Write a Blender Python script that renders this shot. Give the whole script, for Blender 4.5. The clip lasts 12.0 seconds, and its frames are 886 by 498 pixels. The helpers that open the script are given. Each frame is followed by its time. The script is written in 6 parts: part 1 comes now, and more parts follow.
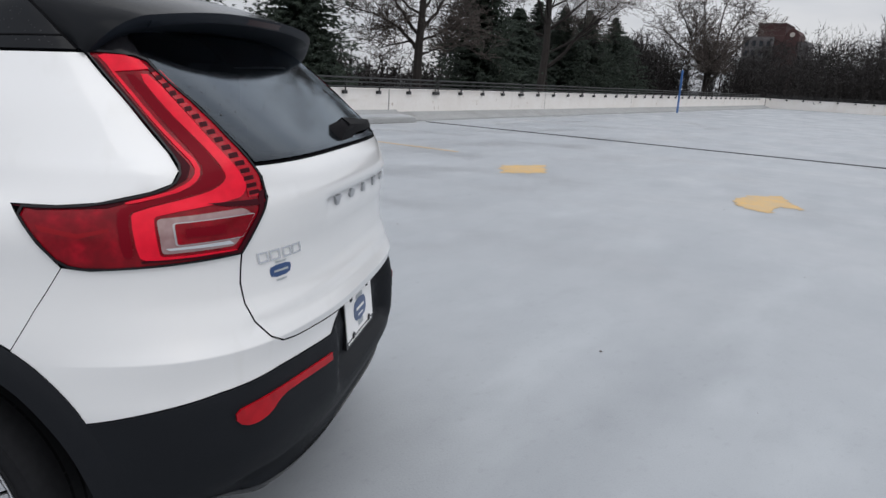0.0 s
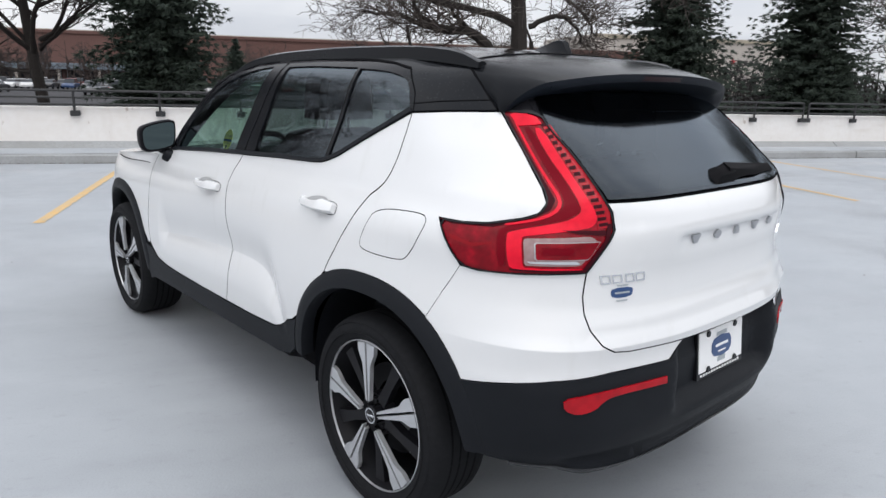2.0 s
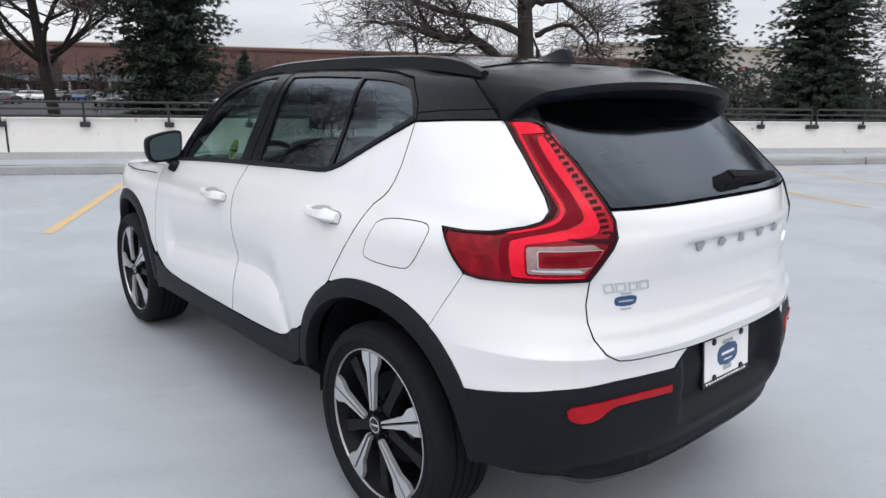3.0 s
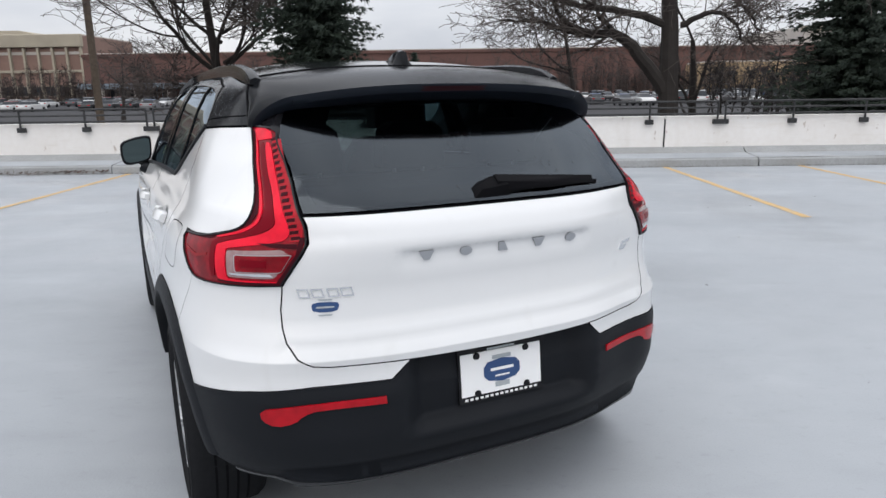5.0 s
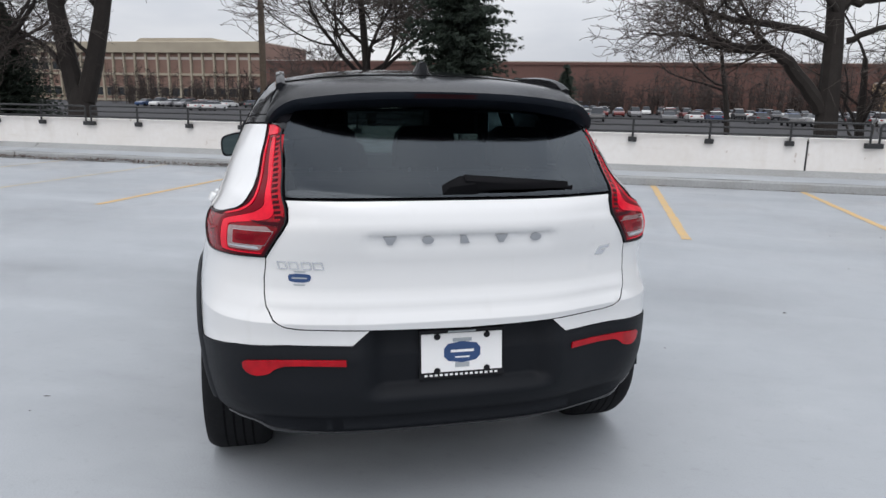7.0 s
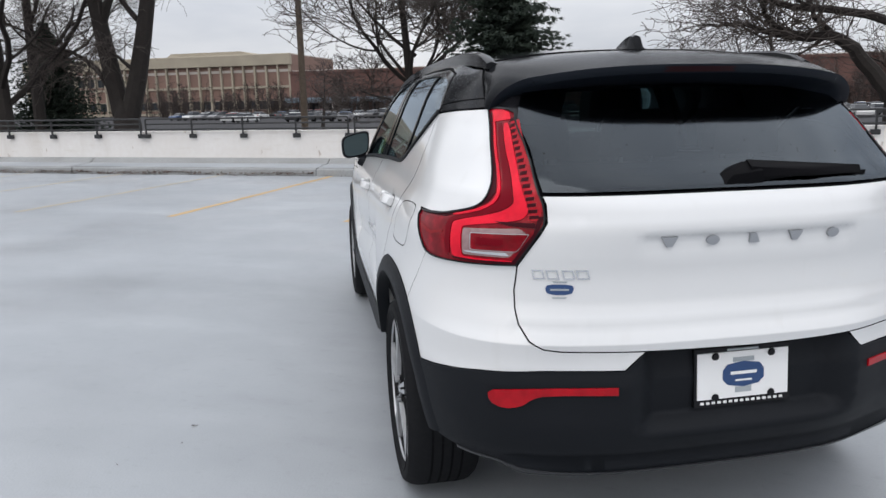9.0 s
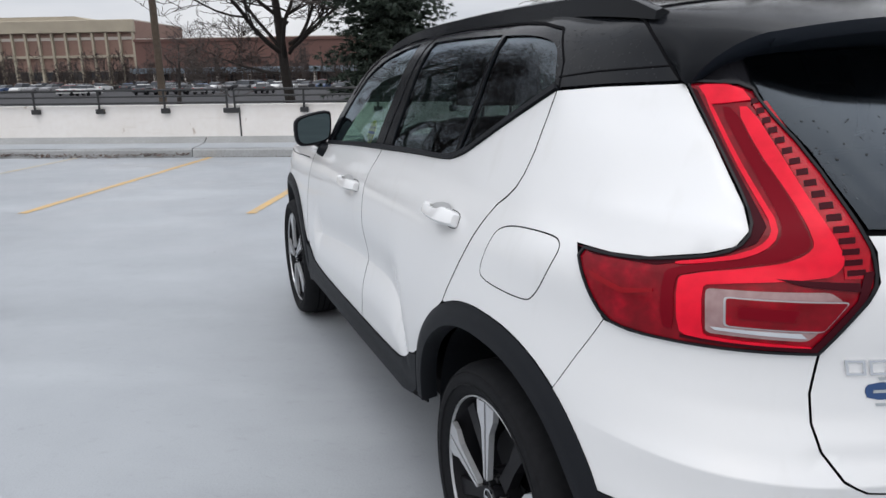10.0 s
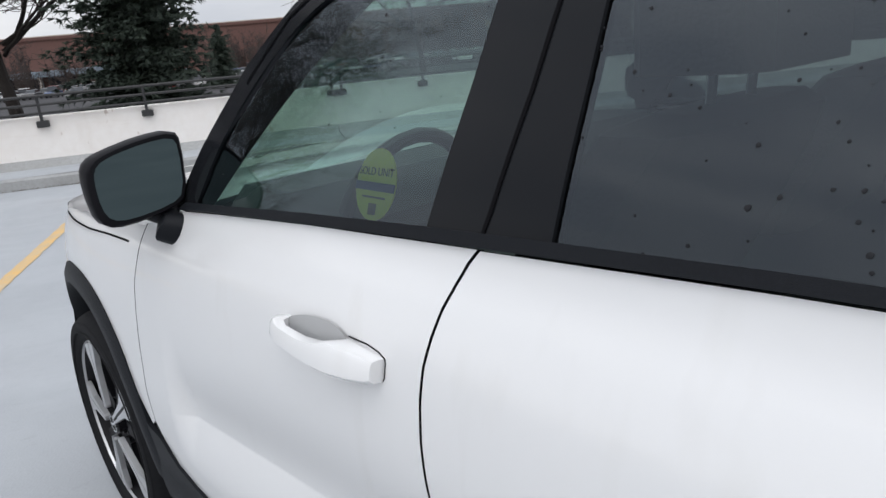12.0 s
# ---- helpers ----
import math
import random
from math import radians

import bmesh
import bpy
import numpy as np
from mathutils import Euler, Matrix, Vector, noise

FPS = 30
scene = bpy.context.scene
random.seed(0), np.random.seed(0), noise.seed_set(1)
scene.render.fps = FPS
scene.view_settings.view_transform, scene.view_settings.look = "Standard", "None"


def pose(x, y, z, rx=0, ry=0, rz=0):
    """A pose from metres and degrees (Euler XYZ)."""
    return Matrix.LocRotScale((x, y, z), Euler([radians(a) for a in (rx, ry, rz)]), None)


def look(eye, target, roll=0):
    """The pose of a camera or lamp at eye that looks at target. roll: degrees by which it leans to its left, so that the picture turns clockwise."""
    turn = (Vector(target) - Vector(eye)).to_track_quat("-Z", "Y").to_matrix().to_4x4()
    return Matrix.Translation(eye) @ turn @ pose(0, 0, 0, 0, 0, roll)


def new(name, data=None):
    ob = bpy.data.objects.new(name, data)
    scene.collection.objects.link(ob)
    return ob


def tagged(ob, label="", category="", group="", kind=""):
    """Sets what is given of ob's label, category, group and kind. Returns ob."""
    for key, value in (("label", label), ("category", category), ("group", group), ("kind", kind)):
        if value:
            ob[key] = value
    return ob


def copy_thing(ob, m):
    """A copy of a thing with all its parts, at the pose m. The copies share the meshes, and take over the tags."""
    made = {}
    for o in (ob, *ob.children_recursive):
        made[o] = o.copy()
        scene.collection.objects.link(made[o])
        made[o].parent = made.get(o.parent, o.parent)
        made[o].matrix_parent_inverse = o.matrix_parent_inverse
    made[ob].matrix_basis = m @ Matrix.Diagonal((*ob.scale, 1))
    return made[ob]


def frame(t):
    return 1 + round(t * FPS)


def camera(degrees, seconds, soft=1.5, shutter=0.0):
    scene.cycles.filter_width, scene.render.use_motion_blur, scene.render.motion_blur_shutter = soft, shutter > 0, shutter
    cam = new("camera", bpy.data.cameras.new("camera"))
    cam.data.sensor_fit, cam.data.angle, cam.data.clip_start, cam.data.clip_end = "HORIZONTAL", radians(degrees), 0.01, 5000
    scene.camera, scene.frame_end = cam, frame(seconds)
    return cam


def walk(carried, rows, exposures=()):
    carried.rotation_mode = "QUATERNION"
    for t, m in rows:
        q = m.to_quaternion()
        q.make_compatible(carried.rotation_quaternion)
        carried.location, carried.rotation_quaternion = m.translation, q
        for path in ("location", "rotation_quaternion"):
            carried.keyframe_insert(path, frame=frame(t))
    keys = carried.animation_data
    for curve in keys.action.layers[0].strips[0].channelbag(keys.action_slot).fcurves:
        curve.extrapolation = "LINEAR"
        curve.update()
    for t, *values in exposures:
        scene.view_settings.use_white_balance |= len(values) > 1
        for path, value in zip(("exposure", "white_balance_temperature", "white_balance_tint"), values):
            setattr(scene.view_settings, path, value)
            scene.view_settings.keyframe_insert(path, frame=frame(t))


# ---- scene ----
from mathutils.geometry import delaunay_2d_cdt as delaunay

cam = camera(66.3, 12.0)
PATH = [
    (0, (-1.261, -2.116, 1.397), (0.335, -1.018, 0.903), 3.1),
    (0.5, (-1.092, -2.132, 1.416), (0.119, -0.63, 0.89), 3.0),
    (1, (-1.076, -2.314, 1.448), (-0.277, -0.554, 0.934), 2.6),
    (1.5, (-1.119, -2.518, 1.477), (-0.554, -0.666, 0.976), 2.1),
    (2, (-1.157, -2.548, 1.486), (-0.649, -0.673, 1.013), 1.3),
    (2.5, (-1.158, -2.551, 1.489), (-0.658, -0.669, 1.035), 1.2),
    (3, (-1.142, -2.551, 1.487), (-0.656, -0.664, 1.038), 0.9),
    (3.5, (-0.988, -2.593, 1.49), (-0.521, -0.703, 1.03), -0.1),
    (3.7, (-0.863, -2.603, 1.488), (-0.413, -0.71, 1.026), -0.4),
    (5.3, (0.361, -2.728, 1.514), (0.263, -0.781, 1.067), -0.3),
    (5.5, (0.462, -2.707, 1.509), (0.332, -0.758, 1.079), 0.2),
    (6, (0.664, -2.795, 1.502), (0.445, -0.853, 1.076), 2.2),
    (6.5, (0.767, -2.903, 1.503), (0.409, -0.983, 1.075), 2.2),
    (8.5, (0.426, -2.911, 1.458), (-0.071, -1.021, 1.035), -0.2),
    (9, (-0.012, -2.712, 1.42), (-0.526, -0.824, 1.006), -1.0),
    (9.5, (-0.429, -2.316, 1.421), (-0.824, -0.406, 0.982), -1.5),
    (10, (-0.83, -1.954, 1.428), (-0.961, -0.021, 0.932), -0.8),
    (10.5, (-1.129, -1.452, 1.376), (-1.141, 0.468, 0.819), -1.1),
    (11, (-1.344, -0.968, 1.362), (-1.32, 0.946, 0.784), -1.6),
    (11.5, (-1.456, -0.534, 1.39), (-1.262, 1.371, 0.811), -3.7),
    (12, (-1.451, -0.065, 1.377), (-0.97, 1.791, 0.808), -5.4),
]
walk(cam, [(t, look(eye, target, roll)) for t, eye, target, roll in PATH],
     [(0.0, -0.22), (0.6, 0.03), (1.4, 0.20), (3.5, 0.20), (5.5, 0.10), (9.5, 0.03), (12.0, 0.11)])

# ---- sky and sun ----
world = bpy.data.worlds.new("overcast_sky")
scene.world = world
world.use_nodes = True
wn, wl = world.node_tree.nodes, world.node_tree.links
wn.clear()
w_out, w_bg, w_sky = wn.new("ShaderNodeOutputWorld"), wn.new("ShaderNodeBackground"), wn.new("ShaderNodeTexSky")
w_sky.sky_type, w_sky.sun_disc = "NISHITA", False
SUN_UP, SUN_TURN = 32.0, 200.0
w_sky.sun_elevation, w_sky.sun_rotation = radians(SUN_UP), radians(SUN_TURN)
w_sky.dust_density = 4.0
w_co, w_noise, w_ramp, w_mix = wn.new("ShaderNodeTexCoord"), wn.new("ShaderNodeTexNoise"), wn.new("ShaderNodeValToRGB"), wn.new("ShaderNodeMix")
w_map = wn.new("ShaderNodeMapping")
w_map.inputs["Scale"].default_value = (1.6, 1.6, 6.0)
w_noise.inputs["Scale"].default_value, w_noise.inputs["Detail"].default_value = 1.6, 5.0
w_ramp.color_ramp.elements[0].position, w_ramp.color_ramp.elements[0].color = 0.34, (6.35, 6.65, 7.3, 1)
w_ramp.color_ramp.elements[1].position, w_ramp.color_ramp.elements[1].color = 0.68, (9.1, 9.2, 9.5, 1)
w_mix.data_type = "RGBA"
w_mix.inputs[0].default_value = 0.93
wl.new(w_co.outputs["Generated"], w_map.inputs["Vector"])
wl.new(w_map.outputs[0], w_noise.inputs["Vector"])
wl.new(w_noise.outputs["Fac"], w_ramp.inputs["Fac"])
wl.new(w_sky.outputs[0], w_mix.inputs[6])
wl.new(w_ramp.outputs[0], w_mix.inputs[7])
w_sep, w_up, w_mul = wn.new("ShaderNodeSeparateXYZ"), wn.new("ShaderNodeMapRange"), wn.new("ShaderNodeVectorMath")
w_up.inputs["From Min"].default_value, w_up.inputs["From Max"].default_value = 0.0, 0.8
w_up.inputs["To Min"].default_value, w_up.inputs["To Max"].default_value = 0.95, 2.1
w_mul.operation = "SCALE"
wl.new(w_co.outputs["Generated"], w_sep.inputs[0])
wl.new(w_sep.outputs["Z"], w_up.inputs["Value"])
wl.new(w_mix.outputs[2], w_mul.inputs[0])
wl.new(w_up.outputs[0], w_mul.inputs["Scale"])
wl.new(w_mul.outputs[0], w_bg.inputs["Color"])
w_bg.inputs["Strength"].default_value = 0.09
wl.new(w_bg.outputs[0], w_out.inputs[0])
sun = new("sun", bpy.data.lights.new("sun", "SUN"))
sun.data.energy, sun.data.angle, sun.data.color = 0.6, radians(40), (1.0, 0.97, 0.93)
sun.matrix_world = look((0, 0, 30), (0.05, 0.62, 30 - 1.6))

# ---- materials ----
def material(name, colour, rough=0.5, metal=0.0, coat=0.0, grain=0.0, grain_scale=40.0, stain=0.0, stain_scale=3.0, bump=0.0, bump_scale=200.0, spread=0.0, dark=(0.5, 0.5, 0.5), spec=0.5):
    m = bpy.data.materials.new(name)
    m.use_nodes = True
    n, l = m.node_tree.nodes, m.node_tree.links
    b = n["Principled BSDF"]
    b.inputs["Roughness"].default_value, b.inputs["Metallic"].default_value = rough, metal
    b.inputs["Coat Weight"].default_value, b.inputs["Coat Roughness"].default_value = coat, 0.03
    b.inputs["Base Color"].default_value, b.inputs["Specular IOR Level"].default_value = (*colour, 1), spec
    co = n.new("ShaderNodeTexCoord")
    out = None
    def noise_node(scale, detail):
        t = n.new("ShaderNodeTexNoise")
        t.inputs["Scale"].default_value, t.inputs["Detail"].default_value = scale, detail
        l.new(co.outputs["Object"], t.inputs["Vector"])
        return t
    def blend(source, fac_from, amount, tint):
        r = n.new("ShaderNodeMapRange")
        r.inputs["From Min"].default_value, r.inputs["From Max"].default_value = 0.35, 0.7
        r.inputs["To Max"].default_value = amount
        l.new(fac_from, r.inputs["Value"])
        x = n.new("ShaderNodeMix")
        x.data_type = "RGBA"
        l.new(r.outputs[0], x.inputs[0])
        if source is None:
            x.inputs[6].default_value = (*colour, 1)
        else:
            l.new(source, x.inputs[6])
        x.inputs[7].default_value = (*[c * d for c, d in zip(colour, tint)], 1)
        return x.outputs[2]
    if stain:
        out = blend(out, noise_node(stain_scale, 6).outputs["Fac"], stain, dark)
    if grain:
        out = blend(out, noise_node(grain_scale, 3).outputs["Fac"], grain, dark)
    if spread:
        info, hsv = n.new("ShaderNodeObjectInfo"), n.new("ShaderNodeHueSaturation")
        r = n.new("ShaderNodeMapRange")
        r.inputs["To Min"].default_value, r.inputs["To Max"].default_value = 1 - spread, 1 + spread
        l.new(info.outputs["Random"], r.inputs["Value"])
        l.new(r.outputs[0], hsv.inputs["Value"])
        if out is None:
            hsv.inputs["Color"].default_value = (*colour, 1)
        else:
            l.new(out, hsv.inputs["Color"])
        out = hsv.outputs[0]
    if out is not None:
        l.new(out, b.inputs["Base Color"])
    if bump:
        bn = n.new("ShaderNodeBump")
        bn.inputs["Strength"].default_value, bn.inputs["Distance"].default_value = bump, 0.01
        l.new(noise_node(bump_scale, 4).outputs["Fac"], bn.inputs["Height"])
        l.new(bn.outputs[0], b.inputs["Normal"])
    return m


def glass(name, tint, clear, ior=1.55, rough=0.015):
    m = bpy.data.materials.new(name)
    m.use_nodes = True
    n, l = m.node_tree.nodes, m.node_tree.links
    n.clear()
    o, mix, tr, gl, fr = (n.new("ShaderNode" + k) for k in ("OutputMaterial", "MixShader", "BsdfTransparent", "BsdfGlossy", "Fresnel"))
    tr.inputs["Color"].default_value = (*[c * clear for c in tint], 1)
    gl.inputs["Roughness"].default_value, gl.inputs["Color"].default_value = rough, (0.80, 0.90, 1.0, 1)
    fr.inputs["IOR"].default_value = ior
    l.new(fr.outputs[0], mix.inputs[0]), l.new(tr.outputs[0], mix.inputs[1]), l.new(gl.outputs[0], mix.inputs[2])
    l.new(mix.outputs[0], o.inputs[0])
    return m


WHITE = material("white_car_paint", (0.70, 0.705, 0.71), 0.30, coat=1.0, stain=0.06, stain_scale=2.5, dark=(0.88, 0.87, 0.85))
ROOF = material("black_car_paint", (0.010, 0.011, 0.013), 0.10, spec=0.11, bump=0.02, bump_scale=60)
ROOFWET = material("wet_black_roof_paint", (0.010, 0.011, 0.013), 0.07, spec=0.5, bump=0.10, bump_scale=22)
DROP = material("raindrop", (0.012, 0.013, 0.016), 0.35, spec=0.2)
WIPER = material("matt_black_wiper", (0.004, 0.004, 0.005), 0.6, spec=0.06)
# grey carries the shade that falls into the bowl behind each handle
RECESS = material("shaded_handle_recess", (0.36, 0.365, 0.37), 0.6)
BRAKE = material("unlit_brake_light", (0.022, 0.004, 0.006), 0.4, spec=0.2)
PLASTIC = material("black_grained_plastic", (0.0088, 0.0100, 0.0125), 0.5, grain=0.3, grain_scale=300, bump=0.12, bump_scale=900, stain=0.2, stain_scale=5, dark=(1.6, 1.6, 1.6), spec=0.12)
MIRRORCASE = material("satin_black_mirror_case", (0.008, 0.008, 0.010), 0.40, spec=0.07, stain=0.2, stain_scale=9)
LIP = material("satin_black_lip", (0.02, 0.021, 0.024), 0.22, spec=0.5)
GLOSSBLACK = material("gloss_black_trim", (0.01, 0.01, 0.012), 0.15, spec=0.2)
LINER = material("dark_gap_liner", (0.005, 0.005, 0.006), 0.9, spec=0.06)
RUBBER = material("tyre_rubber", (0.0100, 0.0105, 0.0120), 0.75, spec=0.11, grain=0.4, grain_scale=60, dark=(1.8, 1.75, 1.7), bump=0.1, bump_scale=300)
ALLOY = material("machined_alloy", (0.55, 0.56, 0.58), 0.36, metal=0.6, stain=0.2, stain_scale=20)
RIMBLACK = material("black_wheel_paint", (0.009, 0.009, 0.011), 0.45, spec=0.14)
CHROME = material("chrome", (0.75, 0.76, 0.78), 0.12, metal=1.0)
SATIN = material("satin_silver", (0.42, 0.43, 0.45), 0.3, metal=0.8)
RED = material("red_lens", (0.42, 0.002, 0.012), 0.12, spec=0.25, grain=0.75, grain_scale=16, dark=(0.38, 0.4, 0.4))
REDWING = material("deep_red_lens", (0.31, 0.002, 0.012), 0.12, spec=0.22, stain=0.9, stain_scale=22, grain=0.8, grain_scale=40, dark=(0.42, 0.4, 0.4))
REDBRIGHT = material("bright_red_light_guide", (0.78, 0.006, 0.030), 0.25, spec=0.2, grain=0.45, grain_scale=26, dark=(0.6, 0.5, 0.5))
REDMID = material("mid_red_lens", (0.24, 0.002, 0.007), 0.2, spec=0.2)
REDDARK = material("dark_red_lens", (0.16, 0.003, 0.010), 0.3, spec=0.06)
REDDULL = material("red_reflector", (0.40, 0.003, 0.010), 0.2, spec=0.3, grain=0.5, grain_scale=25, dark=(0.45, 0.6, 0.6))
CLEARLENS = material("milky_clear_lens", (0.30, 0.19, 0.19), 0.15, coat=1.0, grain=0.5, grain_scale=45, dark=(0.6, 0.42, 0.42))
GLASS_DARK = glass("privacy_glass", (0.66, 0.80, 0.88), 0.12, 1.56, 0.09)
GLASS_SIDE = glass("privacy_side_glass", (0.74, 0.84, 0.88), 0.26, 1.64)
GLASS_FRONT = glass("green_tinted_glass", (0.68, 0.88, 0.80), 0.66, 1.66)
MIRROR = material("mirror_glass", (0.072, 0.095, 0.098), 0.03, metal=1.0)
MAROON = material("deep_maroon_slot", (0.040, 0.002, 0.006), 0.5, spec=0.1)
CABIN = material("dark_cabin_leather", (0.032, 0.033, 0.037), 0.6, grain=0.3, grain_scale=60, bump=0.1, bump_scale=150)
UNDER = material("satin_black_underside", (0.011, 0.014, 0.020), 0.5, spec=0.12)
SPOILER = material("black_spoiler_paint", (0.010, 0.011, 0.013), 0.16, spec=0.06, bump=0.02, bump_scale=60)
WHITEPRINT = material("white_printed_card", (0.82, 0.82, 0.82), 0.4)
BLUEPRINT = material("blue_print", (0.022, 0.06, 0.17), 0.3)
GREYPRINT = material("grey_print", (0.35, 0.38, 0.4), 0.4)
LIME = material("yellow_green_paper", (0.56, 0.58, 0.13), 0.6)
DECK = material("sealed_concrete_deck", (0.352, 0.372, 0.395), 0.62, stain=0.4, stain_scale=0.35, grain=0.22, grain_scale=5, dark=(0.80, 0.81, 0.82), bump=0.12, bump_scale=90)
def damp(m, scale, lo, hi):
    """Lets the gloss of a floor wander between damp and dry."""
    n, l = m.node_tree.nodes, m.node_tree.links
    co, t, r = n.new("ShaderNodeTexCoord"), n.new("ShaderNodeTexNoise"), n.new("ShaderNodeMapRange")
    t.inputs["Scale"].default_value, t.inputs["Detail"].default_value = scale, 8
    r.inputs["From Min"].default_value, r.inputs["From Max"].default_value = 0.35, 0.65
    r.inputs["To Min"].default_value, r.inputs["To Max"].default_value = lo, hi
    l.new(co.outputs["Object"], t.inputs["Vector"])
    l.new(t.outputs["Fac"], r.inputs["Value"])
    l.new(r.outputs[0], n["Principled BSDF"].inputs["Roughness"])


def streaks(m, scale, turn, lo, hi, shade, detail=6):
    """Multiplies the colour by stretched marks: scale gives the marks' grain along x, y and z."""
    n, l = m.node_tree.nodes, m.node_tree.links
    b = n["Principled BSDF"]
    co, mp, t, r, x = (n.new("ShaderNode" + k) for k in ("TexCoord", "Mapping", "TexNoise", "MapRange", "Mix"))
    mp.inputs["Scale"].default_value, mp.inputs["Rotation"].default_value = scale, (0, 0, radians(turn))
    t.inputs["Scale"].default_value, t.inputs["Detail"].default_value = 1.0, detail
    r.inputs["From Min"].default_value, r.inputs["From Max"].default_value = lo, hi
    x.data_type, x.blend_type = "RGBA", "MULTIPLY"
    x.inputs[7].default_value = (*shade, 1)
    l.new(co.outputs["Object"], mp.inputs["Vector"]), l.new(mp.outputs[0], t.inputs["Vector"])
    l.new(t.outputs["Fac"], r.inputs["Value"]), l.new(r.outputs[0], x.inputs[0])
    if b.inputs["Base Color"].is_linked:
        l.new(b.inputs["Base Color"].links[0].from_socket, x.inputs[6])
    else:
        x.inputs[6].default_value = b.inputs["Base Color"].default_value
    l.new(x.outputs[2], b.inputs["Base Color"])


damp(DECK, 0.6, 0.30, 0.74)
streaks(DECK, (0.30, 1.1, 1.0), 62, 0.50, 0.74, (0.86, 0.865, 0.87), 7)
streaks(DECK, (1.7, 4.5, 1.0), -28, 0.58, 0.80, (0.92, 0.92, 0.92), 8)
streaks(DECK, (130.0, 130.0, 1.0), 0, 0.55, 0.75, (0.90, 0.90, 0.90), 2)
streaks(DECK, (14.0, 22.0, 1.0), 30, 0.60, 0.78, (0.90, 0.90, 0.90), 4)
streaks(DECK, (0.55, 1.6, 1.0), 40, 0.54, 0.76, (1.16, 1.16, 1.15), 7)
streaks(WHITE, (13.0, 13.0, 0.9), 0, 0.60, 0.85, (0.93, 0.925, 0.91), 3)
CONCRETE = material("grey_concrete_kerb", (0.34, 0.35, 0.355), 0.85, stain=0.5, stain_scale=1.3, grain=0.4, grain_scale=25, dark=(0.62, 0.6, 0.57), bump=0.4, bump_scale=60)
WALLPAINT = material("white_painted_concrete", (0.80, 0.78, 0.76), 0.75, stain=0.4, stain_scale=0.8, grain=0.25, grain_scale=9, dark=(0.84, 0.8, 0.76), bump=0.15, bump_scale=50)
streaks(WALLPAINT, (2.2, 2.2, 0.4), 0, 0.56, 0.80, (0.90, 0.885, 0.865), 6)
streaks(WALLPAINT, (1.1, 1.1, 7.0), 0, 0.60, 0.75, (0.93, 0.92, 0.90), 6)
streaks(WALLPAINT, (7.0, 7.0, 3.5), 0, 0.69, 0.74, (0.66, 0.60, 0.56), 3)
YELLOW = material("worn_yellow_paint", (0.62, 0.39, 0.14), 0.8, spec=0.15, stain=0.75, stain_scale=5, grain=0.55, grain_scale=45, dark=(0.68, 0.92, 1.9))
FADED = material("faded_yellow_paint", (0.50, 0.41, 0.27), 0.7, stain=0.9, stain_scale=3, grain=0.6, grain_scale=40, dark=(0.74, 0.93, 1.35))
JOINT = material("black_joint_sealant", (0.03, 0.03, 0.032), 0.8, grain=0.4)
STEEL = material("dark_painted_steel", (0.016, 0.017, 0.019), 0.55, stain=0.3, stain_scale=4, dark=(1.5, 1.3, 1.1))
BLUEPOST = material("blue_painted_post", (0.03, 0.12, 0.34), 0.4, stain=0.2)
ASPHALT = material("asphalt_lot", (0.05, 0.05, 0.053), 0.95, spec=0.08, stain=0.4, stain_scale=0.3, grain=0.4, grain_scale=30, dark=(1.5, 1.5, 1.5), bump=0.2, bump_scale=80)
BARK = material("grey_brown_bark", (0.038, 0.032, 0.029), 0.95, stain=0.5, stain_scale=4, grain=0.5, grain_scale=30, bump=0.8, bump_scale=30)
TWIG = material("dull_brown_twigs", (0.085, 0.07, 0.064), 0.95, grain=0.3, grain_scale=3)
NEEDLE = material("dark_spruce_needles", (0.021, 0.033, 0.025), 0.85, grain=0.6, grain_scale=2.2, dark=(1.7, 1.6, 1.3))
SAPLING = material("brown_saplings", (0.060, 0.046, 0.042), 0.95, grain=0.5, grain_scale=0.4, dark=(0.6, 0.6, 0.62))
LITTER = material("brown_leaf_litter", (0.10, 0.055, 0.040), 0.95, grain=0.6, grain_scale=30)
BRUSH = material("bare_brush", (0.019, 0.016, 0.015), 0.95, grain=0.5, grain_scale=0.6, dark=(0.6, 0.6, 0.65))
BRICK = material("red_brown_brick", (0.150, 0.080, 0.067), 0.9, stain=0.4, stain_scale=0.2, grain=0.4, grain_scale=3, dark=(0.75, 0.75, 0.78))
CREAM = material("cream_precast", (0.40, 0.355, 0.28), 0.85, stain=0.3, stain_scale=0.3)
BAYBRICK = material("pinkish_brick_bays", (0.26, 0.165, 0.135), 0.9, stain=0.4, stain_scale=0.2, grain=0.3, grain_scale=2, dark=(0.7, 0.7, 0.72))
DARKBRICK = material("dark_red_brick", (0.070, 0.034, 0.033), 0.9, stain=0.4, stain_scale=0.2)
TOWERGREY = material("grey_concrete_wing", (0.13, 0.125, 0.13), 0.9, stain=0.3, stain_scale=0.2)
TAN = material("tan_rendered_wall", (0.47, 0.34, 0.2), 0.85, stain=0.3, stain_scale=0.3)
GREYWALL = material("pale_grey_cladding", (0.5, 0.46, 0.42), 0.8, stain=0.2, stain_scale=0.3)
PANE = material("dark_window_pane", (0.03, 0.034, 0.04), 0.12, spec=0.22)
BLUEGLASS = material("blue_grey_shopfront", (0.16, 0.2, 0.24), 0.3)
WOODPOLE = material("weathered_wood_pole", (0.13, 0.1, 0.075), 0.9, grain=0.5, grain_scale=8)
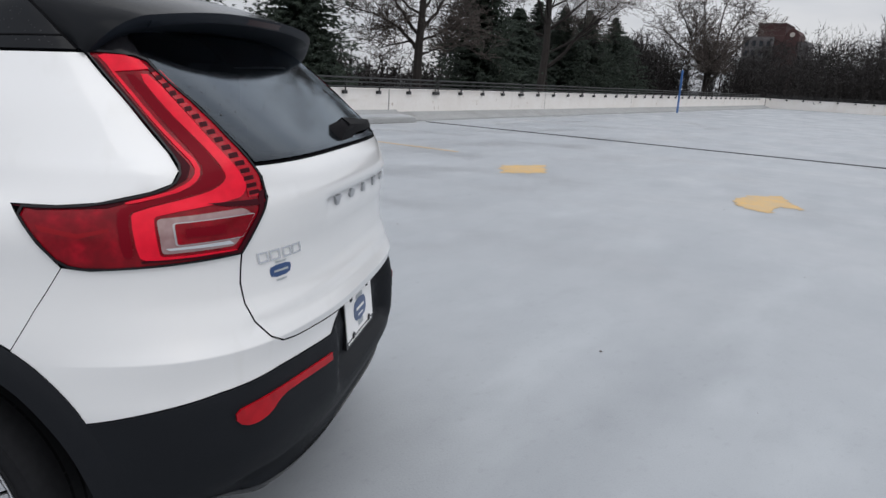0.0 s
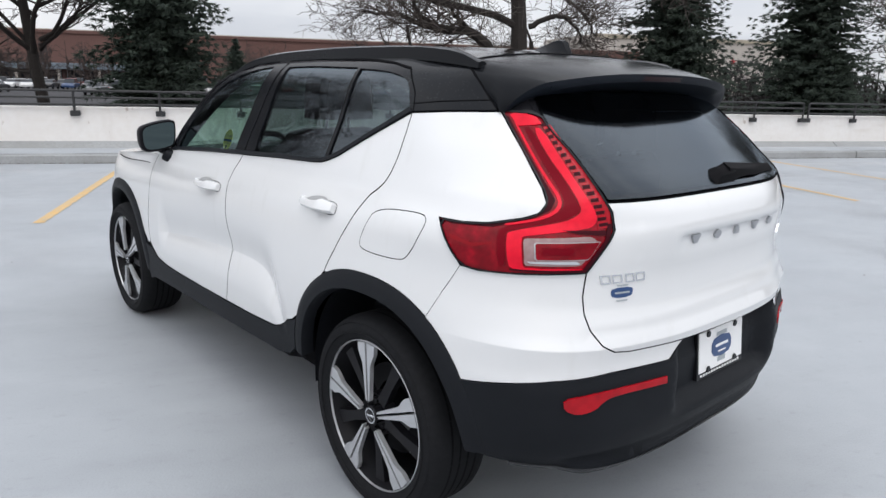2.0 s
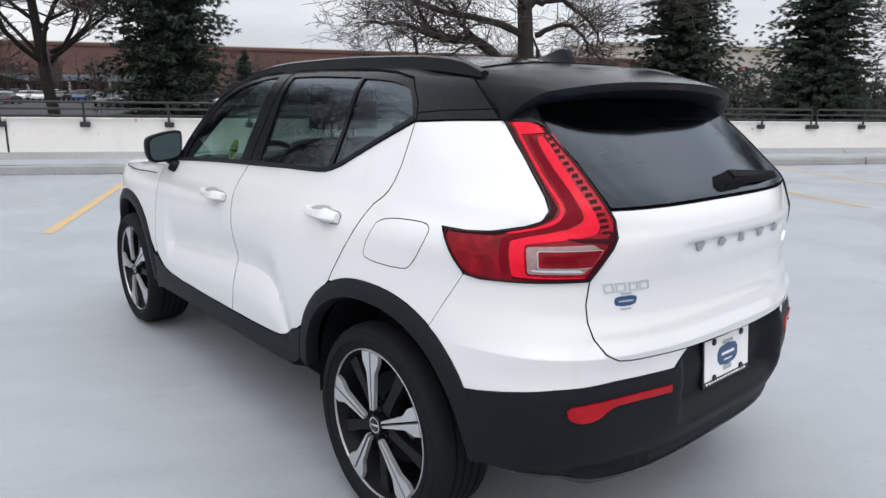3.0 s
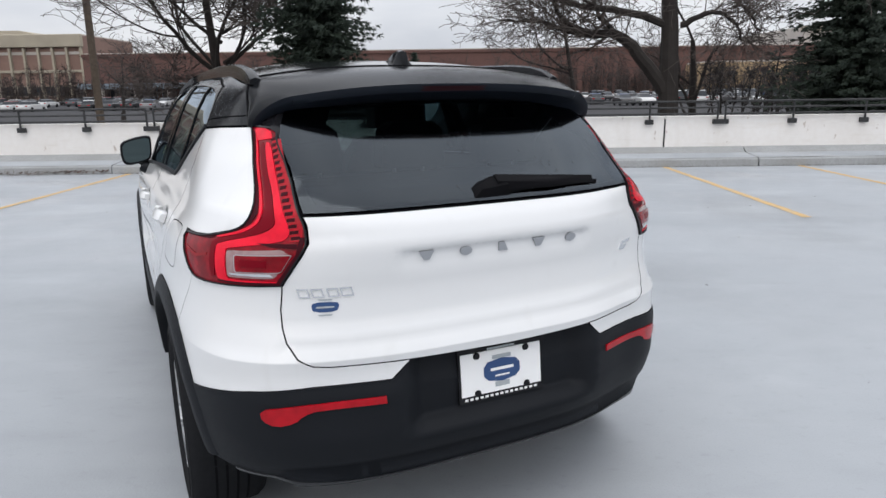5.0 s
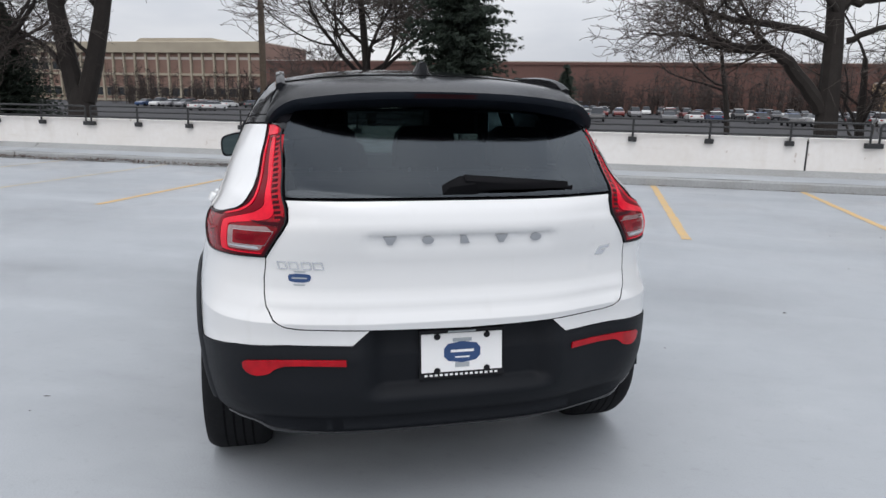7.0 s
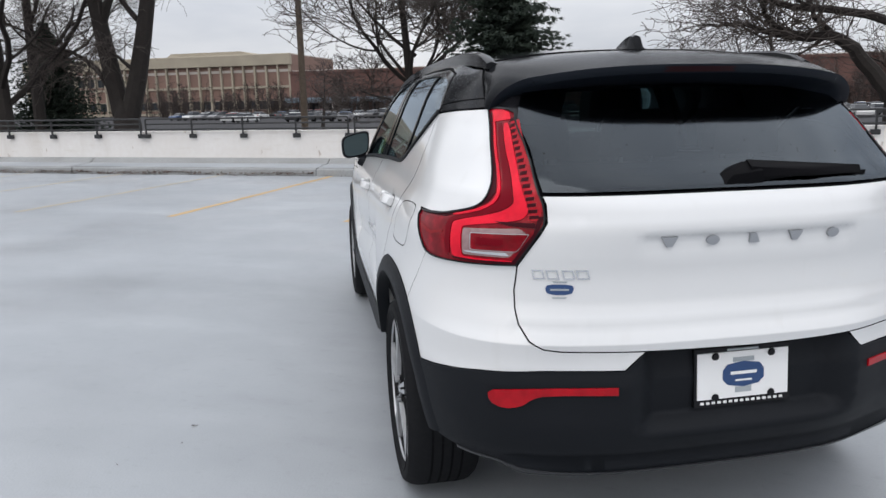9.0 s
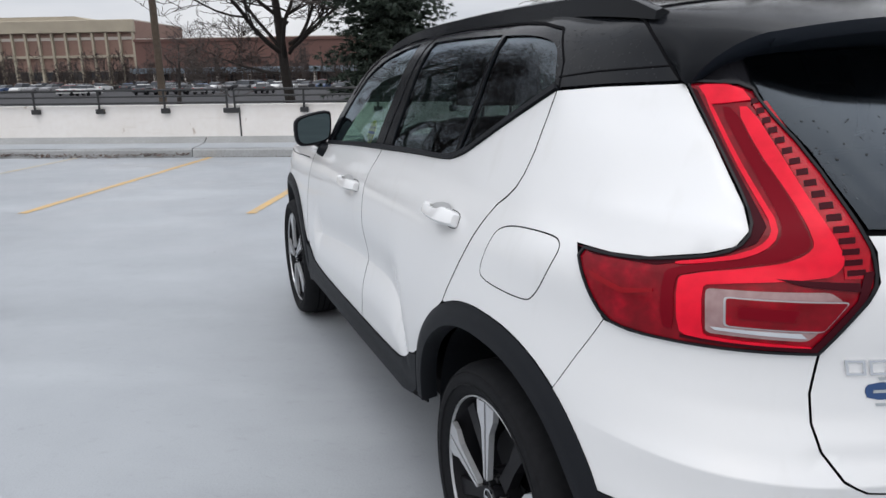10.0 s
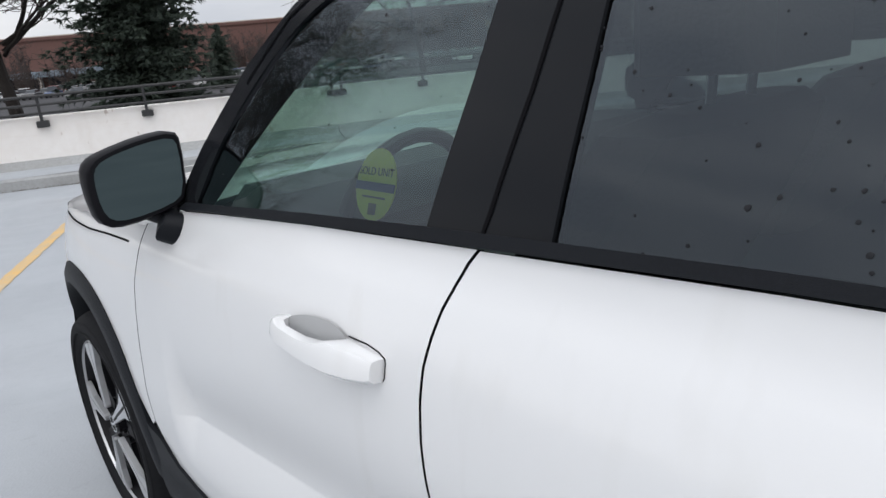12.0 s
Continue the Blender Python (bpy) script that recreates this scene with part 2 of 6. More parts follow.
SIGNRED = material("red_sign", (0.5, 0.02, 0.03), 0.5)
SIGNDARK = material("dark_sign", (0.05, 0.05, 0.05), 0.5)


# ---- mesh helpers ----
def link_mesh(name, verts, faces, mat, parent=None, label="", smooth=False):
    me = bpy.data.meshes.new(name)
    me.from_pydata([tuple(v) for v in verts], [], faces)
    me.materials.append(mat)
    if smooth:
        me.polygons.foreach_set("use_smooth", [True] * len(me.polygons))
        me.set_sharp_from_angle(angle=radians(38))
    me.update()
    ob = new(name, me)
    if parent is not None:
        ob.parent = parent
    if label:
        ob["label"] = label
    return ob


class Geo:
    """Collects vertices and faces of one part."""
    def __init__(self):
        self.v, self.f = [], []

    def add(self, verts, faces):
        k = len(self.v)
        self.v += [tuple(p) for p in verts]
        self.f += [tuple(i + k for i in q) for q in faces]
        return self

    def box(self, c, s, b=0.0, turn=0.0):
        """A box of size s at c with chamfered edges b, turned round z by degrees."""
        hx, hy, hz = s[0] / 2, s[1] / 2, s[2] / 2
        b = min(b, hx * 0.9, hy * 0.9, hz * 0.9)
        pts = []
        for sx in (-1, 1):
            for sy in (-1, 1):
                for sz in (-1, 1):
                    if b > 0:
                        pts += [(sx * (hx - b), sy * (hy - b), sz * hz), (sx * (hx - b), sy * hy, sz * (hz - b)), (sx * hx, sy * (hy - b), sz * (hz - b))]
                    else:
                        pts.append((sx * hx, sy * hy, sz * hz))
        m = Matrix.Rotation(radians(turn), 3, "Z")
        return self.hull([m @ Vector(p) + Vector(c) for p in pts])

    def hull(self, pts):
        bm = bmesh.new()
        for p in pts:
            bm.verts.new(p)
        bmesh.ops.convex_hull(bm, input=bm.verts)
        loose = [v for v in bm.verts if not v.link_faces]
        bmesh.ops.delete(bm, geom=loose, context="VERTS")
        bmesh.ops.dissolve_limit(bm, angle_limit=0.01, verts=bm.verts, edges=bm.edges)
        bm.verts.index_update()
        self.add([v.co[:] for v in bm.verts], [[v.index for v in f.verts] for f in bm.faces])
        bm.free()
        return self

    def tube(self, pts, radii, n=8, cap=True):
        pts = [Vector(p) for p in pts]
        if not hasattr(radii, "__len__"):
            radii = [radii] * len(pts)
        rings, side = [], None
        for i, p in enumerate(pts):
            d = (pts[min(i + 1, len(pts) - 1)] - pts[max(i - 1, 0)]).normalized()
            if side is None:
                side = d.orthogonal().normalized()
            side = (side - d * side.dot(d)).normalized()
            other = d.cross(side)
            rings.append([p + (side * math.cos(2 * math.pi * j / n) + other * math.sin(2 * math.pi * j / n)) * radii[i] for j in range(n)])
        faces = [(i * n + j, i * n + (j + 1) % n, (i + 1) * n + (j + 1) % n, (i + 1) * n + j) for i in range(len(pts) - 1) for j in range(n)]
        if cap:
            faces += [tuple(range(n))[::-1], tuple(range((len(pts) - 1) * n, len(pts) * n))]
        return self.add([p for r in rings for p in r], faces)

    def lathe(self, prof, n=48, closed=False):
        """Turns a profile of (radius, x) round the x axis."""
        k = len(prof)
        verts = [(h, r * math.cos(2 * math.pi * j / n), r * math.sin(2 * math.pi * j / n)) for j in range(n) for r, h in prof]
        m = k if closed else k - 1
        return self.add(verts, [(j * k + i, j * k + (i + 1) % k, ((j + 1) % n) * k + (i + 1) % k, ((j + 1) % n) * k + i) for j in range(n) for i in range(m)])

    def grid(self, fn, nu, nv):
        verts = [fn(i / nu, j / nv) for i in range(nu + 1) for j in range(nv + 1)]
        return self.add(verts, [(i * (nv + 1) + j, (i + 1) * (nv + 1) + j, (i + 1) * (nv + 1) + j + 1, i * (nv + 1) + j + 1) for i in range(nu) for j in range(nv)])

    def prism(self, poly, lift):
        """A polygon of 3D points, thickened by the vector lift."""
        k, lift = len(poly), Vector(lift)
        verts = [Vector(p) for p in poly] + [Vector(p) + lift for p in poly]
        return self.add(verts, [tuple(range(k))[::-1], tuple(range(k, 2 * k))] + [(i, (i + 1) % k, (i + 1) % k + k, i + k) for i in range(k)])

    def put(self, name, mat, parent=None, label="", smooth=True):
        return link_mesh(name, self.v, self.f, mat, parent, label, smooth)


def dense(poly, cell):
    out = []
    for a, b in zip(poly, poly[1:] + poly[:1]):
        n = max(1, int(math.hypot(b[0] - a[0], b[1] - a[1]) / cell))
        out += [(a[0] + (b[0] - a[0]) * i / n, a[1] + (b[1] - a[1]) * i / n) for i in range(n)]
    return out


def thing(name, label, category, group="", place=(0, 0, 0), turn=0.0):
    ob = new(name)
    ob.matrix_world = pose(*place, 0, 0, turn)
    return tagged(ob, label, category, group)


# ---- parking deck ----
def flat(name, x0, y0, x1, y1, z, mat, label, n=1):
    g = Geo().grid(lambda u, v: (x0 + (x1 - x0) * u, y0 + (y1 - y0) * v, z), n, n)
    return tagged(g.put(name, mat, smooth=False), label, name.split("_")[0], kind="structure")


WALL_Y, KERB_Y, DECK_END, DECK_LEFT, DECK_BACK = 11.2, 10.45, 72.0, -24.0, -42.0
GROUND_Z = -0.65
flat("ground", -900, -900, 900, 900, GROUND_Z, ASPHALT, "dark asphalt ground and car park reaching the horizon")
deck = Geo().box(((DECK_LEFT + DECK_END) / 2, (DECK_BACK + WALL_Y) / 2 + 0.11, -0.32), (DECK_END - DECK_LEFT, WALL_Y + 0.22 - DECK_BACK, 0.64)).put("floor", DECK, smooth=False)
tagged(deck, "pale blue-grey sealed concrete parking deck with faint stains", "floor", kind="structure")


def ledge(x0, x1, y0, h0, h1):
    g = Geo()
    prof = [(y0, -0.002), (y0 + 0.012, h0 - 0.03), (y0 + 0.045, h0), (WALL_Y - 0.15, h1 - 0.115), (WALL_Y + 0.02, h1), (WALL_Y + 0.02, -0.002)]
    n = max(2, int((x1 - x0) / 0.25))
    rng = random.Random(4)
    rows = []
    for i in range(n + 1):
        j = rng.uniform(-0.006, 0.006)
        rows.append([(x0 + (x1 - x0) * i / n, y + (j if k < 3 else 0), z + (j if k == 2 else 0)) for k, (y, z) in enumerate(prof)])
    g.add([p for r in rows for p in r], [(i * 6 + k, (i + 1) * 6 + k, (i + 1) * 6 + k + 1, i * 6 + k + 1) for i in range(n) for k in range(5)] + [(0, 1, 2, 3, 4, 5), tuple(n * 6 + k for k in (5, 4, 3, 2, 1, 0))])
    return g


KERB_END = 15.20
kerb = new("kerb")
tagged(kerb, "stained grey concrete kerb ledge along the parapet", "kerb", kind="structure")
joints = [DECK_LEFT, -18.9, -12.6, -6.35, -0.1, 6.2, 12.4, KERB_END]
for xa, xb in zip(joints, joints[1:]):
    stone = ledge(xa + 0.012, xb - 0.012, KERB_Y, 0.165, 0.325).put("kerb_length", CONCRETE, kerb, smooth=False)
    Geo().grid(lambda u, v: (xa + 0.015 + (xb - xa - 0.03) * u, KERB_Y + 0.055 + (WALL_Y - 0.16 - KERB_Y - 0.055) * v, 0.1715 + (0.210 - 0.1675) * v), 4, 2).put("coating", DECK, stone, "pale grey coating on the ledge", smooth=False)
litter, lr = Geo(), random.Random(12)
for _ in range(2600):
    x = lr.uniform(-22.5, -6.4)
    y = KERB_Y - abs(lr.gauss(0, 0.045)) * (1.3 + math.sin(x * 2.1) + 0.5 * math.sin(x * 5.3))
    r, a = lr.uniform(0.008, 0.028), lr.uniform(0, 6.28)
    z = lr.uniform(0.003, 0.045) + max(0.0, 0.03 - (KERB_Y - y) * 0.5)
    litter.add([(x + r * math.cos(a + k * 2.1), y + r * math.sin(a + k * 2.1) * 0.7, z + lr.uniform(-0.003, 0.030)) for k in range(3)], [(0, 1, 2)])
for _ in range(1500):
    x = lr.uniform(-6.3, KERB_END)
    y = KERB_Y - abs(lr.gauss(0, 0.022))
    r, a = lr.uniform(0.006, 0.018), lr.uniform(0, 6.28)
    litter.add([(x + r * math.cos(a + k * 2.1), y + r * math.sin(a + k * 2.1) * 0.5, lr.uniform(0.002, 0.022)) for k in range(3)], [(0, 1, 2)])
tagged(litter.put("leaf_litter", LITTER, smooth=False), "brown leaf litter and grit along the kerb foot", "litter", kind="stuff")
kerb2 = ledge(KERB_END + 0.03, DECK_END, KERB_Y + 0.28, 0.07, 0.26).put("kerb", CONCRETE, smooth=False)
tagged(kerb2, "low concrete ledge along the far parapet", "kerb", kind="structure")

WALL_TOP = 0.94
wall = new("wall_north")
tagged(wall, "white painted concrete parapet with vertical joints", "wall", kind="structure")
edge = -5.66 - 2 * 10.25
while edge < DECK_END:
    x0, x1 = max(edge, DECK_LEFT), min(edge + 10.25, DECK_END)
    Geo().box(((x0 + x1) / 2, WALL_Y + 0.1 + 0.02, WALL_TOP / 2), (x1 - x0 - 0.03, 0.2, WALL_TOP), 0.012).put("panel", WALLPAINT, wall, smooth=False)
    if x1 < DECK_END:
        Geo().box((x1, WALL_Y + 0.125, WALL_TOP / 2 - 0.03), (0.034, 0.19, WALL_TOP - 0.06)).put("joint_sealant", JOINT, wall, smooth=False)
    edge += 10.25
wall_east = new("wall_east")
tagged(wall_east, "white painted concrete parapet at the far end of the deck", "wall", kind="structure")
for i in range(5):
    Geo().box((DECK_END + 0.1, WALL_Y - 5.3 - i * 10.6, WALL_TOP / 2), (0.2, 10.57, WALL_TOP), 0.012).put("panel", WALLPAINT, wall_east, smooth=False)
for name, c, s, label in (("wall_west", (DECK_LEFT - 0.1, (WALL_Y + DECK_BACK) / 2, WALL_TOP / 2), (0.2, WALL_Y - DECK_BACK, WALL_TOP), "white painted parapet closing the deck"),
                          ("wall_south", ((DECK_LEFT + DECK_END) / 2, DECK_BACK - 0.1, WALL_TOP / 2), (DECK_END - DECK_LEFT, 0.2, WALL_TOP), "white painted parapet behind the deck")):
    tagged(Geo().box(c, s, 0.012).put(name, WALLPAINT, smooth=False), label, "wall", kind="structure")


RAILS, BRACKET_Z = (1.225, 1.105, 0.985), 0.828
def railing(x0, x1, posts):
    """A bay of pipe rail whose top pipe bends down into both end posts."""
    r = thing("railing", "dark painted steel pipe railing bolted to the white parapet", "railing", "railing sections", (0, 0, 0))
    y, top, bend = WALL_Y - 0.05, RAILS[0], 0.05
    def corner(x, way):
        return [(x + way * bend * (1 - math.cos(a)), y, top - bend + bend * math.sin(a)) for a in np.linspace(0, math.pi / 2, 6)]
    Geo().tube([(x0, y, BRACKET_Z)] + corner(x0, 1) + corner(x1, -1)[::-1] + [(x1, y, BRACKET_Z)], 0.021, 8).put("rail", STEEL, r)
    for z in RAILS[1:]:
        Geo().tube([(x0, y, z), (x1, y, z)], 0.019, 8).put("rail", STEEL, r)
    for x in posts:
        if x in (x0, x1):
            p = r
        else:
            p = Geo().tube([(x, y, BRACKET_Z), (x, y, top)], 0.022, 8).put("post", STEEL, r)
        Geo().box((x, WALL_Y - 0.045 + 0.02, BRACKET_Z), (0.16, 0.09, 0.095), 0.01).put("bracket", STEEL, p, smooth=False)
    return r


def double_x(k):
    return -5.79 + (5.74 * k if k >= 0 else 5.28 * k)
for k in range(-3, 13):
    a, b = double_x(k) + 0.075, double_x(k + 1) - 0.075
    step = (double_x(k + 1) - double_x(k)) / 4
    railing(a, b, [a, double_x(k) + step, double_x(k) + 2 * step, double_x(k) + 3 * step, b])
flat_rail = thing("railing", "dark painted steel railing on the far parapet", "railing", "railing sections")
for z in RAILS:
    Geo().tube([(DECK_END - 0.05, WALL_Y, z), (DECK_END - 0.05, -40, z)], 0.021, 6).put("rail", STEEL, flat_rail)
for i in range(34):
    p = Geo().tube([(DECK_END - 0.05, WALL_Y - 0.4 - i * 1.44, BRACKET_Z), (DECK_END - 0.05, WALL_Y - 0.4 - i * 1.44, RAILS[0])], 0.024, 6).put("post", STEEL, flat_rail)
    Geo().box((DECK_END - 0.03, WALL_Y - 0.4 - i * 1.44, BRACKET_Z), (0.09, 0.17, 0.115), 0.01).put("bracket", STEEL, p, smooth=False)


def paint_strip(name, x0, y0, x1, y1, mat, label):
    n = 40
    rng = random.Random(round(x0 * 10))
    def f(u, v):
        e = rng.uniform(-0.008, 0.008)
        return (x0 + (x1 - x0) * u + e, y0 + (y1 - y0) * v, 0.004)
    return tagged(Geo().grid(f, 2, n).put(name, mat, smooth=False), label, "marking", "parking bay lines", kind="structure")


for i in range(-5, 6):
    x = -3.40 + 2.60 * i
    paint_strip("bay_line", x - 0.055, 5.13, x + 0.055, KERB_Y, FADED if x < -7 else YELLOW, "faded yellow parking bay line on the deck" if x < -7 else "worn yellow parking bay line painted on the deck")


def worn_patch(outline, seed, label):
    """A patch of worn paint: an outline with frayed edges, cut as one flat piece."""
    rng = random.Random(seed)
    edge = [(x + rng.gauss(0, 0.030), y + rng.gauss(0, 0.030)) for x, y in dense(outline, 0.07)]
    ob = link_mesh("arrow_marking", [(*p, 0.004) for p in edge], [tuple(range(len(edge)))], YELLOW)
    tagged(ob, label, "marking", kind="structure")


worn_patch([(8.6, 3.58), (9.3, 3.12), (8.4, 2.64), (7.7, 3.05)], 5, "worn yellow paint block left of an arrow on the deck")
worn_patch([(7.65, -0.48), (8.3, -0.16), (8.9, -0.28), (9.3, -0.62), (8.8, -0.8), (8.2, -1.02), (8.25, -0.75), (7.6, -0.78)], 6, "worn yellow arrow head painted on the deck")
tagged(Geo().box((15.75, (KERB_Y + DECK_BACK) / 2, 0.004), (0.15, KERB_Y - DECK_BACK, 0.018)).put("expansion_joint", JOINT, smooth=False), "dark rubber expansion joint across the deck", "joint", kind="structure")
bp = thing("post", "slim blue painted post standing by the kerb", "post", place=(40.4, 10.2, 0))
Geo().tube([(0, 0, 0), (0, 0, 2.32)], 0.058, 12).put("pole", BLUEPOST, bp)
Geo().tube([(0, 0, 2.32), (0, 0, 2.40), (0, 0, 2.44)], [0.075, 0.075, 0.03], 12).put("cap", BLUEPOST, bp)


# ---- the car: skin ----
def pchip(xs, ys):
    xs, ys = np.array(xs, float), np.array(ys, float)
    h, d = np.diff(xs), np.diff(ys) / np.diff(xs)
    m = np.zeros(len(xs))
    for i in range(1, len(xs) - 1):
        if d[i-1] * d[i] > 0:
            w1, w2 = 2*h[i] + h[i-1], h[i] + 2*h[i-1]
            m[i] = (w1 + w2) / (w1 / d[i-1] + w2 / d[i])
    m[0], m[-1] = d[0], d[-1]
    def f(x):
        x = min(max(x, xs[0]), xs[-1])
        i = min(max(int(np.searchsorted(xs, x)) - 1, 0), len(h) - 1)
        t = (x - xs[i]) / h[i]
        return ((1+2*t)*(1-t)**2*ys[i] + t*(1-t)**2*h[i]*m[i] + t*t*(3-2*t)*ys[i+1] + t*t*(t-1)*h[i]*m[i+1])
    return f
Y0, Y1, K = 0.35, 2.2, 0.02
ZT = [.18, .30, .37, .45, .55, .64, .74, .82, .88, .95, 1.02, 1.08, 1.13, 1.18, 1.25, 1.33, 1.41, 1.47, 1.52, 1.56]
halfw = pchip(ZT, [.86, .90, .915, .925, .932, .934, .930, .925, .920, .911, .897, .872, .845, .828, .803, .770, .732, .695, .650, .59])
rearl = pchip(ZT, [.64, .70, .735, .80, .835, .838, .806, .795, .773, .767, .775, .780, .765, .730, .637, .530, .422, .345, .285, .235])
cornn = pchip([.2, .7, .95, 1.1, 1.2, 1.41, 1.56], [4.2, 4.2, 3.9, 3.9, 4.8, 7.4, 8.0])
frontl = pchip([.18, .3, .5, .7, .9, 1.0, 1.1, 1.56], [3.38, 3.45, 3.56, 3.57, 3.52, 3.42, 3.3, 3.0])
lamp_outer = pchip([1.10, 1.168, 1.204, 1.306, 1.408, 1.56], [-.70, -.694, -.683, -.628, -.562, -.46])
lamp_inner = pchip([1.10, 1.178, 1.29, 1.404, 1.56], [-.88, -.85, -.79, -.70, -.62])
lamp_back = pchip([1.13, 1.168, 1.204, 1.25, 1.306, 1.35, 1.408, 1.45, 1.50, 1.56], [0, .016, .040, .052, .058, .062, .053, .045, .025, 0])
def gauss(a): return math.exp(-a * a)
def step(a, b, x):
    t = min(max((x - a) / (b - a), 0.0), 1.0)
    return t * t * (3 - 2 * t)


ROOF_LIFT = 0.027
def lifted(poly):
    """Raises the upper edge of an outline together with the roof."""
    return [(p[0], p[1] + ROOF_LIFT * step(-0.35, 0.15, p[0]) * step(1.28, 1.52, p[1]), *p[2:]) for p in poly]


def wrap(s, z, out=0.0):
    """Point of the car's skin: s runs along the flank (s = y) and round the tail, whose middle is s = -1.45."""
    flip = 1.0
    if s < -1.45: s, flip = -2.9 - s, -1.0
    z_in, z = z, z - ROOF_LIFT * step(-0.35, 0.15, s) * step(1.28, 1.52, z - 0.02)
    w, n = halfw(z), cornn(z)
    if s < Y0:
        a = math.radians(90 - (Y0 - s) / K)
        l = Y0 + rearl(z)
        r = 1 / ((abs(math.sin(a)) / w) ** n + (abs(math.cos(a)) / l) ** n) ** (1 / n)
        r += 0.018 * max(0.0, 1 - (abs(z - .772) / (.042 if z > .772 else .085))) * min(max((-.40 - s) / .25, 0.0), 1.0)
        x, y = r * math.sin(a), Y0 - r * math.cos(a)
        y += (0.022 * gauss((x - .55) / .17) + 0.012) * gauss((z - .62) / .17)
        if flip < 0:
            y += 0.0080 * (x / .26) ** 2 * abs(math.cos(a)) + 0.019 * gauss((x - .53) / .16)
    elif s < Y1:
        x, y = w, s
    else:
        l, n = frontl(z) - Y1, 3.3
        a = math.radians(90 - min((s - Y1) / K, 90.0))
        r = 1 / ((abs(math.sin(a)) / w) ** n + (abs(math.cos(a)) / l) ** n) ** (1 / n)
        x, y = r * math.sin(a), Y1 + r * math.cos(a)
    haunch = 0.022 * gauss((y + .28) / .32) * gauss((z - 1.08) / .09)
    if flip < 0:
        haunch += 0.036 * gauss((y + .40) / .22) * gauss((z - 1.03) / .11)
    if s < 0.0 and 1.13 < z < 1.56:
        # the upright of the lamp lies back from the haunch
        outer, inner = lamp_outer(z), lamp_inner(z)
        k = step(0, 1, (s - inner) / (outer - inner)) * (1 - step(0, 1, (s - outer) / 0.42)) * lamp_back(z)
        x, y = x - 0.71 * k, y + 0.70 * k
    x += (haunch + 0.018 * gauss((y - .05) / .55) * gauss((z - .70) / .20)) * (x > .5)
    return np.array([-x * flip, y, z_in])


# lower-door scoop and plate recess are pressed into the plain skin
plain_wrap = wrap
scoop_line = pchip([0.54, 0.60, 0.66, 0.70, 0.755, 0.83, 0.94, 1.2, 1.42, 1.70, 1.985, 2.1], [0.495, 0.545, 0.615, 0.660, 0.700, 0.722, 0.730, 0.725, 0.713, 0.687, 0.659, 0.65])


def skin_at(s, z):
    p = plain_wrap(s, z)
    y = p[1]
    if 0.1 < y < 2.2 and z < 1.1:
        zl = scoop_line(y)
        deep = min(max((zl - 0.50) / 0.16, 0.0), 1.0) * (1 - step(1.93, 2.02, y))
        below = min((zl - z) / (0.52 * (zl - 0.44)), 1.0)
        dent = 0.030 * deep * (gauss((z - zl) / 0.105) if z > zl else (1 - below) ** 1.6)
        for yh, zh in ((1.36, 0.985), (0.365, 1.032)):
            dent += 0.012 * gauss((y - yh) / 0.062) * gauss((z - zh) / 0.026)
        p[0] -= math.copysign(dent, p[0])
    return p


def normal_at(s, z, surf):
    e = 0.0025
    c = np.cross(surf(s + e, z) - surf(s - e, z), surf(s, z + e) - surf(s, z - e))
    return -c / np.linalg.norm(c)


def rounded(poly, passes=2):
    """Chaikin's corner cutting on a closed outline; corners given as (s, z, 1) stay sharp."""
    pts = [(p[0], p[1], p[2] if len(p) > 2 else 0) for p in poly]
    for _ in range(passes):
        out = []
        for i, a in enumerate(pts):
            b = pts[(i + 1) % len(pts)]
            out.append(a if a[2] else (a[0] * 0.75 + b[0] * 0.25, a[1] * 0.75 + b[1] * 0.25, 0))
            if not b[2]:
                out.append((a[0] * 0.25 + b[0] * 0.75, a[1] * 0.25 + b[1] * 0.75, 0))
        pts = out
    return [(p[0], p[1]) for p in pts]


def fillet(poly, r):
    """Small round corners on a closed outline."""
    out = []
    for i, b in enumerate(poly):
        a, c = Vector(poly[i - 1]), Vector(poly[(i + 1) % len(poly)])
        b = Vector(b)
        p = b + (a - b).normalized() * min(r, (a - b).length * 0.45)
        q = b + (c - b).normalized() * min(r, (c - b).length * 0.45)
        for k in (0, 0.33, 0.67, 1):
            m = p.lerp(b, k).lerp(b.lerp(q, k), k)
            out.append((m.x, m.y))
    return out


def area2(poly):
    return sum(a[0] * b[1] - b[0] * a[1] for a, b in zip(poly, poly[1:] + poly[:1]))


def shrunk(poly, d):
    if area2(poly) < 0:
        poly = poly[::-1]
    out = []
    for i, p in enumerate(poly):
        a, b = poly[i - 1], poly[(i + 1) % len(poly)]
        n1 = Vector((-(p[1] - a[1]), p[0] - a[0])).normalized()
        n2 = Vector((-(b[1] - p[1]), b[0] - p[0])).normalized()
        m = n1 + n2
        if m.length < 1e-6:
            m = n1
        m = m.normalized()
        k = d / max(0.5, m.dot(n1))
        out.append((p[0] + m.x * k, p[1] + m.y * k))
    return out


def inside(p, poly):
    x, y, hit = p[0], p[1], False
    for a, b in zip(poly, poly[1:] + poly[:1]):
        if (a[1] > y) != (b[1] > y) and x < (b[0] - a[0]) * (y - a[1]) / (b[1] - a[1]) + a[0]:
            hit = not hit
    return hit


def other_side(poly):
    return [(-2.9 - p[0], *p[1:]) for p in poly][::-1]


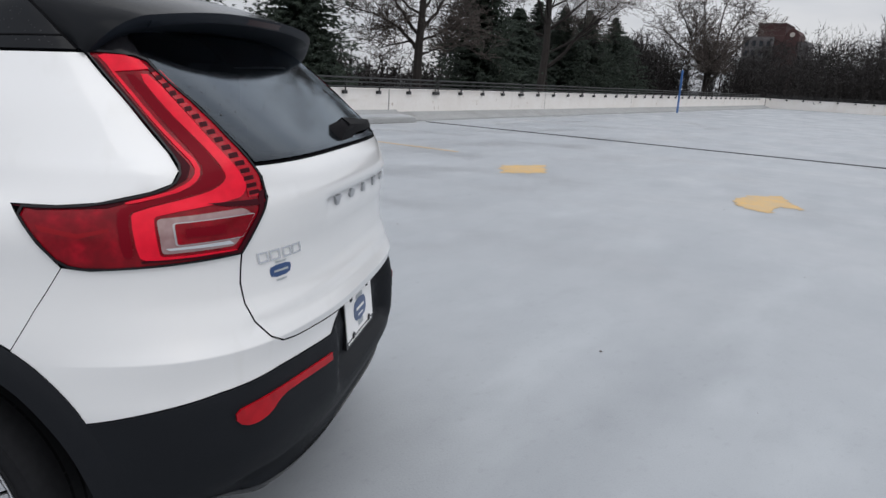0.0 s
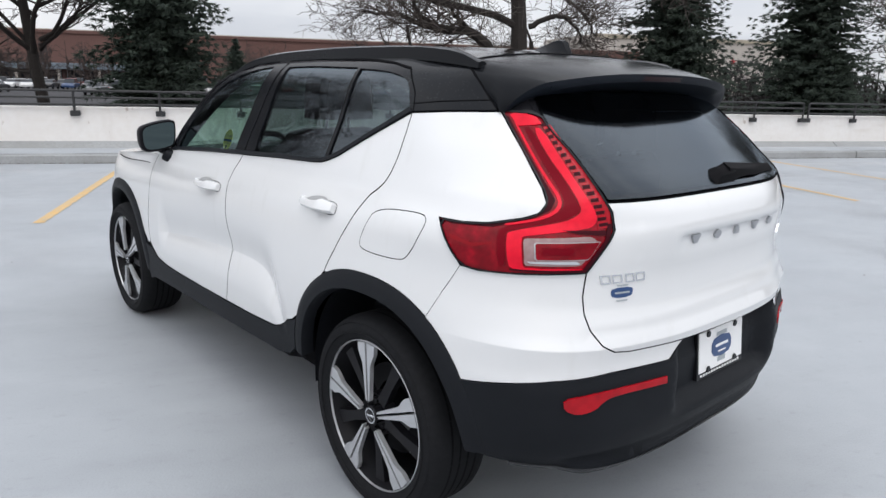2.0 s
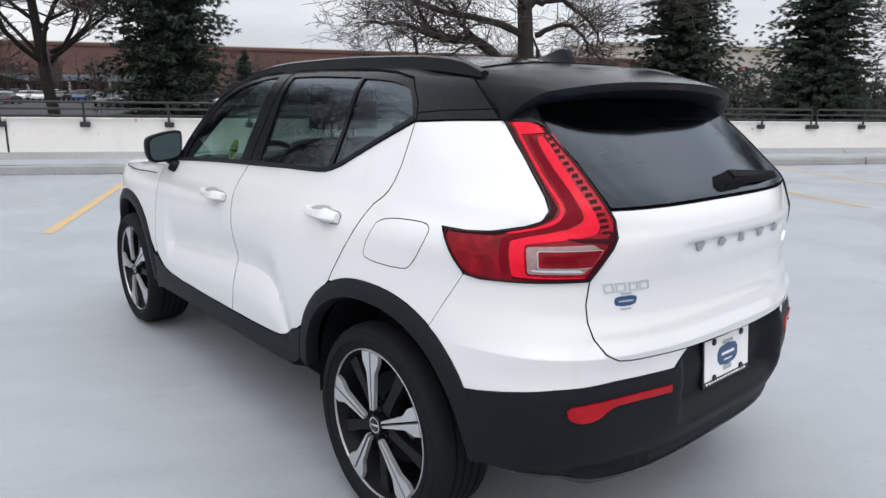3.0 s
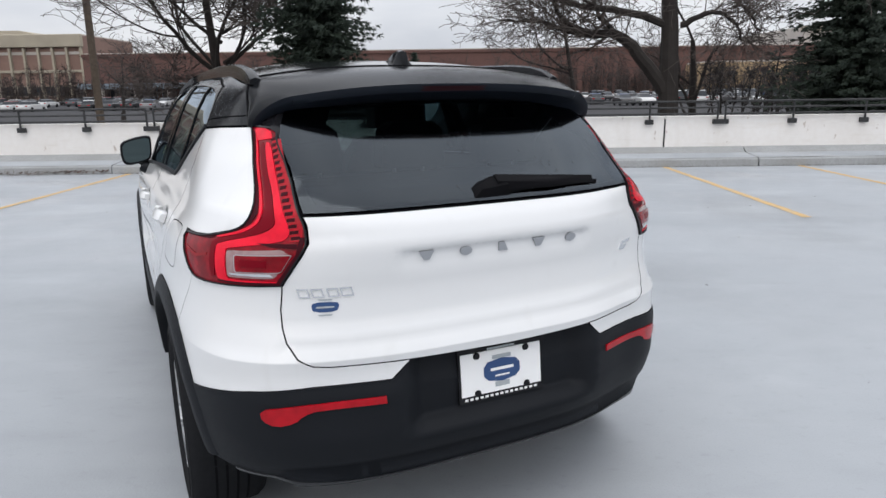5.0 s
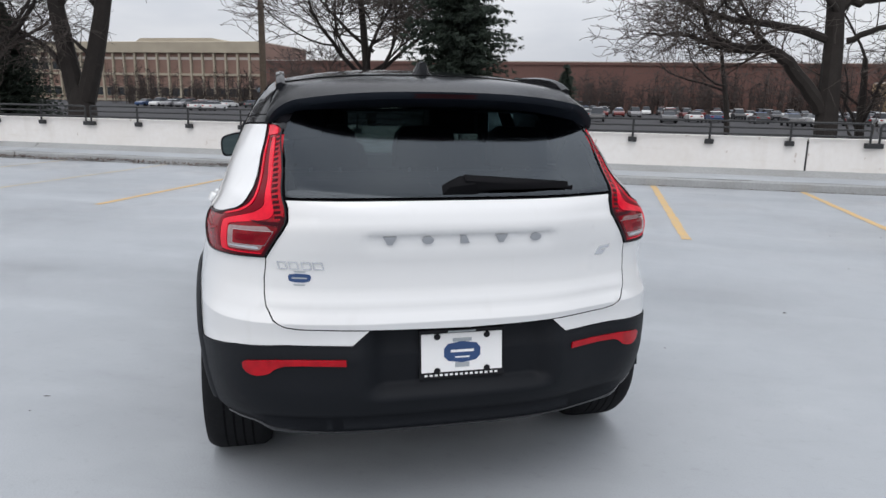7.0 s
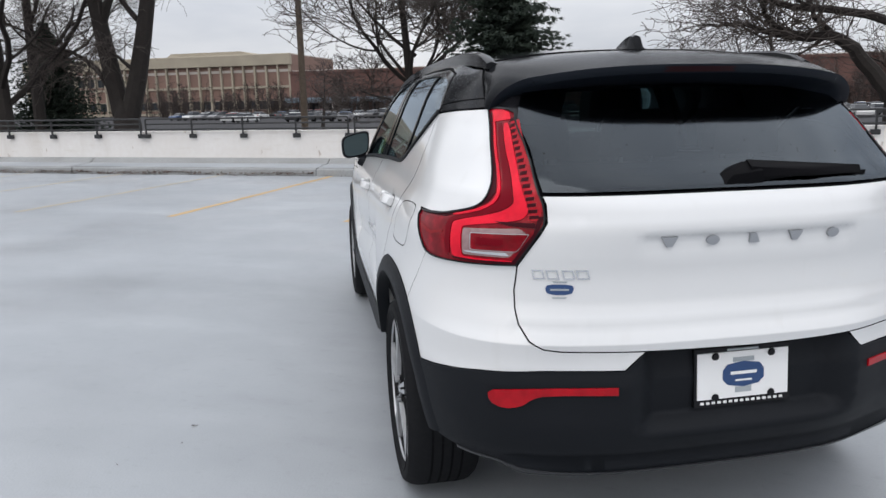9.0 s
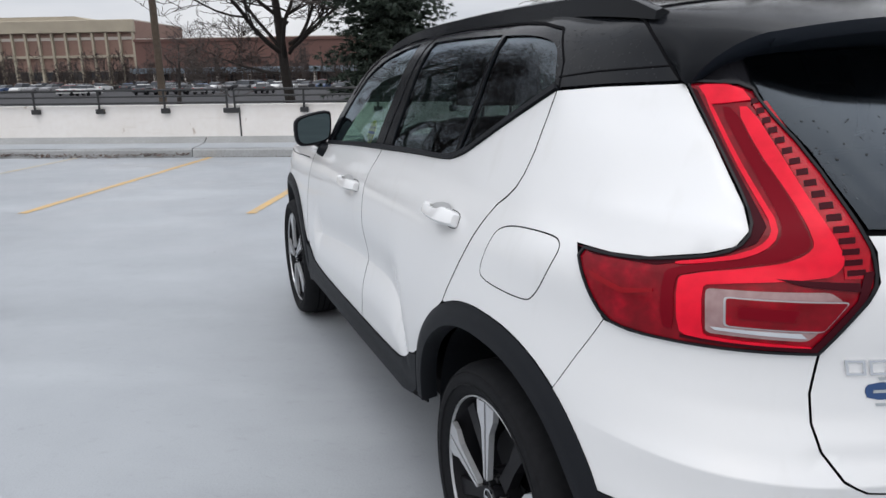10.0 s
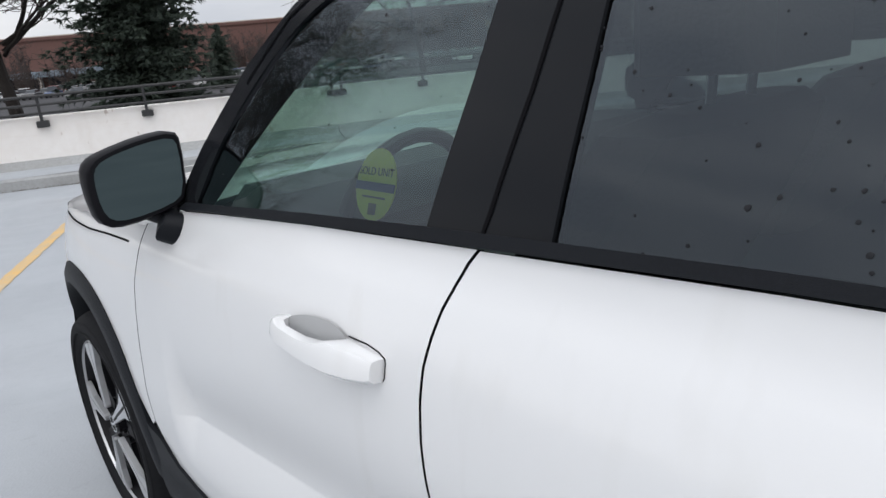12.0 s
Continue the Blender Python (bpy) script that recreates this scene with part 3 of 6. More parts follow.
def panel(name, outline, mat, parent, off=0.0, depth=0.012, cell=0.03, holes=(), surf=None, gap=0.0020, label="", creases=()):
    """A panel of sheet on the skin: its outline in (s, z), filled finely, with its edge turned in by depth."""
    surf = surf or skin_at
    outer = dense(shrunk([tuple(p[:2]) for p in outline], gap), cell * 0.6)
    loops = [outer] + [dense([tuple(p[:2]) for p in h], cell * 0.6) for h in holes]
    pts, edges = [], []
    for loop in loops:
        k = len(pts)
        pts += loop
        edges += [(k + i, k + (i + 1) % len(loop)) for i in range(len(loop))]
    s0, s1 = min(p[0] for p in outer), max(p[0] for p in outer)
    z0, z1 = min(p[1] for p in outer), max(p[1] for p in outer)
    rim = np.array(pts)
    i = 0
    z = z0 + cell / 2
    while z < z1:
        s = s0 + cell * (0.5 if i % 2 else 1.0)
        while s < s1:
            if inside((s, z), loops[0]) and not any(inside((s, z), h) for h in loops[1:]) and np.min((rim[:, 0] - s) ** 2 + (rim[:, 1] - z) ** 2) > (cell * 0.4) ** 2:
                pts.append((s, z))
            s += cell
        z += cell * 0.87
        i += 1
    for line in creases:
        # two close rows of points keep a pressed edge crisp
        s = s0
        while s < s1:
            for dz in (-0.003, 0.003):
                q = (s, line(s) + dz)
                if inside(q, loops[0]) and not any(inside(q, h) for h in loops[1:]) and np.min((rim[:, 0] - q[0]) ** 2 + (rim[:, 1] - q[1]) ** 2) > 0.004 ** 2:
                    pts.append(q)
            s += 0.012
    flat_pts, _, tris, _, _, _ = delaunay([Vector(p) for p in pts], edges, [], 0, 1e-7)
    keep = []
    for t in tris:
        c = ((flat_pts[t[0]].x + flat_pts[t[1]].x + flat_pts[t[2]].x) / 3, (flat_pts[t[0]].y + flat_pts[t[1]].y + flat_pts[t[2]].y) / 3)
        if inside(c, loops[0]) and not any(inside(c, h) for h in loops[1:]):
            keep.append(tuple(t)[::-1])
    lift = off if callable(off) else (lambda s, z: off)
    verts, norms = [], []
    shape = (lambda s, z: surf(s, z)) if not callable(off) else (lambda s, z: np.array(surf(s, z)) + plain_normal(s, z, surf) * off(s, z))
    for p in flat_pts:
        n = normal_at(p.x, p.y, shape)
        verts.append(np.array(shape(p.x, p.y)) + (0 if callable(off) else n * off))
        norms.append(n)
    # the edge, turned in
    count = {}
    for t in keep:
        for a, b in ((t[0], t[1]), (t[1], t[2]), (t[2], t[0])):
            count[(a, b)] = 1
    border = [(a, b) for a, b in count if (b, a) not in count]
    faces, loop_normals = list(keep), [norms[i] for t in keep for i in t]
    base, idx = len(verts), {}
    for a, b in border:
        for i in (a, b):
            if i not in idx:
                idx[i] = len(verts)
                verts.append(verts[i] - norms[i] * depth)
    for a, b in border:
        q = (b, a, idx[a], idx[b])
        n = np.cross(verts[q[1]] - verts[q[0]], verts[q[2]] - verts[q[0]])
        n = n / (np.linalg.norm(n) + 1e-12)
        faces.append(q)
        loop_normals += [n] * 4
    ob = link_mesh(name, verts, faces, mat, parent, label)
    me = ob.data
    me.polygons.foreach_set("use_smooth", [True] * len(me.polygons))
    # turned-in edges of white sheet are coloured near black for the gaps' shade
    if mat is WHITE:
        me.materials.append(LINER)
        me.polygons.foreach_set("material_index", [0] * len(keep) + [1] * (len(faces) - len(keep)))
    me.normals_split_custom_set([tuple(n) for n in loop_normals])
    return ob


def plain_normal(s, z, surf):
    return normal_at(s, z, surf)


def pair(name, outline, mat, parent, **kw):
    """The same panel on both flanks."""
    return panel(name, outline, mat, parent, **kw), panel(name, other_side(outline), mat, parent, **kw)


def s_of(y, z):
    """The s at which the flank reaches the length y at the height z."""
    if y >= Y0 and y <= Y1:
        return y
    lo, hi = (-1.2, Y0) if y < Y0 else (Y1, Y1 + 1.7)
    for _ in range(30):
        mid = (lo + hi) / 2
        if plain_wrap(mid, z)[1] < y:
            lo = mid
        else:
            hi = mid
    return (lo + hi) / 2


HUB_Z, AXLE_F, TYRE_R = 0.357, 2.702, 0.357
def arch(yc, r, a0, a1, n=20):
    out = []
    for i in range(n + 1):
        a = radians(a0 + (a1 - a0) * i / n)
        k = r / (abs(math.cos(a)) ** 2.3 + abs(math.sin(a)) ** 2.3) ** (1 / 2.3)
        y, z = yc + k * math.cos(a), HUB_Z + 1.03 * k * math.sin(a)
        out.append((s_of(y, z), z))
    return out


car = thing("car", "white compact SUV with a black roof on the deck", "car", turn=26.0)

# outlines on the skin, in (s, z)
R_OUT, R_IN = 0.497, 0.435
REAR_ARCH = arch(0.0, R_OUT, 28, 145, 48)          # front end to rear end, over the top
FRONT_ARCH = arch(AXLE_F, R_OUT, 150, 20, 24)
DOOR_SEAM = [(1.098, 1.160), (1.112, 1.142), (1.124, 1.118), (1.134, 1.090), (1.140, 1.060), (1.144, 1.025), (1.145, 0.985), (1.142, 0.935), (1.135, 0.880), (1.127, 0.825), (1.118, 0.775), (1.112, 0.725), (1.110, 0.676), (1.113, 0.615), (1.123, 0.555), (1.150, 0.482)]
REAR_SEAM = [(-0.150, 1.392), (-0.140, 1.335), (-0.122, 1.253), (-0.099, 1.201), (-0.075, 1.168), (-0.040, 1.142), (0.004, 1.118), (0.058, 1.060), (0.150, 0.950), (0.212, 0.864), (0.236, 0.823)]
FEND_SEAM = [(2.075, 1.085), (2.10, 1.03), (2.145, 0.933), (2.165, 0.80), (2.175, 0.66), (2.165, 0.58)]
BELT = [(1.93, 1.112), (1.80, 1.121), (1.45, 1.143)]
LAMP = [(-0.388, 1.099), (-0.47, 1.098), (-0.545, 1.104), (-0.635, 1.125), (-0.677, 1.141), (-0.694, 1.168), (-0.683, 1.204), (-0.628, 1.306), (-0.562, 1.408, 1), (-0.60, 1.412), (-0.700, 1.404), (-0.720, 1.368), (-0.790, 1.290), (-0.850, 1.178), (-0.866, 1.149), (-0.874, 1.103), (-0.859, 1.073), (-0.797, 0.982, 1), (-0.632, 0.972), (-0.509, 0.968), (-0.459, 0.979), (-0.426, 1.024)]
LAMP_R = rounded(LAMP, 1)
GATE_SEAM = [(-0.797, 0.982), (-0.79, 0.914), (-0.796, 0.865), (-0.812, 0.822), (-0.846, 0.780), (-0.885, 0.758), (-0.93, 0.752), (-1.128, 0.748), (-1.45, 0.742)]
LOW_EDGE = [(-0.459, 0.642), (-0.52, 0.650), (-0.62, 0.668), (-0.72, 0.684), (-0.885, 0.697), (-1.085, 0.697), (-1.135, 0.748)]

# white body panels
door_f = DOOR_SEAM + [(1.45, 0.478), (1.80, 0.478), (1.96, 0.485), (2.06, 0.50), (2.13, 0.545)] + FEND_SEAM[::-1] + BELT
arch_cut = [p for p in REAR_ARCH if p[0] > 0.235]
door_r = DOOR_SEAM[::-1] + [(0.776, 1.176), (0.52, 1.185), (0.45, 1.190), (0.40, 1.203), (0.16, 1.288)] + REAR_SEAM + arch_cut[::-1] + [(0.50, 0.575), (0.545, 0.560), (0.61, 0.518), (0.66, 0.502), (0.75, 0.494), (0.95, 0.485)]
quarter = REAR_SEAM[::-1] + [(-0.353, 1.402), (-0.562, 1.408), (-0.628, 1.306), (-0.683, 1.204), (-0.694, 1.168), (-0.677, 1.141), (-0.635, 1.125), (-0.545, 1.104), (-0.47, 1.098), (-0.388, 1.099), (-0.426, 1.024), (-0.4608, 0.975), (-0.4048, 0.885), (-0.3578, 0.80)] + [p for p in REAR_ARCH if -0.352 < p[0] < 0.225][::-1]
FUEL = rounded([(-0.070, 1.088), (-0.310, 1.105), (-0.345, 1.090), (-0.330, 1.055), (-0.265, 0.962), (-0.225, 0.943), (-0.02, 0.940), (0.012, 0.962), (-0.02, 1.027)], 3)
bumper_white = [(-0.459, 0.975), (-0.509, 0.968), (-0.632, 0.972)] + GATE_SEAM[:-2] + [(-1.135, 0.748)] + LOW_EDGE[::-1][1:] + [p for p in REAR_ARCH if p[0] < -0.356][::-1] + [(-0.356, 0.80), (-0.403, 0.885)]
fender = FEND_SEAM + [(2.19, 0.56)] + [p for p in FRONT_ARCH] + [(s_of(3.17, 0.52), 0.52), (s_of(3.30, 0.60), 0.60), (s_of(3.42, 0.80), 0.80), (s_of(3.33, 0.96), 0.96), (s_of(3.0, 1.012), 1.012), (s_of(2.64, 1.04), 1.04), (2.2, 1.078)]
def door_crease(s):
    y = s if s > -1.45 else -2.9 - s
    return scoop_line(y) if y > 0.57 else -1.0
def tail_crease(s):
    return 0.772
rear_doors = pair("rear_door", door_r, WHITE, car, cell=0.02, gap=0.0028, creases=[door_crease], label="white rear door")
front_doors = pair("front_door", door_f, WHITE, car, cell=0.02, creases=[door_crease], label="white front door")
quarters = [panel("quarter_panel", o, WHITE, car, gap=0.0026, holes=[h], label="white rear quarter panel") for o, h in ((quarter, FUEL), (other_side(quarter), other_side(FUEL)))]
panel("fuel_flap", FUEL, WHITE, quarters[0], gap=0.003)
panel("fuel_flap", other_side(FUEL), WHITE, quarters[1], gap=0.003)
pair("bumper_corner", bumper_white, WHITE, car, gap=0.0008, creases=[tail_crease], label="white upper bumper corner")
pair("front_fender", fender, WHITE, car, label="white front fender")

lamp_in = [(-0.797, 0.982), (-0.859, 1.073), (-0.874, 1.103), (-0.868, 1.149), (-0.853, 1.176)]
def clean(poly):
    out = []
    for p in poly:
        if not out or math.hypot(p[0] - out[-1][0], p[1] - out[-1][1]) > 1e-4:
            out.append(p)
    if math.hypot(out[0][0] - out[-1][0], out[0][1] - out[-1][1]) < 1e-4:
        out.pop()
    return out


def letter_shelf(s, z):
    """The shallow shelf that carries the chrome lettering."""
    a = abs(s + 1.45)
    return -0.007 * (1 - step(0.30, 0.36, a)) * step(0.985, 1.050, z) * (1 - step(1.060, 1.066, z))


gate_half_l = lamp_in[::-1] + GATE_SEAM[1:]
tailgate = panel("tailgate", clean(gate_half_l + other_side(gate_half_l)[1:]), WHITE, car, off=letter_shelf, label="white tailgate", cell=0.025, gap=0.0034, creases=[tail_crease, lambda s: 1.063])

# rear glass and what lies on it
glass_half = [(-0.856, 1.179), (-0.791, 1.292), (-0.722, 1.37), (-0.703, 1.41), (-0.69, 1.46), (-1.45, 1.475)]
glass_poly = clean([(-1.45, 1.179)] + glass_half + other_side(glass_half)[1:])
rear_window = panel("rear_window", glass_poly, GLASS_DARK, car, off=0.004, cell=0.04, label="dark tinted rear window")

border = [(-0.835, 1.176), (-0.79, 1.276), (-0.83, 1.262), (-0.885, 1.205), (-0.96, 1.196), (-1.45, 1.194), (-1.45, 1.172), (-0.90, 1.172)]
for o in (border, other_side(border)):
    panel("glass_border", o, LINER, rear_window, off=-0.004, depth=0.002, cell=0.04, gap=0.0)
corner_fill = [(-0.555, 1.402), (-0.70, 1.375), (-0.76, 1.36), (-0.86, 1.37), (-0.86, 1.475), (-0.50, 1.475)]
for o in (corner_fill, other_side(corner_fill)):
    panel("window_corner", o, GLOSSBLACK, car, off=-0.003, depth=0.002, cell=0.04, gap=0.0)

# black lower bumper with the plate recess
def recess(s, z):
    a = abs(s + 1.45)
    k = (1 - step(0.255, 0.345, a)) * step(0.490, 0.546, z)
    lip = 0.024 * (1 - step(0.388, 0.412, z)) * (1 - step(0.62, 0.72, a)) - 0.010 * gauss((z - 0.420) / 0.008) * (1 - step(0.62, 0.72, a))
    return 0.004 - 0.066 * k + lip
bumper_low = clean([(-1.45, 0.745)] + LOW_EDGE[::-1] + [(s, z) for s, z in arch(0.0, R_OUT - 0.004, 146, 171, 9)] + [(-0.535, 0.408), (-0.60, 0.403), (-0.72, 0.398), (-0.80, 0.394), (-0.90, 0.390), (-1.05, 0.386), (-1.45, 0.384)])
bumper_all = clean(bumper_low + other_side(bumper_low[1:-1]))
low_bumper = panel("bumper", bumper_all, PLASTIC, car, off=recess, cell=0.025, label="black grained plastic rear bumper")
skid = [(-0.86, 0.398), (-0.95, 0.392), (-1.45, 0.386)]
skid_lo = [(-1.45, 0.348), (-0.99, 0.352), (-0.90, 0.364)]
diff = clean(skid + other_side(skid)[1:] + other_side(skid_lo) + skid_lo)
panel("lower_valance", diff, PLASTIC, car, off=lambda s, z: -0.07 - 0.10 * (0.386 - z), cell=0.03, label="black lower valance with a ridge")
lip_top = [(-0.62, 0.4065), (-0.72, 0.402), (-0.80, 0.398), (-0.90, 0.394), (-1.05, 0.390), (-1.45, 0.388)]
lip_low = [(s, z - 0.011) for s, z in lip_top[::-1]]
lip = clean(lip_top + other_side(lip_top)[1:] + other_side(lip_low)[:-1] + lip_low)
panel("lower_lip", lip, LIP, low_bumper, off=lambda s, z: recess(s, z) + 0.004, cell=0.02, gap=0.0, label="satin black lip along the bumper's lower edge")
REFL = [(-0.752, 0.600), (-0.748, 0.636), (-0.80, 0.645), (-0.88, 0.652), (-1.07, 0.655, 1), (-1.072, 0.630, 1), (-0.90, 0.629), (-0.865, 0.618), (-0.84, 0.594), (-0.79, 0.583)]
for o in (REFL, other_side(REFL)):
    panel("reflector", rounded(o, 1), REDDULL, low_bumper, off=0.009, cell=0.02, label="red rear reflector")

# wheel-arch and sill cladding
for yc, a0, a1 in ((0.0, 11, 173), (AXLE_F, -4, 176)):
    for side in (False, True):
        def cladding(u, v, yc=yc, a0=a0, a1=a1, side=side):
            """Across the band: outer edge, rounded shoulder, flat face, edge turned in over the well."""
            r, out = ((R_OUT, -0.010), (R_OUT, 0.004), (R_OUT - 0.010, 0.008), (R_OUT - 0.026, 0.013), (R_IN + 0.020, 0.013), (R_IN + 0.003, 0.012), (R_IN, 0.006), (R_IN, -0.040))[round(v * 7)]
            a = a0 + (a1 - a0) * u
            q, z = arch(yc, r, a, a, 1)[0]
            if side:
                q = -2.9 - q
            return tuple(Vector(plain_wrap(q, z)) + Vector(normal_at(q, z, plain_wrap)) * out)
        Geo().grid(cladding, 60, 7).put("wheel_arch_trim", PLASTIC, car, "black plastic wheel-arch trim")
sill_top = [(2.14, 0.545), (2.06, 0.50), (1.96, 0.485), (1.80, 0.478), (1.45, 0.478), (1.15, 0.482), (0.95, 0.485), (0.75, 0.494), (0.66, 0.502), (0.61, 0.518), (0.545, 0.560), (0.50, 0.575)]
sill = sill_top + [p for p in arch(0.0, R_OUT, 26, 11, 6)] + [(0.53, 0.424), (0.62, 0.405), (1.2, 0.388), (1.8, 0.380), (2.12, 0.372)] + [p for p in arch(AXLE_F, R_OUT, 181, 158, 6)]
def sill_off(s, z):
    return 0.006 + 0.012 * (1 - step(0.40, 0.47, z))
sills = []
for o in (sill, other_side(sill)):
    sills.append(panel("sill_trim", o, PLASTIC, car, off=sill_off, cell=0.03, label="black plastic sill trim"))

# dark liner behind the panel gaps
def liner_poly():
    top = [(-1.45, 1.17), (-0.85, 1.17), (-0.83, 1.19), (-0.74, 1.34), (-0.69, 1.40), (-0.15, 1.385), (0.16, 1.275), (0.42, 1.185), (1.15, 1.15), (1.9, 1.105), (2.2, 1.06), (s_of(3.0, 0.99), 0.985), (s_of(3.4, 0.9), 0.9)]
    low = [(s_of(3.4, 0.5), 0.5), (s_of(3.17, 0.45), 0.45)] + arch(AXLE_F, R_IN + 0.015, 10, 172, 24) + [(2.1, 0.36), (0.6, 0.38)] + arch(0.0, R_IN + 0.015, 8, 158, 24) + [(-0.62, 0.47), (-0.74, 0.41), (-0.98, 0.41), (-1.05, 0.755), (-1.45, 0.755)]
    return top + low
lp = clean(liner_poly())
for o in (lp, other_side(lp)):
    panel("body_shell", o, LINER, car, off=-0.011, depth=0.004, cell=0.06, gap=0.0)

# upper body: black pillars with three windows a side
WIN_F = rounded(lifted([(1.865, 1.128, 1), (1.785, 1.262), (1.637, 1.392), (1.50, 1.455), (1.30, 1.502), (1.125, 1.518, 1), (1.150, 1.35), (1.19, 1.172, 1), (1.45, 1.158)]), 2)
WIN_R = rounded(lifted([(0.985, 1.515, 1), (0.80, 1.520), (0.440, 1.512, 1), (0.415, 1.36), (0.437, 1.207, 1), (0.56, 1.196), (1.000, 1.180, 1), (0.992, 1.35)]), 2)
WIN_Q = rounded(lifted([(0.420, 1.508, 1), (0.15, 1.500), (-0.03, 1.488), (-0.090, 1.455), (-0.124, 1.404, 1), (0.16, 1.305), (0.412, 1.216, 1), (0.394, 1.36)]), 2)
ROOF_EDGE = [(1.62, 1.447), (1.50, 1.496), (1.36, 1.527), (1.15, 1.547), (0.80, 1.556), (0.30, 1.556), (0.0, 1.555), (-0.20, 1.554)]
ROOF_EDGE = lifted(ROOF_EDGE)
SPOIL_SEAM = [(-0.552, 1.411), (-0.515, 1.450), (-0.480, 1.488), (-0.440, 1.522), (-0.400, 1.549)]
upper = [(1.965, 1.112), (1.80, 1.121), (1.45, 1.143), (1.15, 1.158), (0.776, 1.176), (0.52, 1.185), (0.45, 1.190), (0.40, 1.203), (0.16, 1.288), (-0.157, 1.396), (-0.353, 1.405)] + SPOIL_SEAM + ROOF_EDGE[::-1] + lifted([(1.75, 1.365), (1.88, 1.228)])
for o, hs in ((upper[::-1], (WIN_F, WIN_R, WIN_Q)), (other_side(upper[::-1]), (other_side(WIN_F), other_side(WIN_R), other_side(WIN_Q)))):
    frame_part = panel("window_surround", o, ROOF, car, off=0.001, depth=0.02, cell=0.03, gap=0.001, holes=hs, label="gloss black pillars and window surround")
    for nm, h, mt, lb in (("front_window", hs[0], GLASS_FRONT, "clear green-tinted front side window"), ("rear_side_window", hs[1], GLASS_SIDE, "dark tinted rear side window"), ("quarter_window", hs[2], GLASS_SIDE, "dark tinted quarter window")):
        panel(nm, h, mt, frame_part, off=-0.004, depth=0.002, cell=0.06, gap=-0.004, label=lb)
belt_strip = [(1.93, 1.112), (1.45, 1.143), (1.15, 1.158), (0.776, 1.176), (0.52, 1.185), (0.45, 1.190), (0.40, 1.203), (0.16, 1.288), (-0.150, 1.394), (-0.135, 1.404), (0.165, 1.301), (0.40, 1.216), (0.455, 1.203), (0.52, 1.197), (0.776, 1.190), (1.15, 1.174), (1.45, 1.158), (1.90, 1.128)]
for o in (belt_strip, other_side(belt_strip)):
    panel("belt_moulding", o, PLASTIC, car, off=0.008, depth=0.012, cell=0.02, gap=0.0, label="black belt moulding under the side windows")


pillar_gap = lifted([(1.099, 1.160), (1.088, 1.20), (1.062, 1.32), (1.040, 1.44), (1.024, 1.532)])
# the doors' upper shut line, from the front pillar over the roof edge and down behind the quarter window
door_top = [(s, z + 0.014) for s, z in lifted([(1.73, 1.330), (1.62, 1.418), (1.50, 1.470), (1.30, 1.516), (1.10, 1.531), (0.80, 1.534), (0.44, 1.527), (0.15, 1.514), (-0.03, 1.503)])] + [(-0.100, 1.484), (-0.136, 1.455), (-0.150, 1.420), (-0.155, 1.400)]
bonnet_gap = [(2.176, 1.021), (2.37, 1.017), (2.56, 1.008), (2.75, 1.006), (2.9, 1.010)]
pillar_seam = [(-0.140, 1.420), (-0.30, 1.431), (-0.42, 1.436), (-0.525, 1.440)]
for line, mt, w, lift in ((pillar_gap, LINER, 0.0025, 0.003), (bonnet_gap, LINER, 0.0022, 0.002), (door_top, LINER, 0.0030, 0.003), (pillar_seam, LINER, 0.0014, 0.0025)):
    across = (1, 0) if line is pillar_gap else (0, 1)
    strip = [(s - across[0] * w, z - across[1] * w) for s, z in line] + [(s + across[0] * w, z + across[1] * w) for s, z in line[::-1]]
    for o in (strip, other_side(strip)):
        panel("shut_line", o, mt, car, off=lift, depth=0.003, cell=0.05, gap=0.0)


# roof, spoiler, windscreen, bonnet
roof_mid = pchip([-0.46, -0.40, -0.30, -0.10, 0.20, 0.60, 1.00, 1.20, 1.36], [1.528, 1.546, 1.568, 1.600, 1.630, 1.645, 1.633, 1.613, 1.584])
roof_rim = pchip([-0.46, -0.40, -0.30, -0.10, 0.20, 0.60, 1.00, 1.20, 1.50], [1.480, 1.500, 1.525, 1.557, 1.580, 1.585, 1.578, 1.567, 1.511])
roof_half = pchip([-0.46, -0.30, -0.10, 0.20, 0.80, 1.20, 1.50], [0.555, 0.585, 0.598, 0.598, 0.598, 0.612, 0.68])
def roof_point(t, y):
    e = abs(t) ** 2.6
    return (t * roof_half(y), y, roof_mid(min(y, 1.36)) * (1 - e) + roof_rim(y) * e)
def roof_grid(y0, y1, n, bow=0.0):
    """bow: how far the middle of the rear end reaches past its corners."""
    return lambda u, v: roof_point(2 * v - 1, y0 + (y1 - y0) * u + bow * (1 - abs(2 * v - 1) ** 3) * (1 - u))
roof = Geo().grid(roof_grid(-0.085, 1.36, 30), 40, 36).put("roof", ROOFWET, car, "gloss black wet roof")
seam_y = -0.09
def seam_point(q):
    """Front edge of the spoiler, across the roof and down both flanks, q from -1 to 1."""
    a, sgn = abs(q), (-1 if q < 0 else 1)
    if a <= 0.7:
        return Vector(roof_point(q / 0.7, seam_y))
    v = (a - 0.7) / 0.3
    i = min(int(v * 4), 3)
    c, d = SPOIL_SEAM[4 - i], SPOIL_SEAM[3 - i]
    k = v * 4 - i
    w = (c[0] + (d[0] - c[0]) * k, c[1] + (d[1] - c[1]) * k)
    return Vector(plain_wrap(w[0] if sgn < 0 else -2.9 - w[0], w[1]))
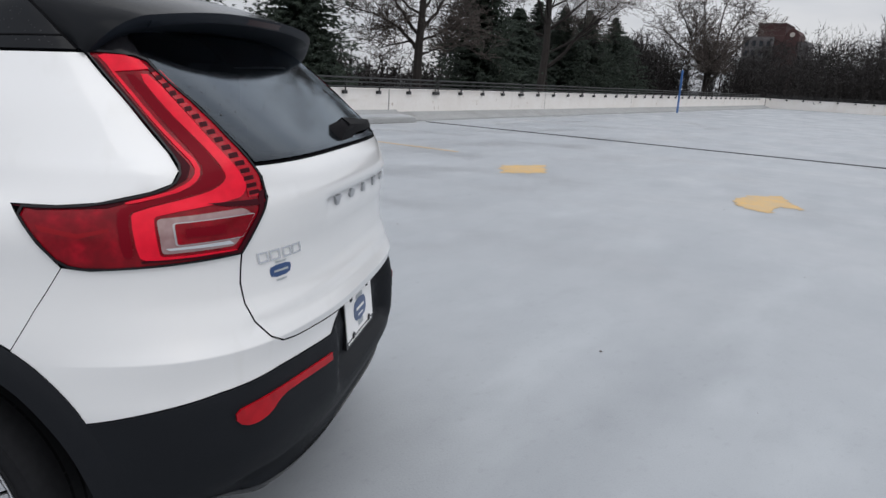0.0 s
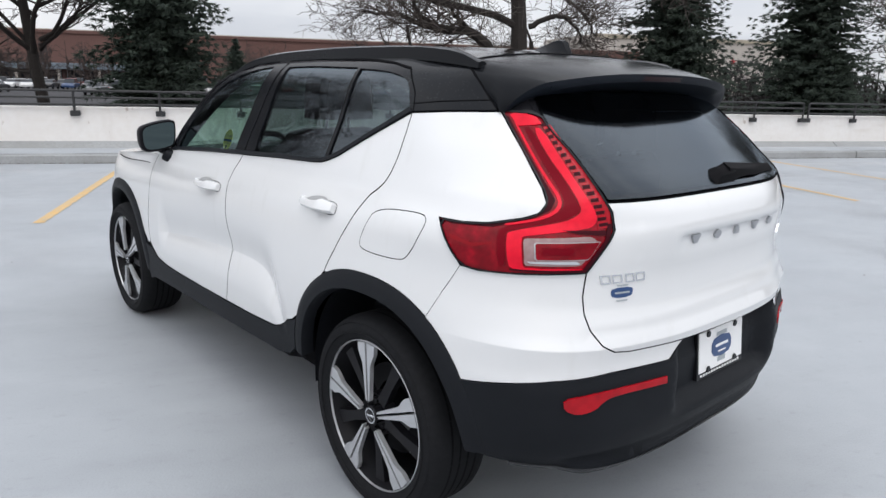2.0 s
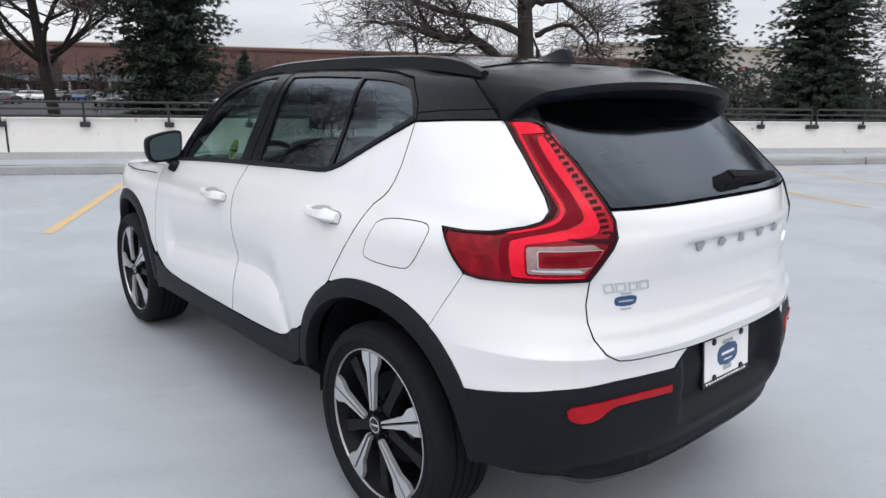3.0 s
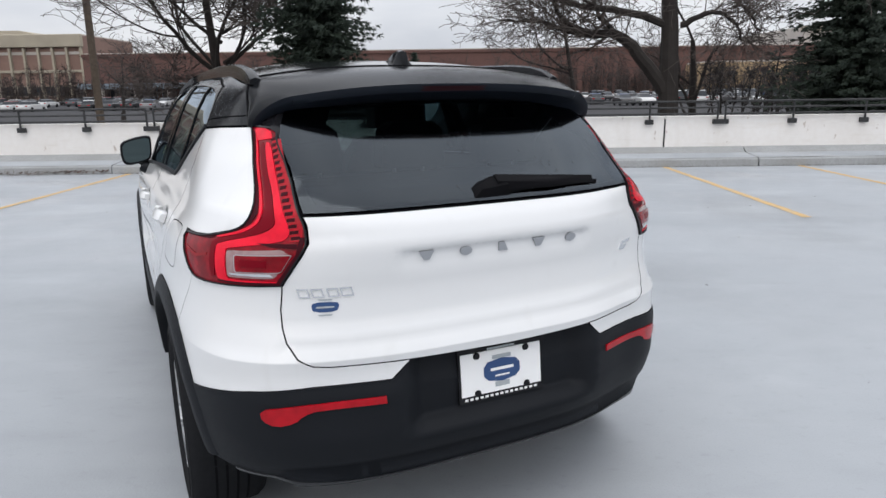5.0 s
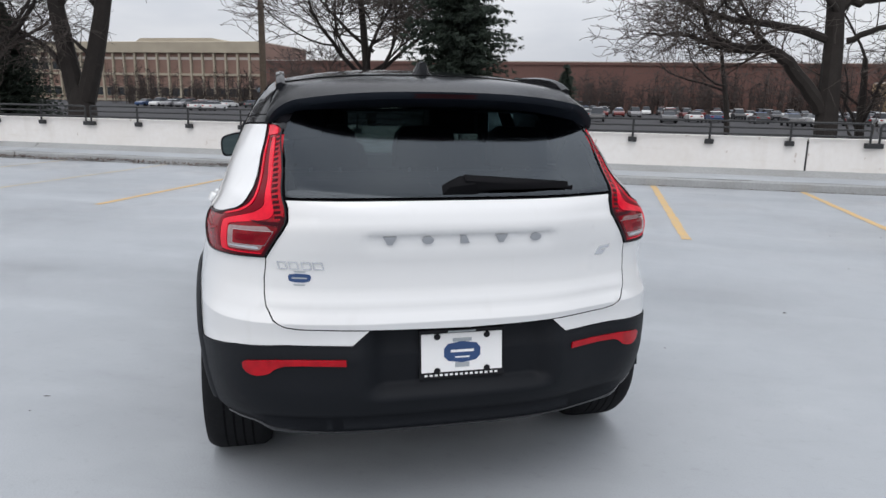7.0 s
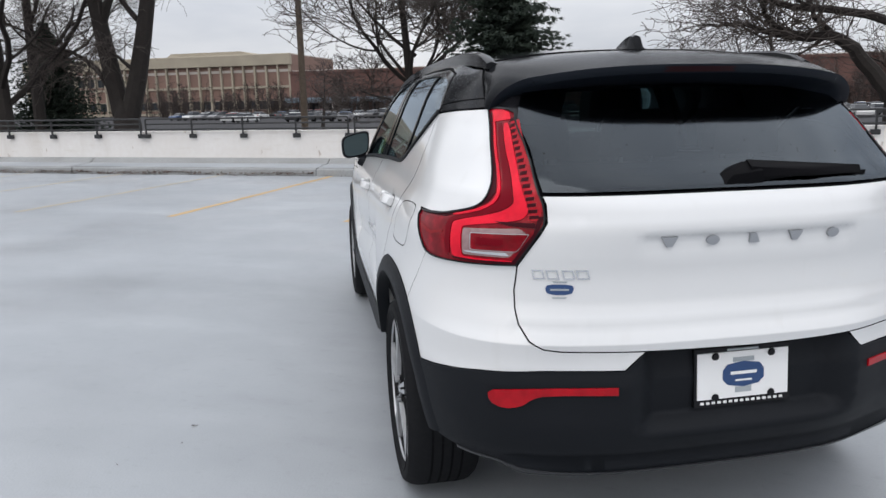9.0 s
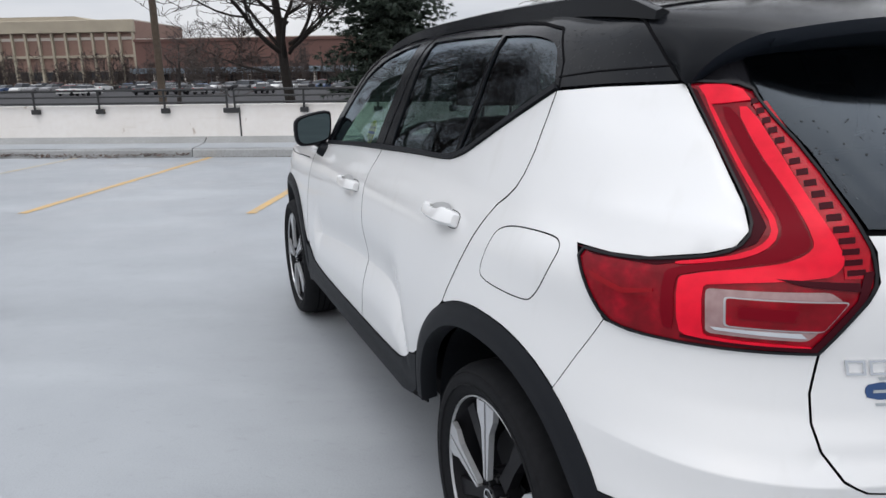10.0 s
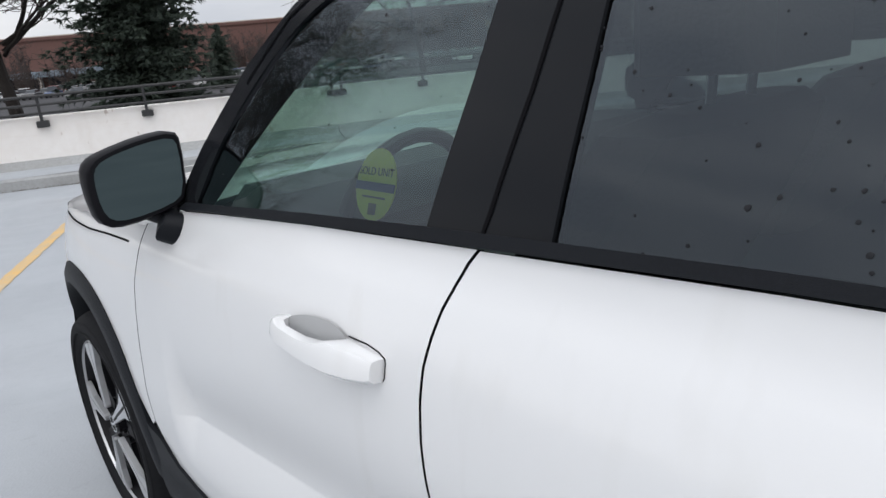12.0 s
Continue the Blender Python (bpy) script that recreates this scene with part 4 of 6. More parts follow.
def trail_point(q):
    """Trailing edge, curling down at both ends to the tops of the lamps."""
    a, sgn = abs(q), (-1 if q < 0 else 1)
    t = min(a / 0.7, 1.0)
    x, y, z = 0.525 * t, -0.455 + 0.050 * t ** 4, 1.533 - 0.033 * t ** 2.6
    if a > 0.7:
        v = (a - 0.7) / 0.3
        x, y, z = 0.525 + 0.119 * math.sin(v * math.pi / 2) ** 1.35, -0.405 + 0.090 * v ** 1.4, 1.500 - 0.098 * (1 - math.cos(v * math.pi / 2))
    return Vector((sgn * x, y, z))
def glass_top(q):
    a, sgn = abs(q), (-1 if q < 0 else 1)
    return Vector((sgn * 0.63 * a, -0.315 - 0.02 * a ** 4, 1.472 - 0.07 * a ** 3))
def spoiler_skin(u, v):
    q = 2 * v - 1
    p = trail_point(q).lerp(seam_point(q), u)
    a = abs(q)
    out = Vector((q * 0.5, -0.1, 1.0)).normalized() if a < 0.7 else Vector((1.0 if q > 0 else -1.0, -0.25, 0.5)).normalized()
    return p + out * 0.012 * math.sin(u * math.pi)
spoiler_top = Geo().grid(spoiler_skin, 14, 60).put("spoiler", SPOILER, car, "gloss black roof spoiler")
Geo().tube([seam_point(q) + Vector((0, 0.004, 0.0005)) for q in np.linspace(-1, 1, 61)], 0.0042, 6).put("roof_seam", LINER, spoiler_top)
def under(u, v):
    q = 2 * v - 1
    a = trail_point(q)
    lip = a + Vector((-q * 0.02 if abs(q) > 0.7 else 0, 0.010, -0.026 * (1 - 0.6 * max(0.0, abs(q) - 0.7) / 0.3)))
    if u < 0.25:
        k = u / 0.25
        return a.lerp(lip, k) + Vector((0, -0.004 * math.sin(k * math.pi), 0))
    return lip.lerp(glass_top(q), (u - 0.25) / 0.75)
Geo().grid(under, 8, 60).put("spoiler_underside", UNDER, spoiler_top)
Geo().grid(lambda u, v: (0.12 * (2 * v - 1), -0.460 + 0.004 * (2 * v - 1) ** 2 + 0.008 * u, 1.525 - 0.015 * u), 2, 12).put("brake_light", BRAKE, spoiler_top, "dark red high brake light")
def screen(u, v):
    t = 2 * v - 1
    y_hi, y_lo = 1.36 - 0.06 * t * t, 2.17 - 0.26 * t * t
    z_hi, z_lo = roof_point(t, 1.30)[2] - 0.01, 1.085 + 0.02 * t * t
    hw = 0.63 + (0.80 - 0.63) * u
    return (t * hw, y_hi + (y_lo - y_hi) * u, z_hi + (z_lo - z_hi) * u + 0.03 * math.sin(u * math.pi))
Geo().grid(screen, 16, 20).put("windscreen", GLASS_FRONT, car, "clear green-tinted windscreen")
for sgn in (-1, 1):
    def a_pillar(u, v, sgn=sgn):
        a = Vector(screen(u, (sgn + 1) / 2))
        sy = 1.50 + 0.42 * u
        zz = 1.502 - 0.382 * u ** 1.15
        b = Vector(plain_wrap(sy if sgn < 0 else -2.9 - sy, zz))
        return a.lerp(b, v)
    Geo().grid(a_pillar, 14, 3).put("a_pillar", ROOF, car)
def bonnet(u, v):
    t = 2 * v - 1
    y = 2.05 + 1.36 * u
    w = abs(plain_wrap(s_of(min(y, 3.36), 1.0), 1.0)[0]) * (1 - 0.25 * step(0.8, 1.0, u) * 0.3) - 0.006
    rim = 1.075 - 0.075 * step(0, 0.9, u) - 0.03 * step(0.85, 1.0, u)
    return (t * w, y + 0.10 * (1 - t * t) * (u - 0.2), rim + (0.045 - 0.03 * u) * (1 - abs(t) ** 2.5) - 0.06 * step(0.9, 1, u))
Geo().grid(bonnet, 24, 24).put("bonnet", WHITE, car, "white bonnet")
nose = [(s_of(3.33, 0.96), 0.985), (s_of(3.44, 0.8), 0.80), (s_of(3.30, 0.60), 0.60), (s_of(3.15, 0.50), 0.50), (s_of(3.12, 0.25), 0.25), (Y1 + 1.8, 0.25), (Y1 + 1.8, 0.965)]
front_all = pair("front_bumper", nose, WHITE, car, gap=0.0, label="white front bumper")
grille = [(Y1 + 1.34, 0.80), (Y1 + 1.30, 0.60), (Y1 + 1.79, 0.58), (Y1 + 1.79, 0.83)]
pair("grille", grille, PLASTIC, car, off=0.004, gap=0.0, label="black front grille")
head = [(Y1 + 0.95, 0.94), (Y1 + 1.28, 0.92), (Y1 + 1.28, 0.80), (Y1 + 1.05, 0.80)]
pair("headlamp", head, CLEARLENS, car, off=0.004, gap=0.0, label="clear headlamp")

# underside, wheel wells, cabin
Geo().box((0, 1.35, 0.32), (1.52, 3.3, 0.16), 0.05).put("floor_pan", LINER, car)
for yc in (0.0, AXLE_F):
    for sgn in (-1, 1):
        g = Geo()
        def well(x, k, u):
            a = math.pi * (0.97 - 1.00 * u)
            r = k * (R_IN + 0.008) / (abs(math.cos(a)) ** 2.3 + abs(math.sin(a)) ** 2.3) ** (1 / 2.3)
            return (x, yc + r * math.cos(a), HUB_Z + 1.03 * r * math.sin(a))
        g.grid(lambda u, v: well(sgn * (0.62 + 0.255 * v), 1.0, u), 36, 2)
        g.grid(lambda u, v: well(sgn * 0.62, v, u), 36, 2)
        g.put("wheel_well", PLASTIC, car)
Geo().box((0, 0.85, 0.90), (1.56, 2.2, 0.06), 0.02).put("cabin_tub", CABIN, car)
Geo().box((0, 1.92, 1.02), (1.50, 0.36, 0.20), 0.08).put("dashboard", CABIN, car)
Geo().tube([(-0.40 + 0.18 * math.cos(a), 1.78 - 0.06 * math.sin(a), 1.02 + 0.18 * math.sin(a)) for a in np.linspace(0, 2 * math.pi, 25)], 0.017, 8).put("steering_wheel", CABIN, car)
Geo().box((0, -0.38, 1.00), (1.10, 0.30, 0.08), 0.03).put("parcel_shelf", CABIN, car)
def seat(sx, sy, hw, top, head, thick):
    rows = []
    for z, dy, w, t in ((0.62, 0.16, hw, 0.10), (0.80, 0.06, hw * 1.05, 0.13), (1.00, -0.04, hw * 1.0, 0.13), (top - 0.10, -0.14, hw * 0.92, 0.11), (top - 0.02, -0.19, hw * 0.80, 0.09), (top, -0.21, hw * 0.6, 0.05)):
        rows.append([(sx + w * a, sy + dy + t * thick * b * 0.5, z) for a, b in ((-1, -0.6), (-0.75, -1), (0.75, -1), (1, -0.6), (1, 0.6), (0.75, 1), (-0.75, 1), (-1, 0.6))])
    g = Geo().add([p for r in rows for p in r], [(i * 8 + j, i * 8 + (j + 1) % 8, (i + 1) * 8 + (j + 1) % 8, (i + 1) * 8 + j) for i in range(5) for j in range(8)] + [tuple(range(40, 48))])
    g.put("seat_back", CABIN, car, "dark leather seat back")
    for k in (-0.06, 0.06):
        Geo().tube([(sx + k, sy - 0.20, top - 0.03), (sx + k, sy - 0.21, top + 0.08)], 0.007, 6).put("headrest_post", SATIN, car)
    ring = [(0.13, 0.0), (0.128, 0.5), (0.115, 0.85), (0.08, 1.0)]
    outline = [(x, z) for x, z in ring] + [(-x, z) for x, z in ring[::-1]]
    layers = [[(sx + x * k * (0.8 + 0.2 * thick), sy - 0.21 + dy * thick, top + 0.045 + z * head * (0.5 + 0.5 * k)) for x, z in outline] for dy, k in ((-0.06, 0.82), (-0.045, 1.0), (0.035, 1.0), (0.05, 0.82))]
    g = Geo().add([p for r in layers for p in r], [(i * 8 + j, i * 8 + (j + 1) % 8, (i + 1) * 8 + (j + 1) % 8, (i + 1) * 8 + j) for i in range(3) for j in range(8)] + [tuple(range(8))[::-1], tuple(range(24, 32))])
    g.put("headrest", CABIN, car)


for sx in (-0.38, 0.38):
    seat(sx, 1.24, 0.29, 1.27, 0.22, 1.7)
for sx in (-0.42, 0.0, 0.42):
    seat(sx, 0.16, 0.21, 1.18, 0.17, 1.1)
Geo().box((0, -0.02, 1.01), (1.34, 0.16, 0.38), 0.05).put("rear_bench_back", CABIN, car)
gate_trim = [(-0.90, 1.172), (-0.90, 0.80), (-2.0, 0.80), (-2.0, 1.172)]
panel("inner_gate_trim", gate_trim, CABIN, car, off=-0.022, depth=0.004, cell=0.10, gap=0.0)
# inner trims that close the cabin between the windows
for o in ([(1.95, 1.10), (1.95, 0.86), (-0.50, 0.87), (-0.80, 0.88), (-0.82, 1.16), (-0.70, 1.35), (-0.14, 1.37), (0.16, 1.27), (0.42, 1.185), (1.15, 1.15)],):
    for q in (o, other_side(o)):
        panel("inner_door_trim", q, CABIN, car, off=-0.045, depth=0.004, cell=0.12, gap=0.0)


def raindrops(name, parent, s0, s1, z0, z1, poly, count, seed, off):
    """Fine rain on a pane: small flat domes in one mesh."""
    rng = random.Random(seed)
    g = Geo()
    while count:
        s, z = rng.uniform(s0, s1), rng.uniform(z0, z1)
        if not inside((s, z), poly):
            continue
        count -= 1
        c, n = Vector(plain_wrap(s, z)), Vector(normal_at(s, z, plain_wrap))
        a = n.orthogonal().normalized()
        b = n.cross(a)
        r = rng.uniform(0.0009, 0.0022) * (1.35 if rng.random() < 0.15 else 1)
        ring = [c + n * off + (a * math.cos(k * math.pi / 4) + b * math.sin(k * math.pi / 4) * rng.uniform(0.8, 1.3)) * r for k in range(8)]
        g.add(ring + [c + n * (off + r * 0.3)], [(k, (k + 1) % 8, 8) for k in range(8)])
    ob = g.put(name, DROP, parent, "fine raindrops on the glass")
    ob["kind"] = "stuff"


raindrops("rain", car, 0.42, 1.0, 1.18, 1.52, WIN_R, 130, 1, -0.0035)
raindrops("rain", car, -0.12, 0.42, 1.2, 1.51, WIN_Q, 70, 2, -0.0035)
raindrops("rain", car, 1.15, 1.86, 1.12, 1.52, WIN_F, 30, 3, -0.0035)
raindrops("rain", car, -2.25, -0.65, 1.18, 1.345, glass_poly, 220, 4, 0.0045)
PILLAR_C = [(0.02, 1.535), (-0.12, 1.415), (-0.50, 1.417), (-0.46, 1.47), (-0.40, 1.53)]
raindrops("rain", car, -0.5, 0.02, 1.41, 1.54, PILLAR_C, 150, 6, 0.0012)


# ---- the car: lamps, wheels, trim ----
def lamp_inset(d):
    return shrunk([p[:2] for p in LAMP_R], d)


for mirror_it in (False, True):
    m = other_side if mirror_it else (lambda o: o)
    inner = lamp_inset(0.0055)
    lamp = panel("tail_lamp", m(LAMP_R), GLOSSBLACK, car, off=0.007, depth=0.02, cell=0.02, gap=0.001, holes=[m(inner)], label="red tail lamp with a black rim")
    panel("lens", m(inner), REDWING, lamp, off=0.0020, depth=0.003, cell=0.02, gap=0.0)
    # maroon band, bright guide, row of dark slots, clear window
    shade = [(-0.388, 1.097), (-0.434, 1.090), (-0.558, 1.095), (-0.650, 1.121), (-0.704, 1.150), (-0.716, 1.176), (-0.702, 1.200), (-0.646, 1.296), (-0.590, 1.392), (-0.574, 1.398), (-0.630, 1.300), (-0.686, 1.203), (-0.697, 1.172), (-0.682, 1.140), (-0.640, 1.124), (-0.545, 1.101)]
    panel("inner_rim", m(shade), MAROON, lamp, off=0.0036, depth=0.003, cell=0.02, gap=0.0)
    strip = [(-0.698, 1.372), (-0.750, 1.278), (-0.786, 1.208), (-0.822, 1.148), (-0.826, 1.106), (-0.858, 1.108), (-0.860, 1.150), (-0.842, 1.190), (-0.790, 1.280), (-0.728, 1.372)]
    panel("slot_strip", m(strip), RED, lamp, off=0.0042, depth=0.003, cell=0.02, gap=0.0)
    maroon = [(-0.634, 1.364), (-0.666, 1.364), (-0.703, 1.292), (-0.746, 1.228), (-0.779, 1.164), (-0.779, 1.148), (-0.758, 1.132), (-0.710, 1.116), (-0.600, 1.089), (-0.591, 1.074), (-0.590, 0.996), (-0.580, 0.990), (-0.567, 1.000), (-0.569, 1.080), (-0.582, 1.097), (-0.678, 1.121), (-0.726, 1.144), (-0.738, 1.168), (-0.730, 1.196), (-0.686, 1.272)]
    panel("dark_band", m(rounded(maroon, 1)), REDDARK, lamp, off=0.0040, depth=0.003, cell=0.02, gap=0.0010)
    top = [(-0.590, 1.399), (-0.606, 1.404), (-0.650, 1.404), (-0.684, 1.394), (-0.700, 1.374), (-0.620, 1.366)]
    panel("light_guide", m(top), REDBRIGHT, lamp, off=0.0047, depth=0.003, cell=0.02, gap=0.001)
    guide = [(-0.668, 1.364), (-0.704, 1.292), (-0.748, 1.228), (-0.781, 1.164), (-0.781, 1.148), (-0.760, 1.131), (-0.712, 1.115), (-0.604, 1.089), (-0.594, 1.078), (-0.594, 0.996), (-0.612, 0.986), (-0.790, 0.988), (-0.784, 0.998), (-0.642, 0.993), (-0.633, 1.000), (-0.633, 1.072), (-0.642, 1.080), (-0.800, 1.104), (-0.818, 1.115), (-0.826, 1.132), (-0.820, 1.152), (-0.786, 1.208), (-0.750, 1.276), (-0.698, 1.364)]
    panel("light_guide", m(rounded(guide, 1)), REDBRIGHT, lamp, off=0.0050, depth=0.004, cell=0.015, gap=0.0005)
    line = [(-0.604, 1.384), (-0.660, 1.280), (-0.700, 1.214), (-0.724, 1.176), (-0.719, 1.155), (-0.693, 1.135), (-0.624, 1.114), (-0.590, 1.106), (-0.590, 1.101), (-0.626, 1.108), (-0.700, 1.129), (-0.729, 1.151), (-0.734, 1.177), (-0.709, 1.216), (-0.670, 1.280), (-0.616, 1.378)]
    panel("light_line", m(rounded(line, 1)), REDBRIGHT, lamp, off=0.0053, depth=0.003, cell=0.015, gap=0.0)
    win = fillet([(-0.637, 1.074), (-0.808, 1.087), (-0.832, 1.068), (-0.781, 1.004), (-0.637, 0.999)], 0.010)
    panel("reversing_lens", m(win), CLEARLENS, lamp, off=0.0047, depth=0.004, cell=0.02, gap=0.001, label="milky clear reversing lens")
    win2 = fillet([(-0.664, 1.064), (-0.834, 1.073), (-0.800, 1.022), (-0.664, 1.016)], 0.007)
    panel("lens_rim", m(win2), SATIN, lamp, off=0.0055, depth=0.004, cell=0.02, gap=0.0)
    panel("fog_lens", m(fillet([(-0.6675, 1.0620), (-0.8315, 1.0710), (-0.8005, 1.0240), (-0.6675, 1.0180)], 0.006)), REDWING, lamp, off=0.0063, depth=0.004, cell=0.02, gap=0.0)
    panel("lens_glint", m([(-0.645, 1.012), (-0.652, 1.0075), (-0.779, 1.010), (-0.770, 1.018)]), CHROME, lamp, off=0.0058, depth=0.003, cell=0.02, gap=0.0)
    panel("fog_core", m([(-0.684, 1.052), (-0.770, 1.056), (-0.760, 1.034), (-0.684, 1.031)]), REDDARK, lamp, off=0.0071, depth=0.003, cell=0.02, gap=0.001)
    panel("side_fold", m([(-0.43, 1.062), (-0.50, 1.046), (-0.556, 1.056), (-0.556, 1.050), (-0.50, 1.036), (-0.434, 1.050)]), REDMID, lamp, off=0.0040, depth=0.003, cell=0.02, gap=0.0)
    slot_s, slot_w = pchip([1.112, 1.160, 1.192, 1.236, 1.280, 1.324, 1.372], [-0.842, -0.827, -0.811, -0.787, -0.760, -0.732, -0.704]), pchip([1.112, 1.372], [0.0125, 0.0070])
    for i in range(17):
        zc = 1.371 - 0.256 * i / 16
        sc, w, h = slot_s(zc), slot_w(zc), 0.0046
        q = [(sc - w, zc - h + 0.003), (sc + w, zc - h), (sc + w, zc + h), (sc - w, zc + h + 0.003)]
        panel("slot", m(q), MAROON, lamp, off=0.0052, depth=0.003, cell=0.02, gap=0.0)
    edge_band = [(-0.867, 1.120), (-0.855, 1.076), (-0.797, 0.987), (-0.700, 0.985), (-0.600, 0.983), (-0.600, 0.987), (-0.700, 0.990), (-0.787, 0.994), (-0.843, 1.074), (-0.853, 1.118)]
    panel("outer_rim", m(edge_band), MAROON, lamp, off=0.0058, depth=0.003, cell=0.02, gap=0.0)
    panel("lower_slot", m([(-0.735, 1.099), (-0.846, 1.101), (-0.848, 1.088), (-0.775, 1.091)]), MAROON, lamp, off=0.0057, depth=0.003, cell=0.02, gap=0.0)


def rim_spoke():
    """One machined twin-bladed spoke along +z, in the wheel's own axes (outer face at x = 0)."""
    g = Geo()
    for sgn in (-1, 1):
        prof = [(0.0045, 0.054), (0.0115, 0.060), (0.0185, 0.140), (0.0235, 0.188), (0.0455, 0.226), (0.0490, 0.2585), (0.0045, 0.2635)]
        poly = [(-0.012 - 0.010 * (1 - (z / 0.26)), sgn * y, z) for y, z in prof]
        if sgn < 0:
            poly = poly[::-1]
        g.prism(poly, (0.016, 0, 0))
    return g


def dark_spoke():
    g = Geo()
    prof = [(-0.022, 0.055), (0.022, 0.055), (0.018, 0.15), (0.026, 0.25), (-0.026, 0.25), (-0.018, 0.15)]
    return g.prism([(0.012, y, z) for y, z in prof], (0.03, 0, 0))


def wheel(x, y, spin, sgn):
    w = new("wheel")
    w.parent = car
    w["label"] = "black and machined alloy wheel with a black tyre"
    w.matrix_local = pose(x, y, HUB_Z, 0, 0, 0 if sgn < 0 else 180) @ pose(0, 0, 0, spin)
    # x = 0 is the outer face of the rim, +x points inboard
    prof = [(0.262, 0.006), (0.268, -0.004), (0.285, -0.020), (0.318, -0.026), (0.338, -0.018), (0.349, 0.0), (0.3555, 0.02), (0.357, 0.045), (0.357, 0.175), (0.353, 0.205), (0.335, 0.228), (0.30, 0.235), (0.262, 0.21)]
    tyre = Geo().lathe(prof, 72, True).put("tyre", RUBBER, w, "black tyre")
    for h in (0.055, 0.09, 0.125, 0.16):
        Geo().lathe([(0.3574, h - 0.004), (0.3574, h + 0.004), (0.350, h + 0.003), (0.350, h - 0.003)], 60, True).put("tread_groove", LINER, tyre)
    for r in (0.300, 0.333):
        Geo().lathe([(r - 0.0025, -0.0245 if r < 0.31 else -0.019), (r, -0.028 if r < 0.31 else -0.023), (r + 0.0025, -0.0245 if r < 0.31 else -0.018)], 72).put("sidewall_rib", RUBBER, tyre)
    Geo().lathe([(0.2690, -0.004), (0.2700, -0.010), (0.2672, -0.0115), (0.2652, -0.004)], 72).put("rim_lip", ALLOY, w)
    Geo().lathe([(0.2645, -0.003), (0.252, 0.03), (0.238, 0.05), (0.235, 0.19), (0.26, 0.21)], 60).put("rim_barrel", RIMBLACK, w)
    Geo().lathe([(0.0, 0.03), (0.060, 0.03), (0.078, 0.012), (0.078, 0.05), (0.0, 0.05)], 40).put("hub", RIMBLACK, w)
    cap = Geo().lathe([(0.0, -0.012), (0.026, -0.011), (0.032, -0.006), (0.033, 0.03)], 32).put("centre_cap", GLOSSBLACK, w)
    Geo().lathe([(0.024, -0.0135), (0.0285, -0.0135), (0.0285, -0.008), (0.024, -0.008)], 32, True).put("ring", CHROME, cap)
    Geo().box((-0.0125, 0, 0), (0.004, 0.040, 0.008), 0.001).put("bar", CHROME, cap)
    Geo().lathe([(0.10, 0.095), (0.165, 0.09), (0.165, 0.105), (0.10, 0.105)], 48, True).put("brake_disc", RIMBLACK, w)
    first, dark = rim_spoke(), dark_spoke()
    sm, dm = None, None
    for i in range(5):
        a = Matrix.Rotation(radians(72 * i), 4, "X")
        if sm is None:
            s_ob = first.put("spoke", ALLOY, w, smooth=False)
            d_ob = dark.put("dark_spoke", RIMBLACK, w, smooth=False)
            sm, dm = s_ob.data, d_ob.data
        else:
            s_ob, d_ob = new("spoke", sm), new("dark_spoke", dm)
            s_ob.parent = d_ob.parent = w
        s_ob.matrix_local = a
        d_ob.matrix_local = a @ Matrix.Rotation(radians(36), 4, "X")
        n_ob = Geo().lathe([(0.0, 0.002), (0.007, 0.002), (0.009, 0.008), (0.009, 0.03)], 10).put("wheel_nut", RIMBLACK, w)
        n_ob.matrix_local = a @ pose(0, 0, 0.048) @ pose(0.01, 0, 0)
    return w


wheel(-0.905, 0.0, -6, -1)
wheel(-0.905, AXLE_F, -16, -1)
wheel(0.905, 0.0, 20, 1)
wheel(0.905, AXLE_F, 48, 1)


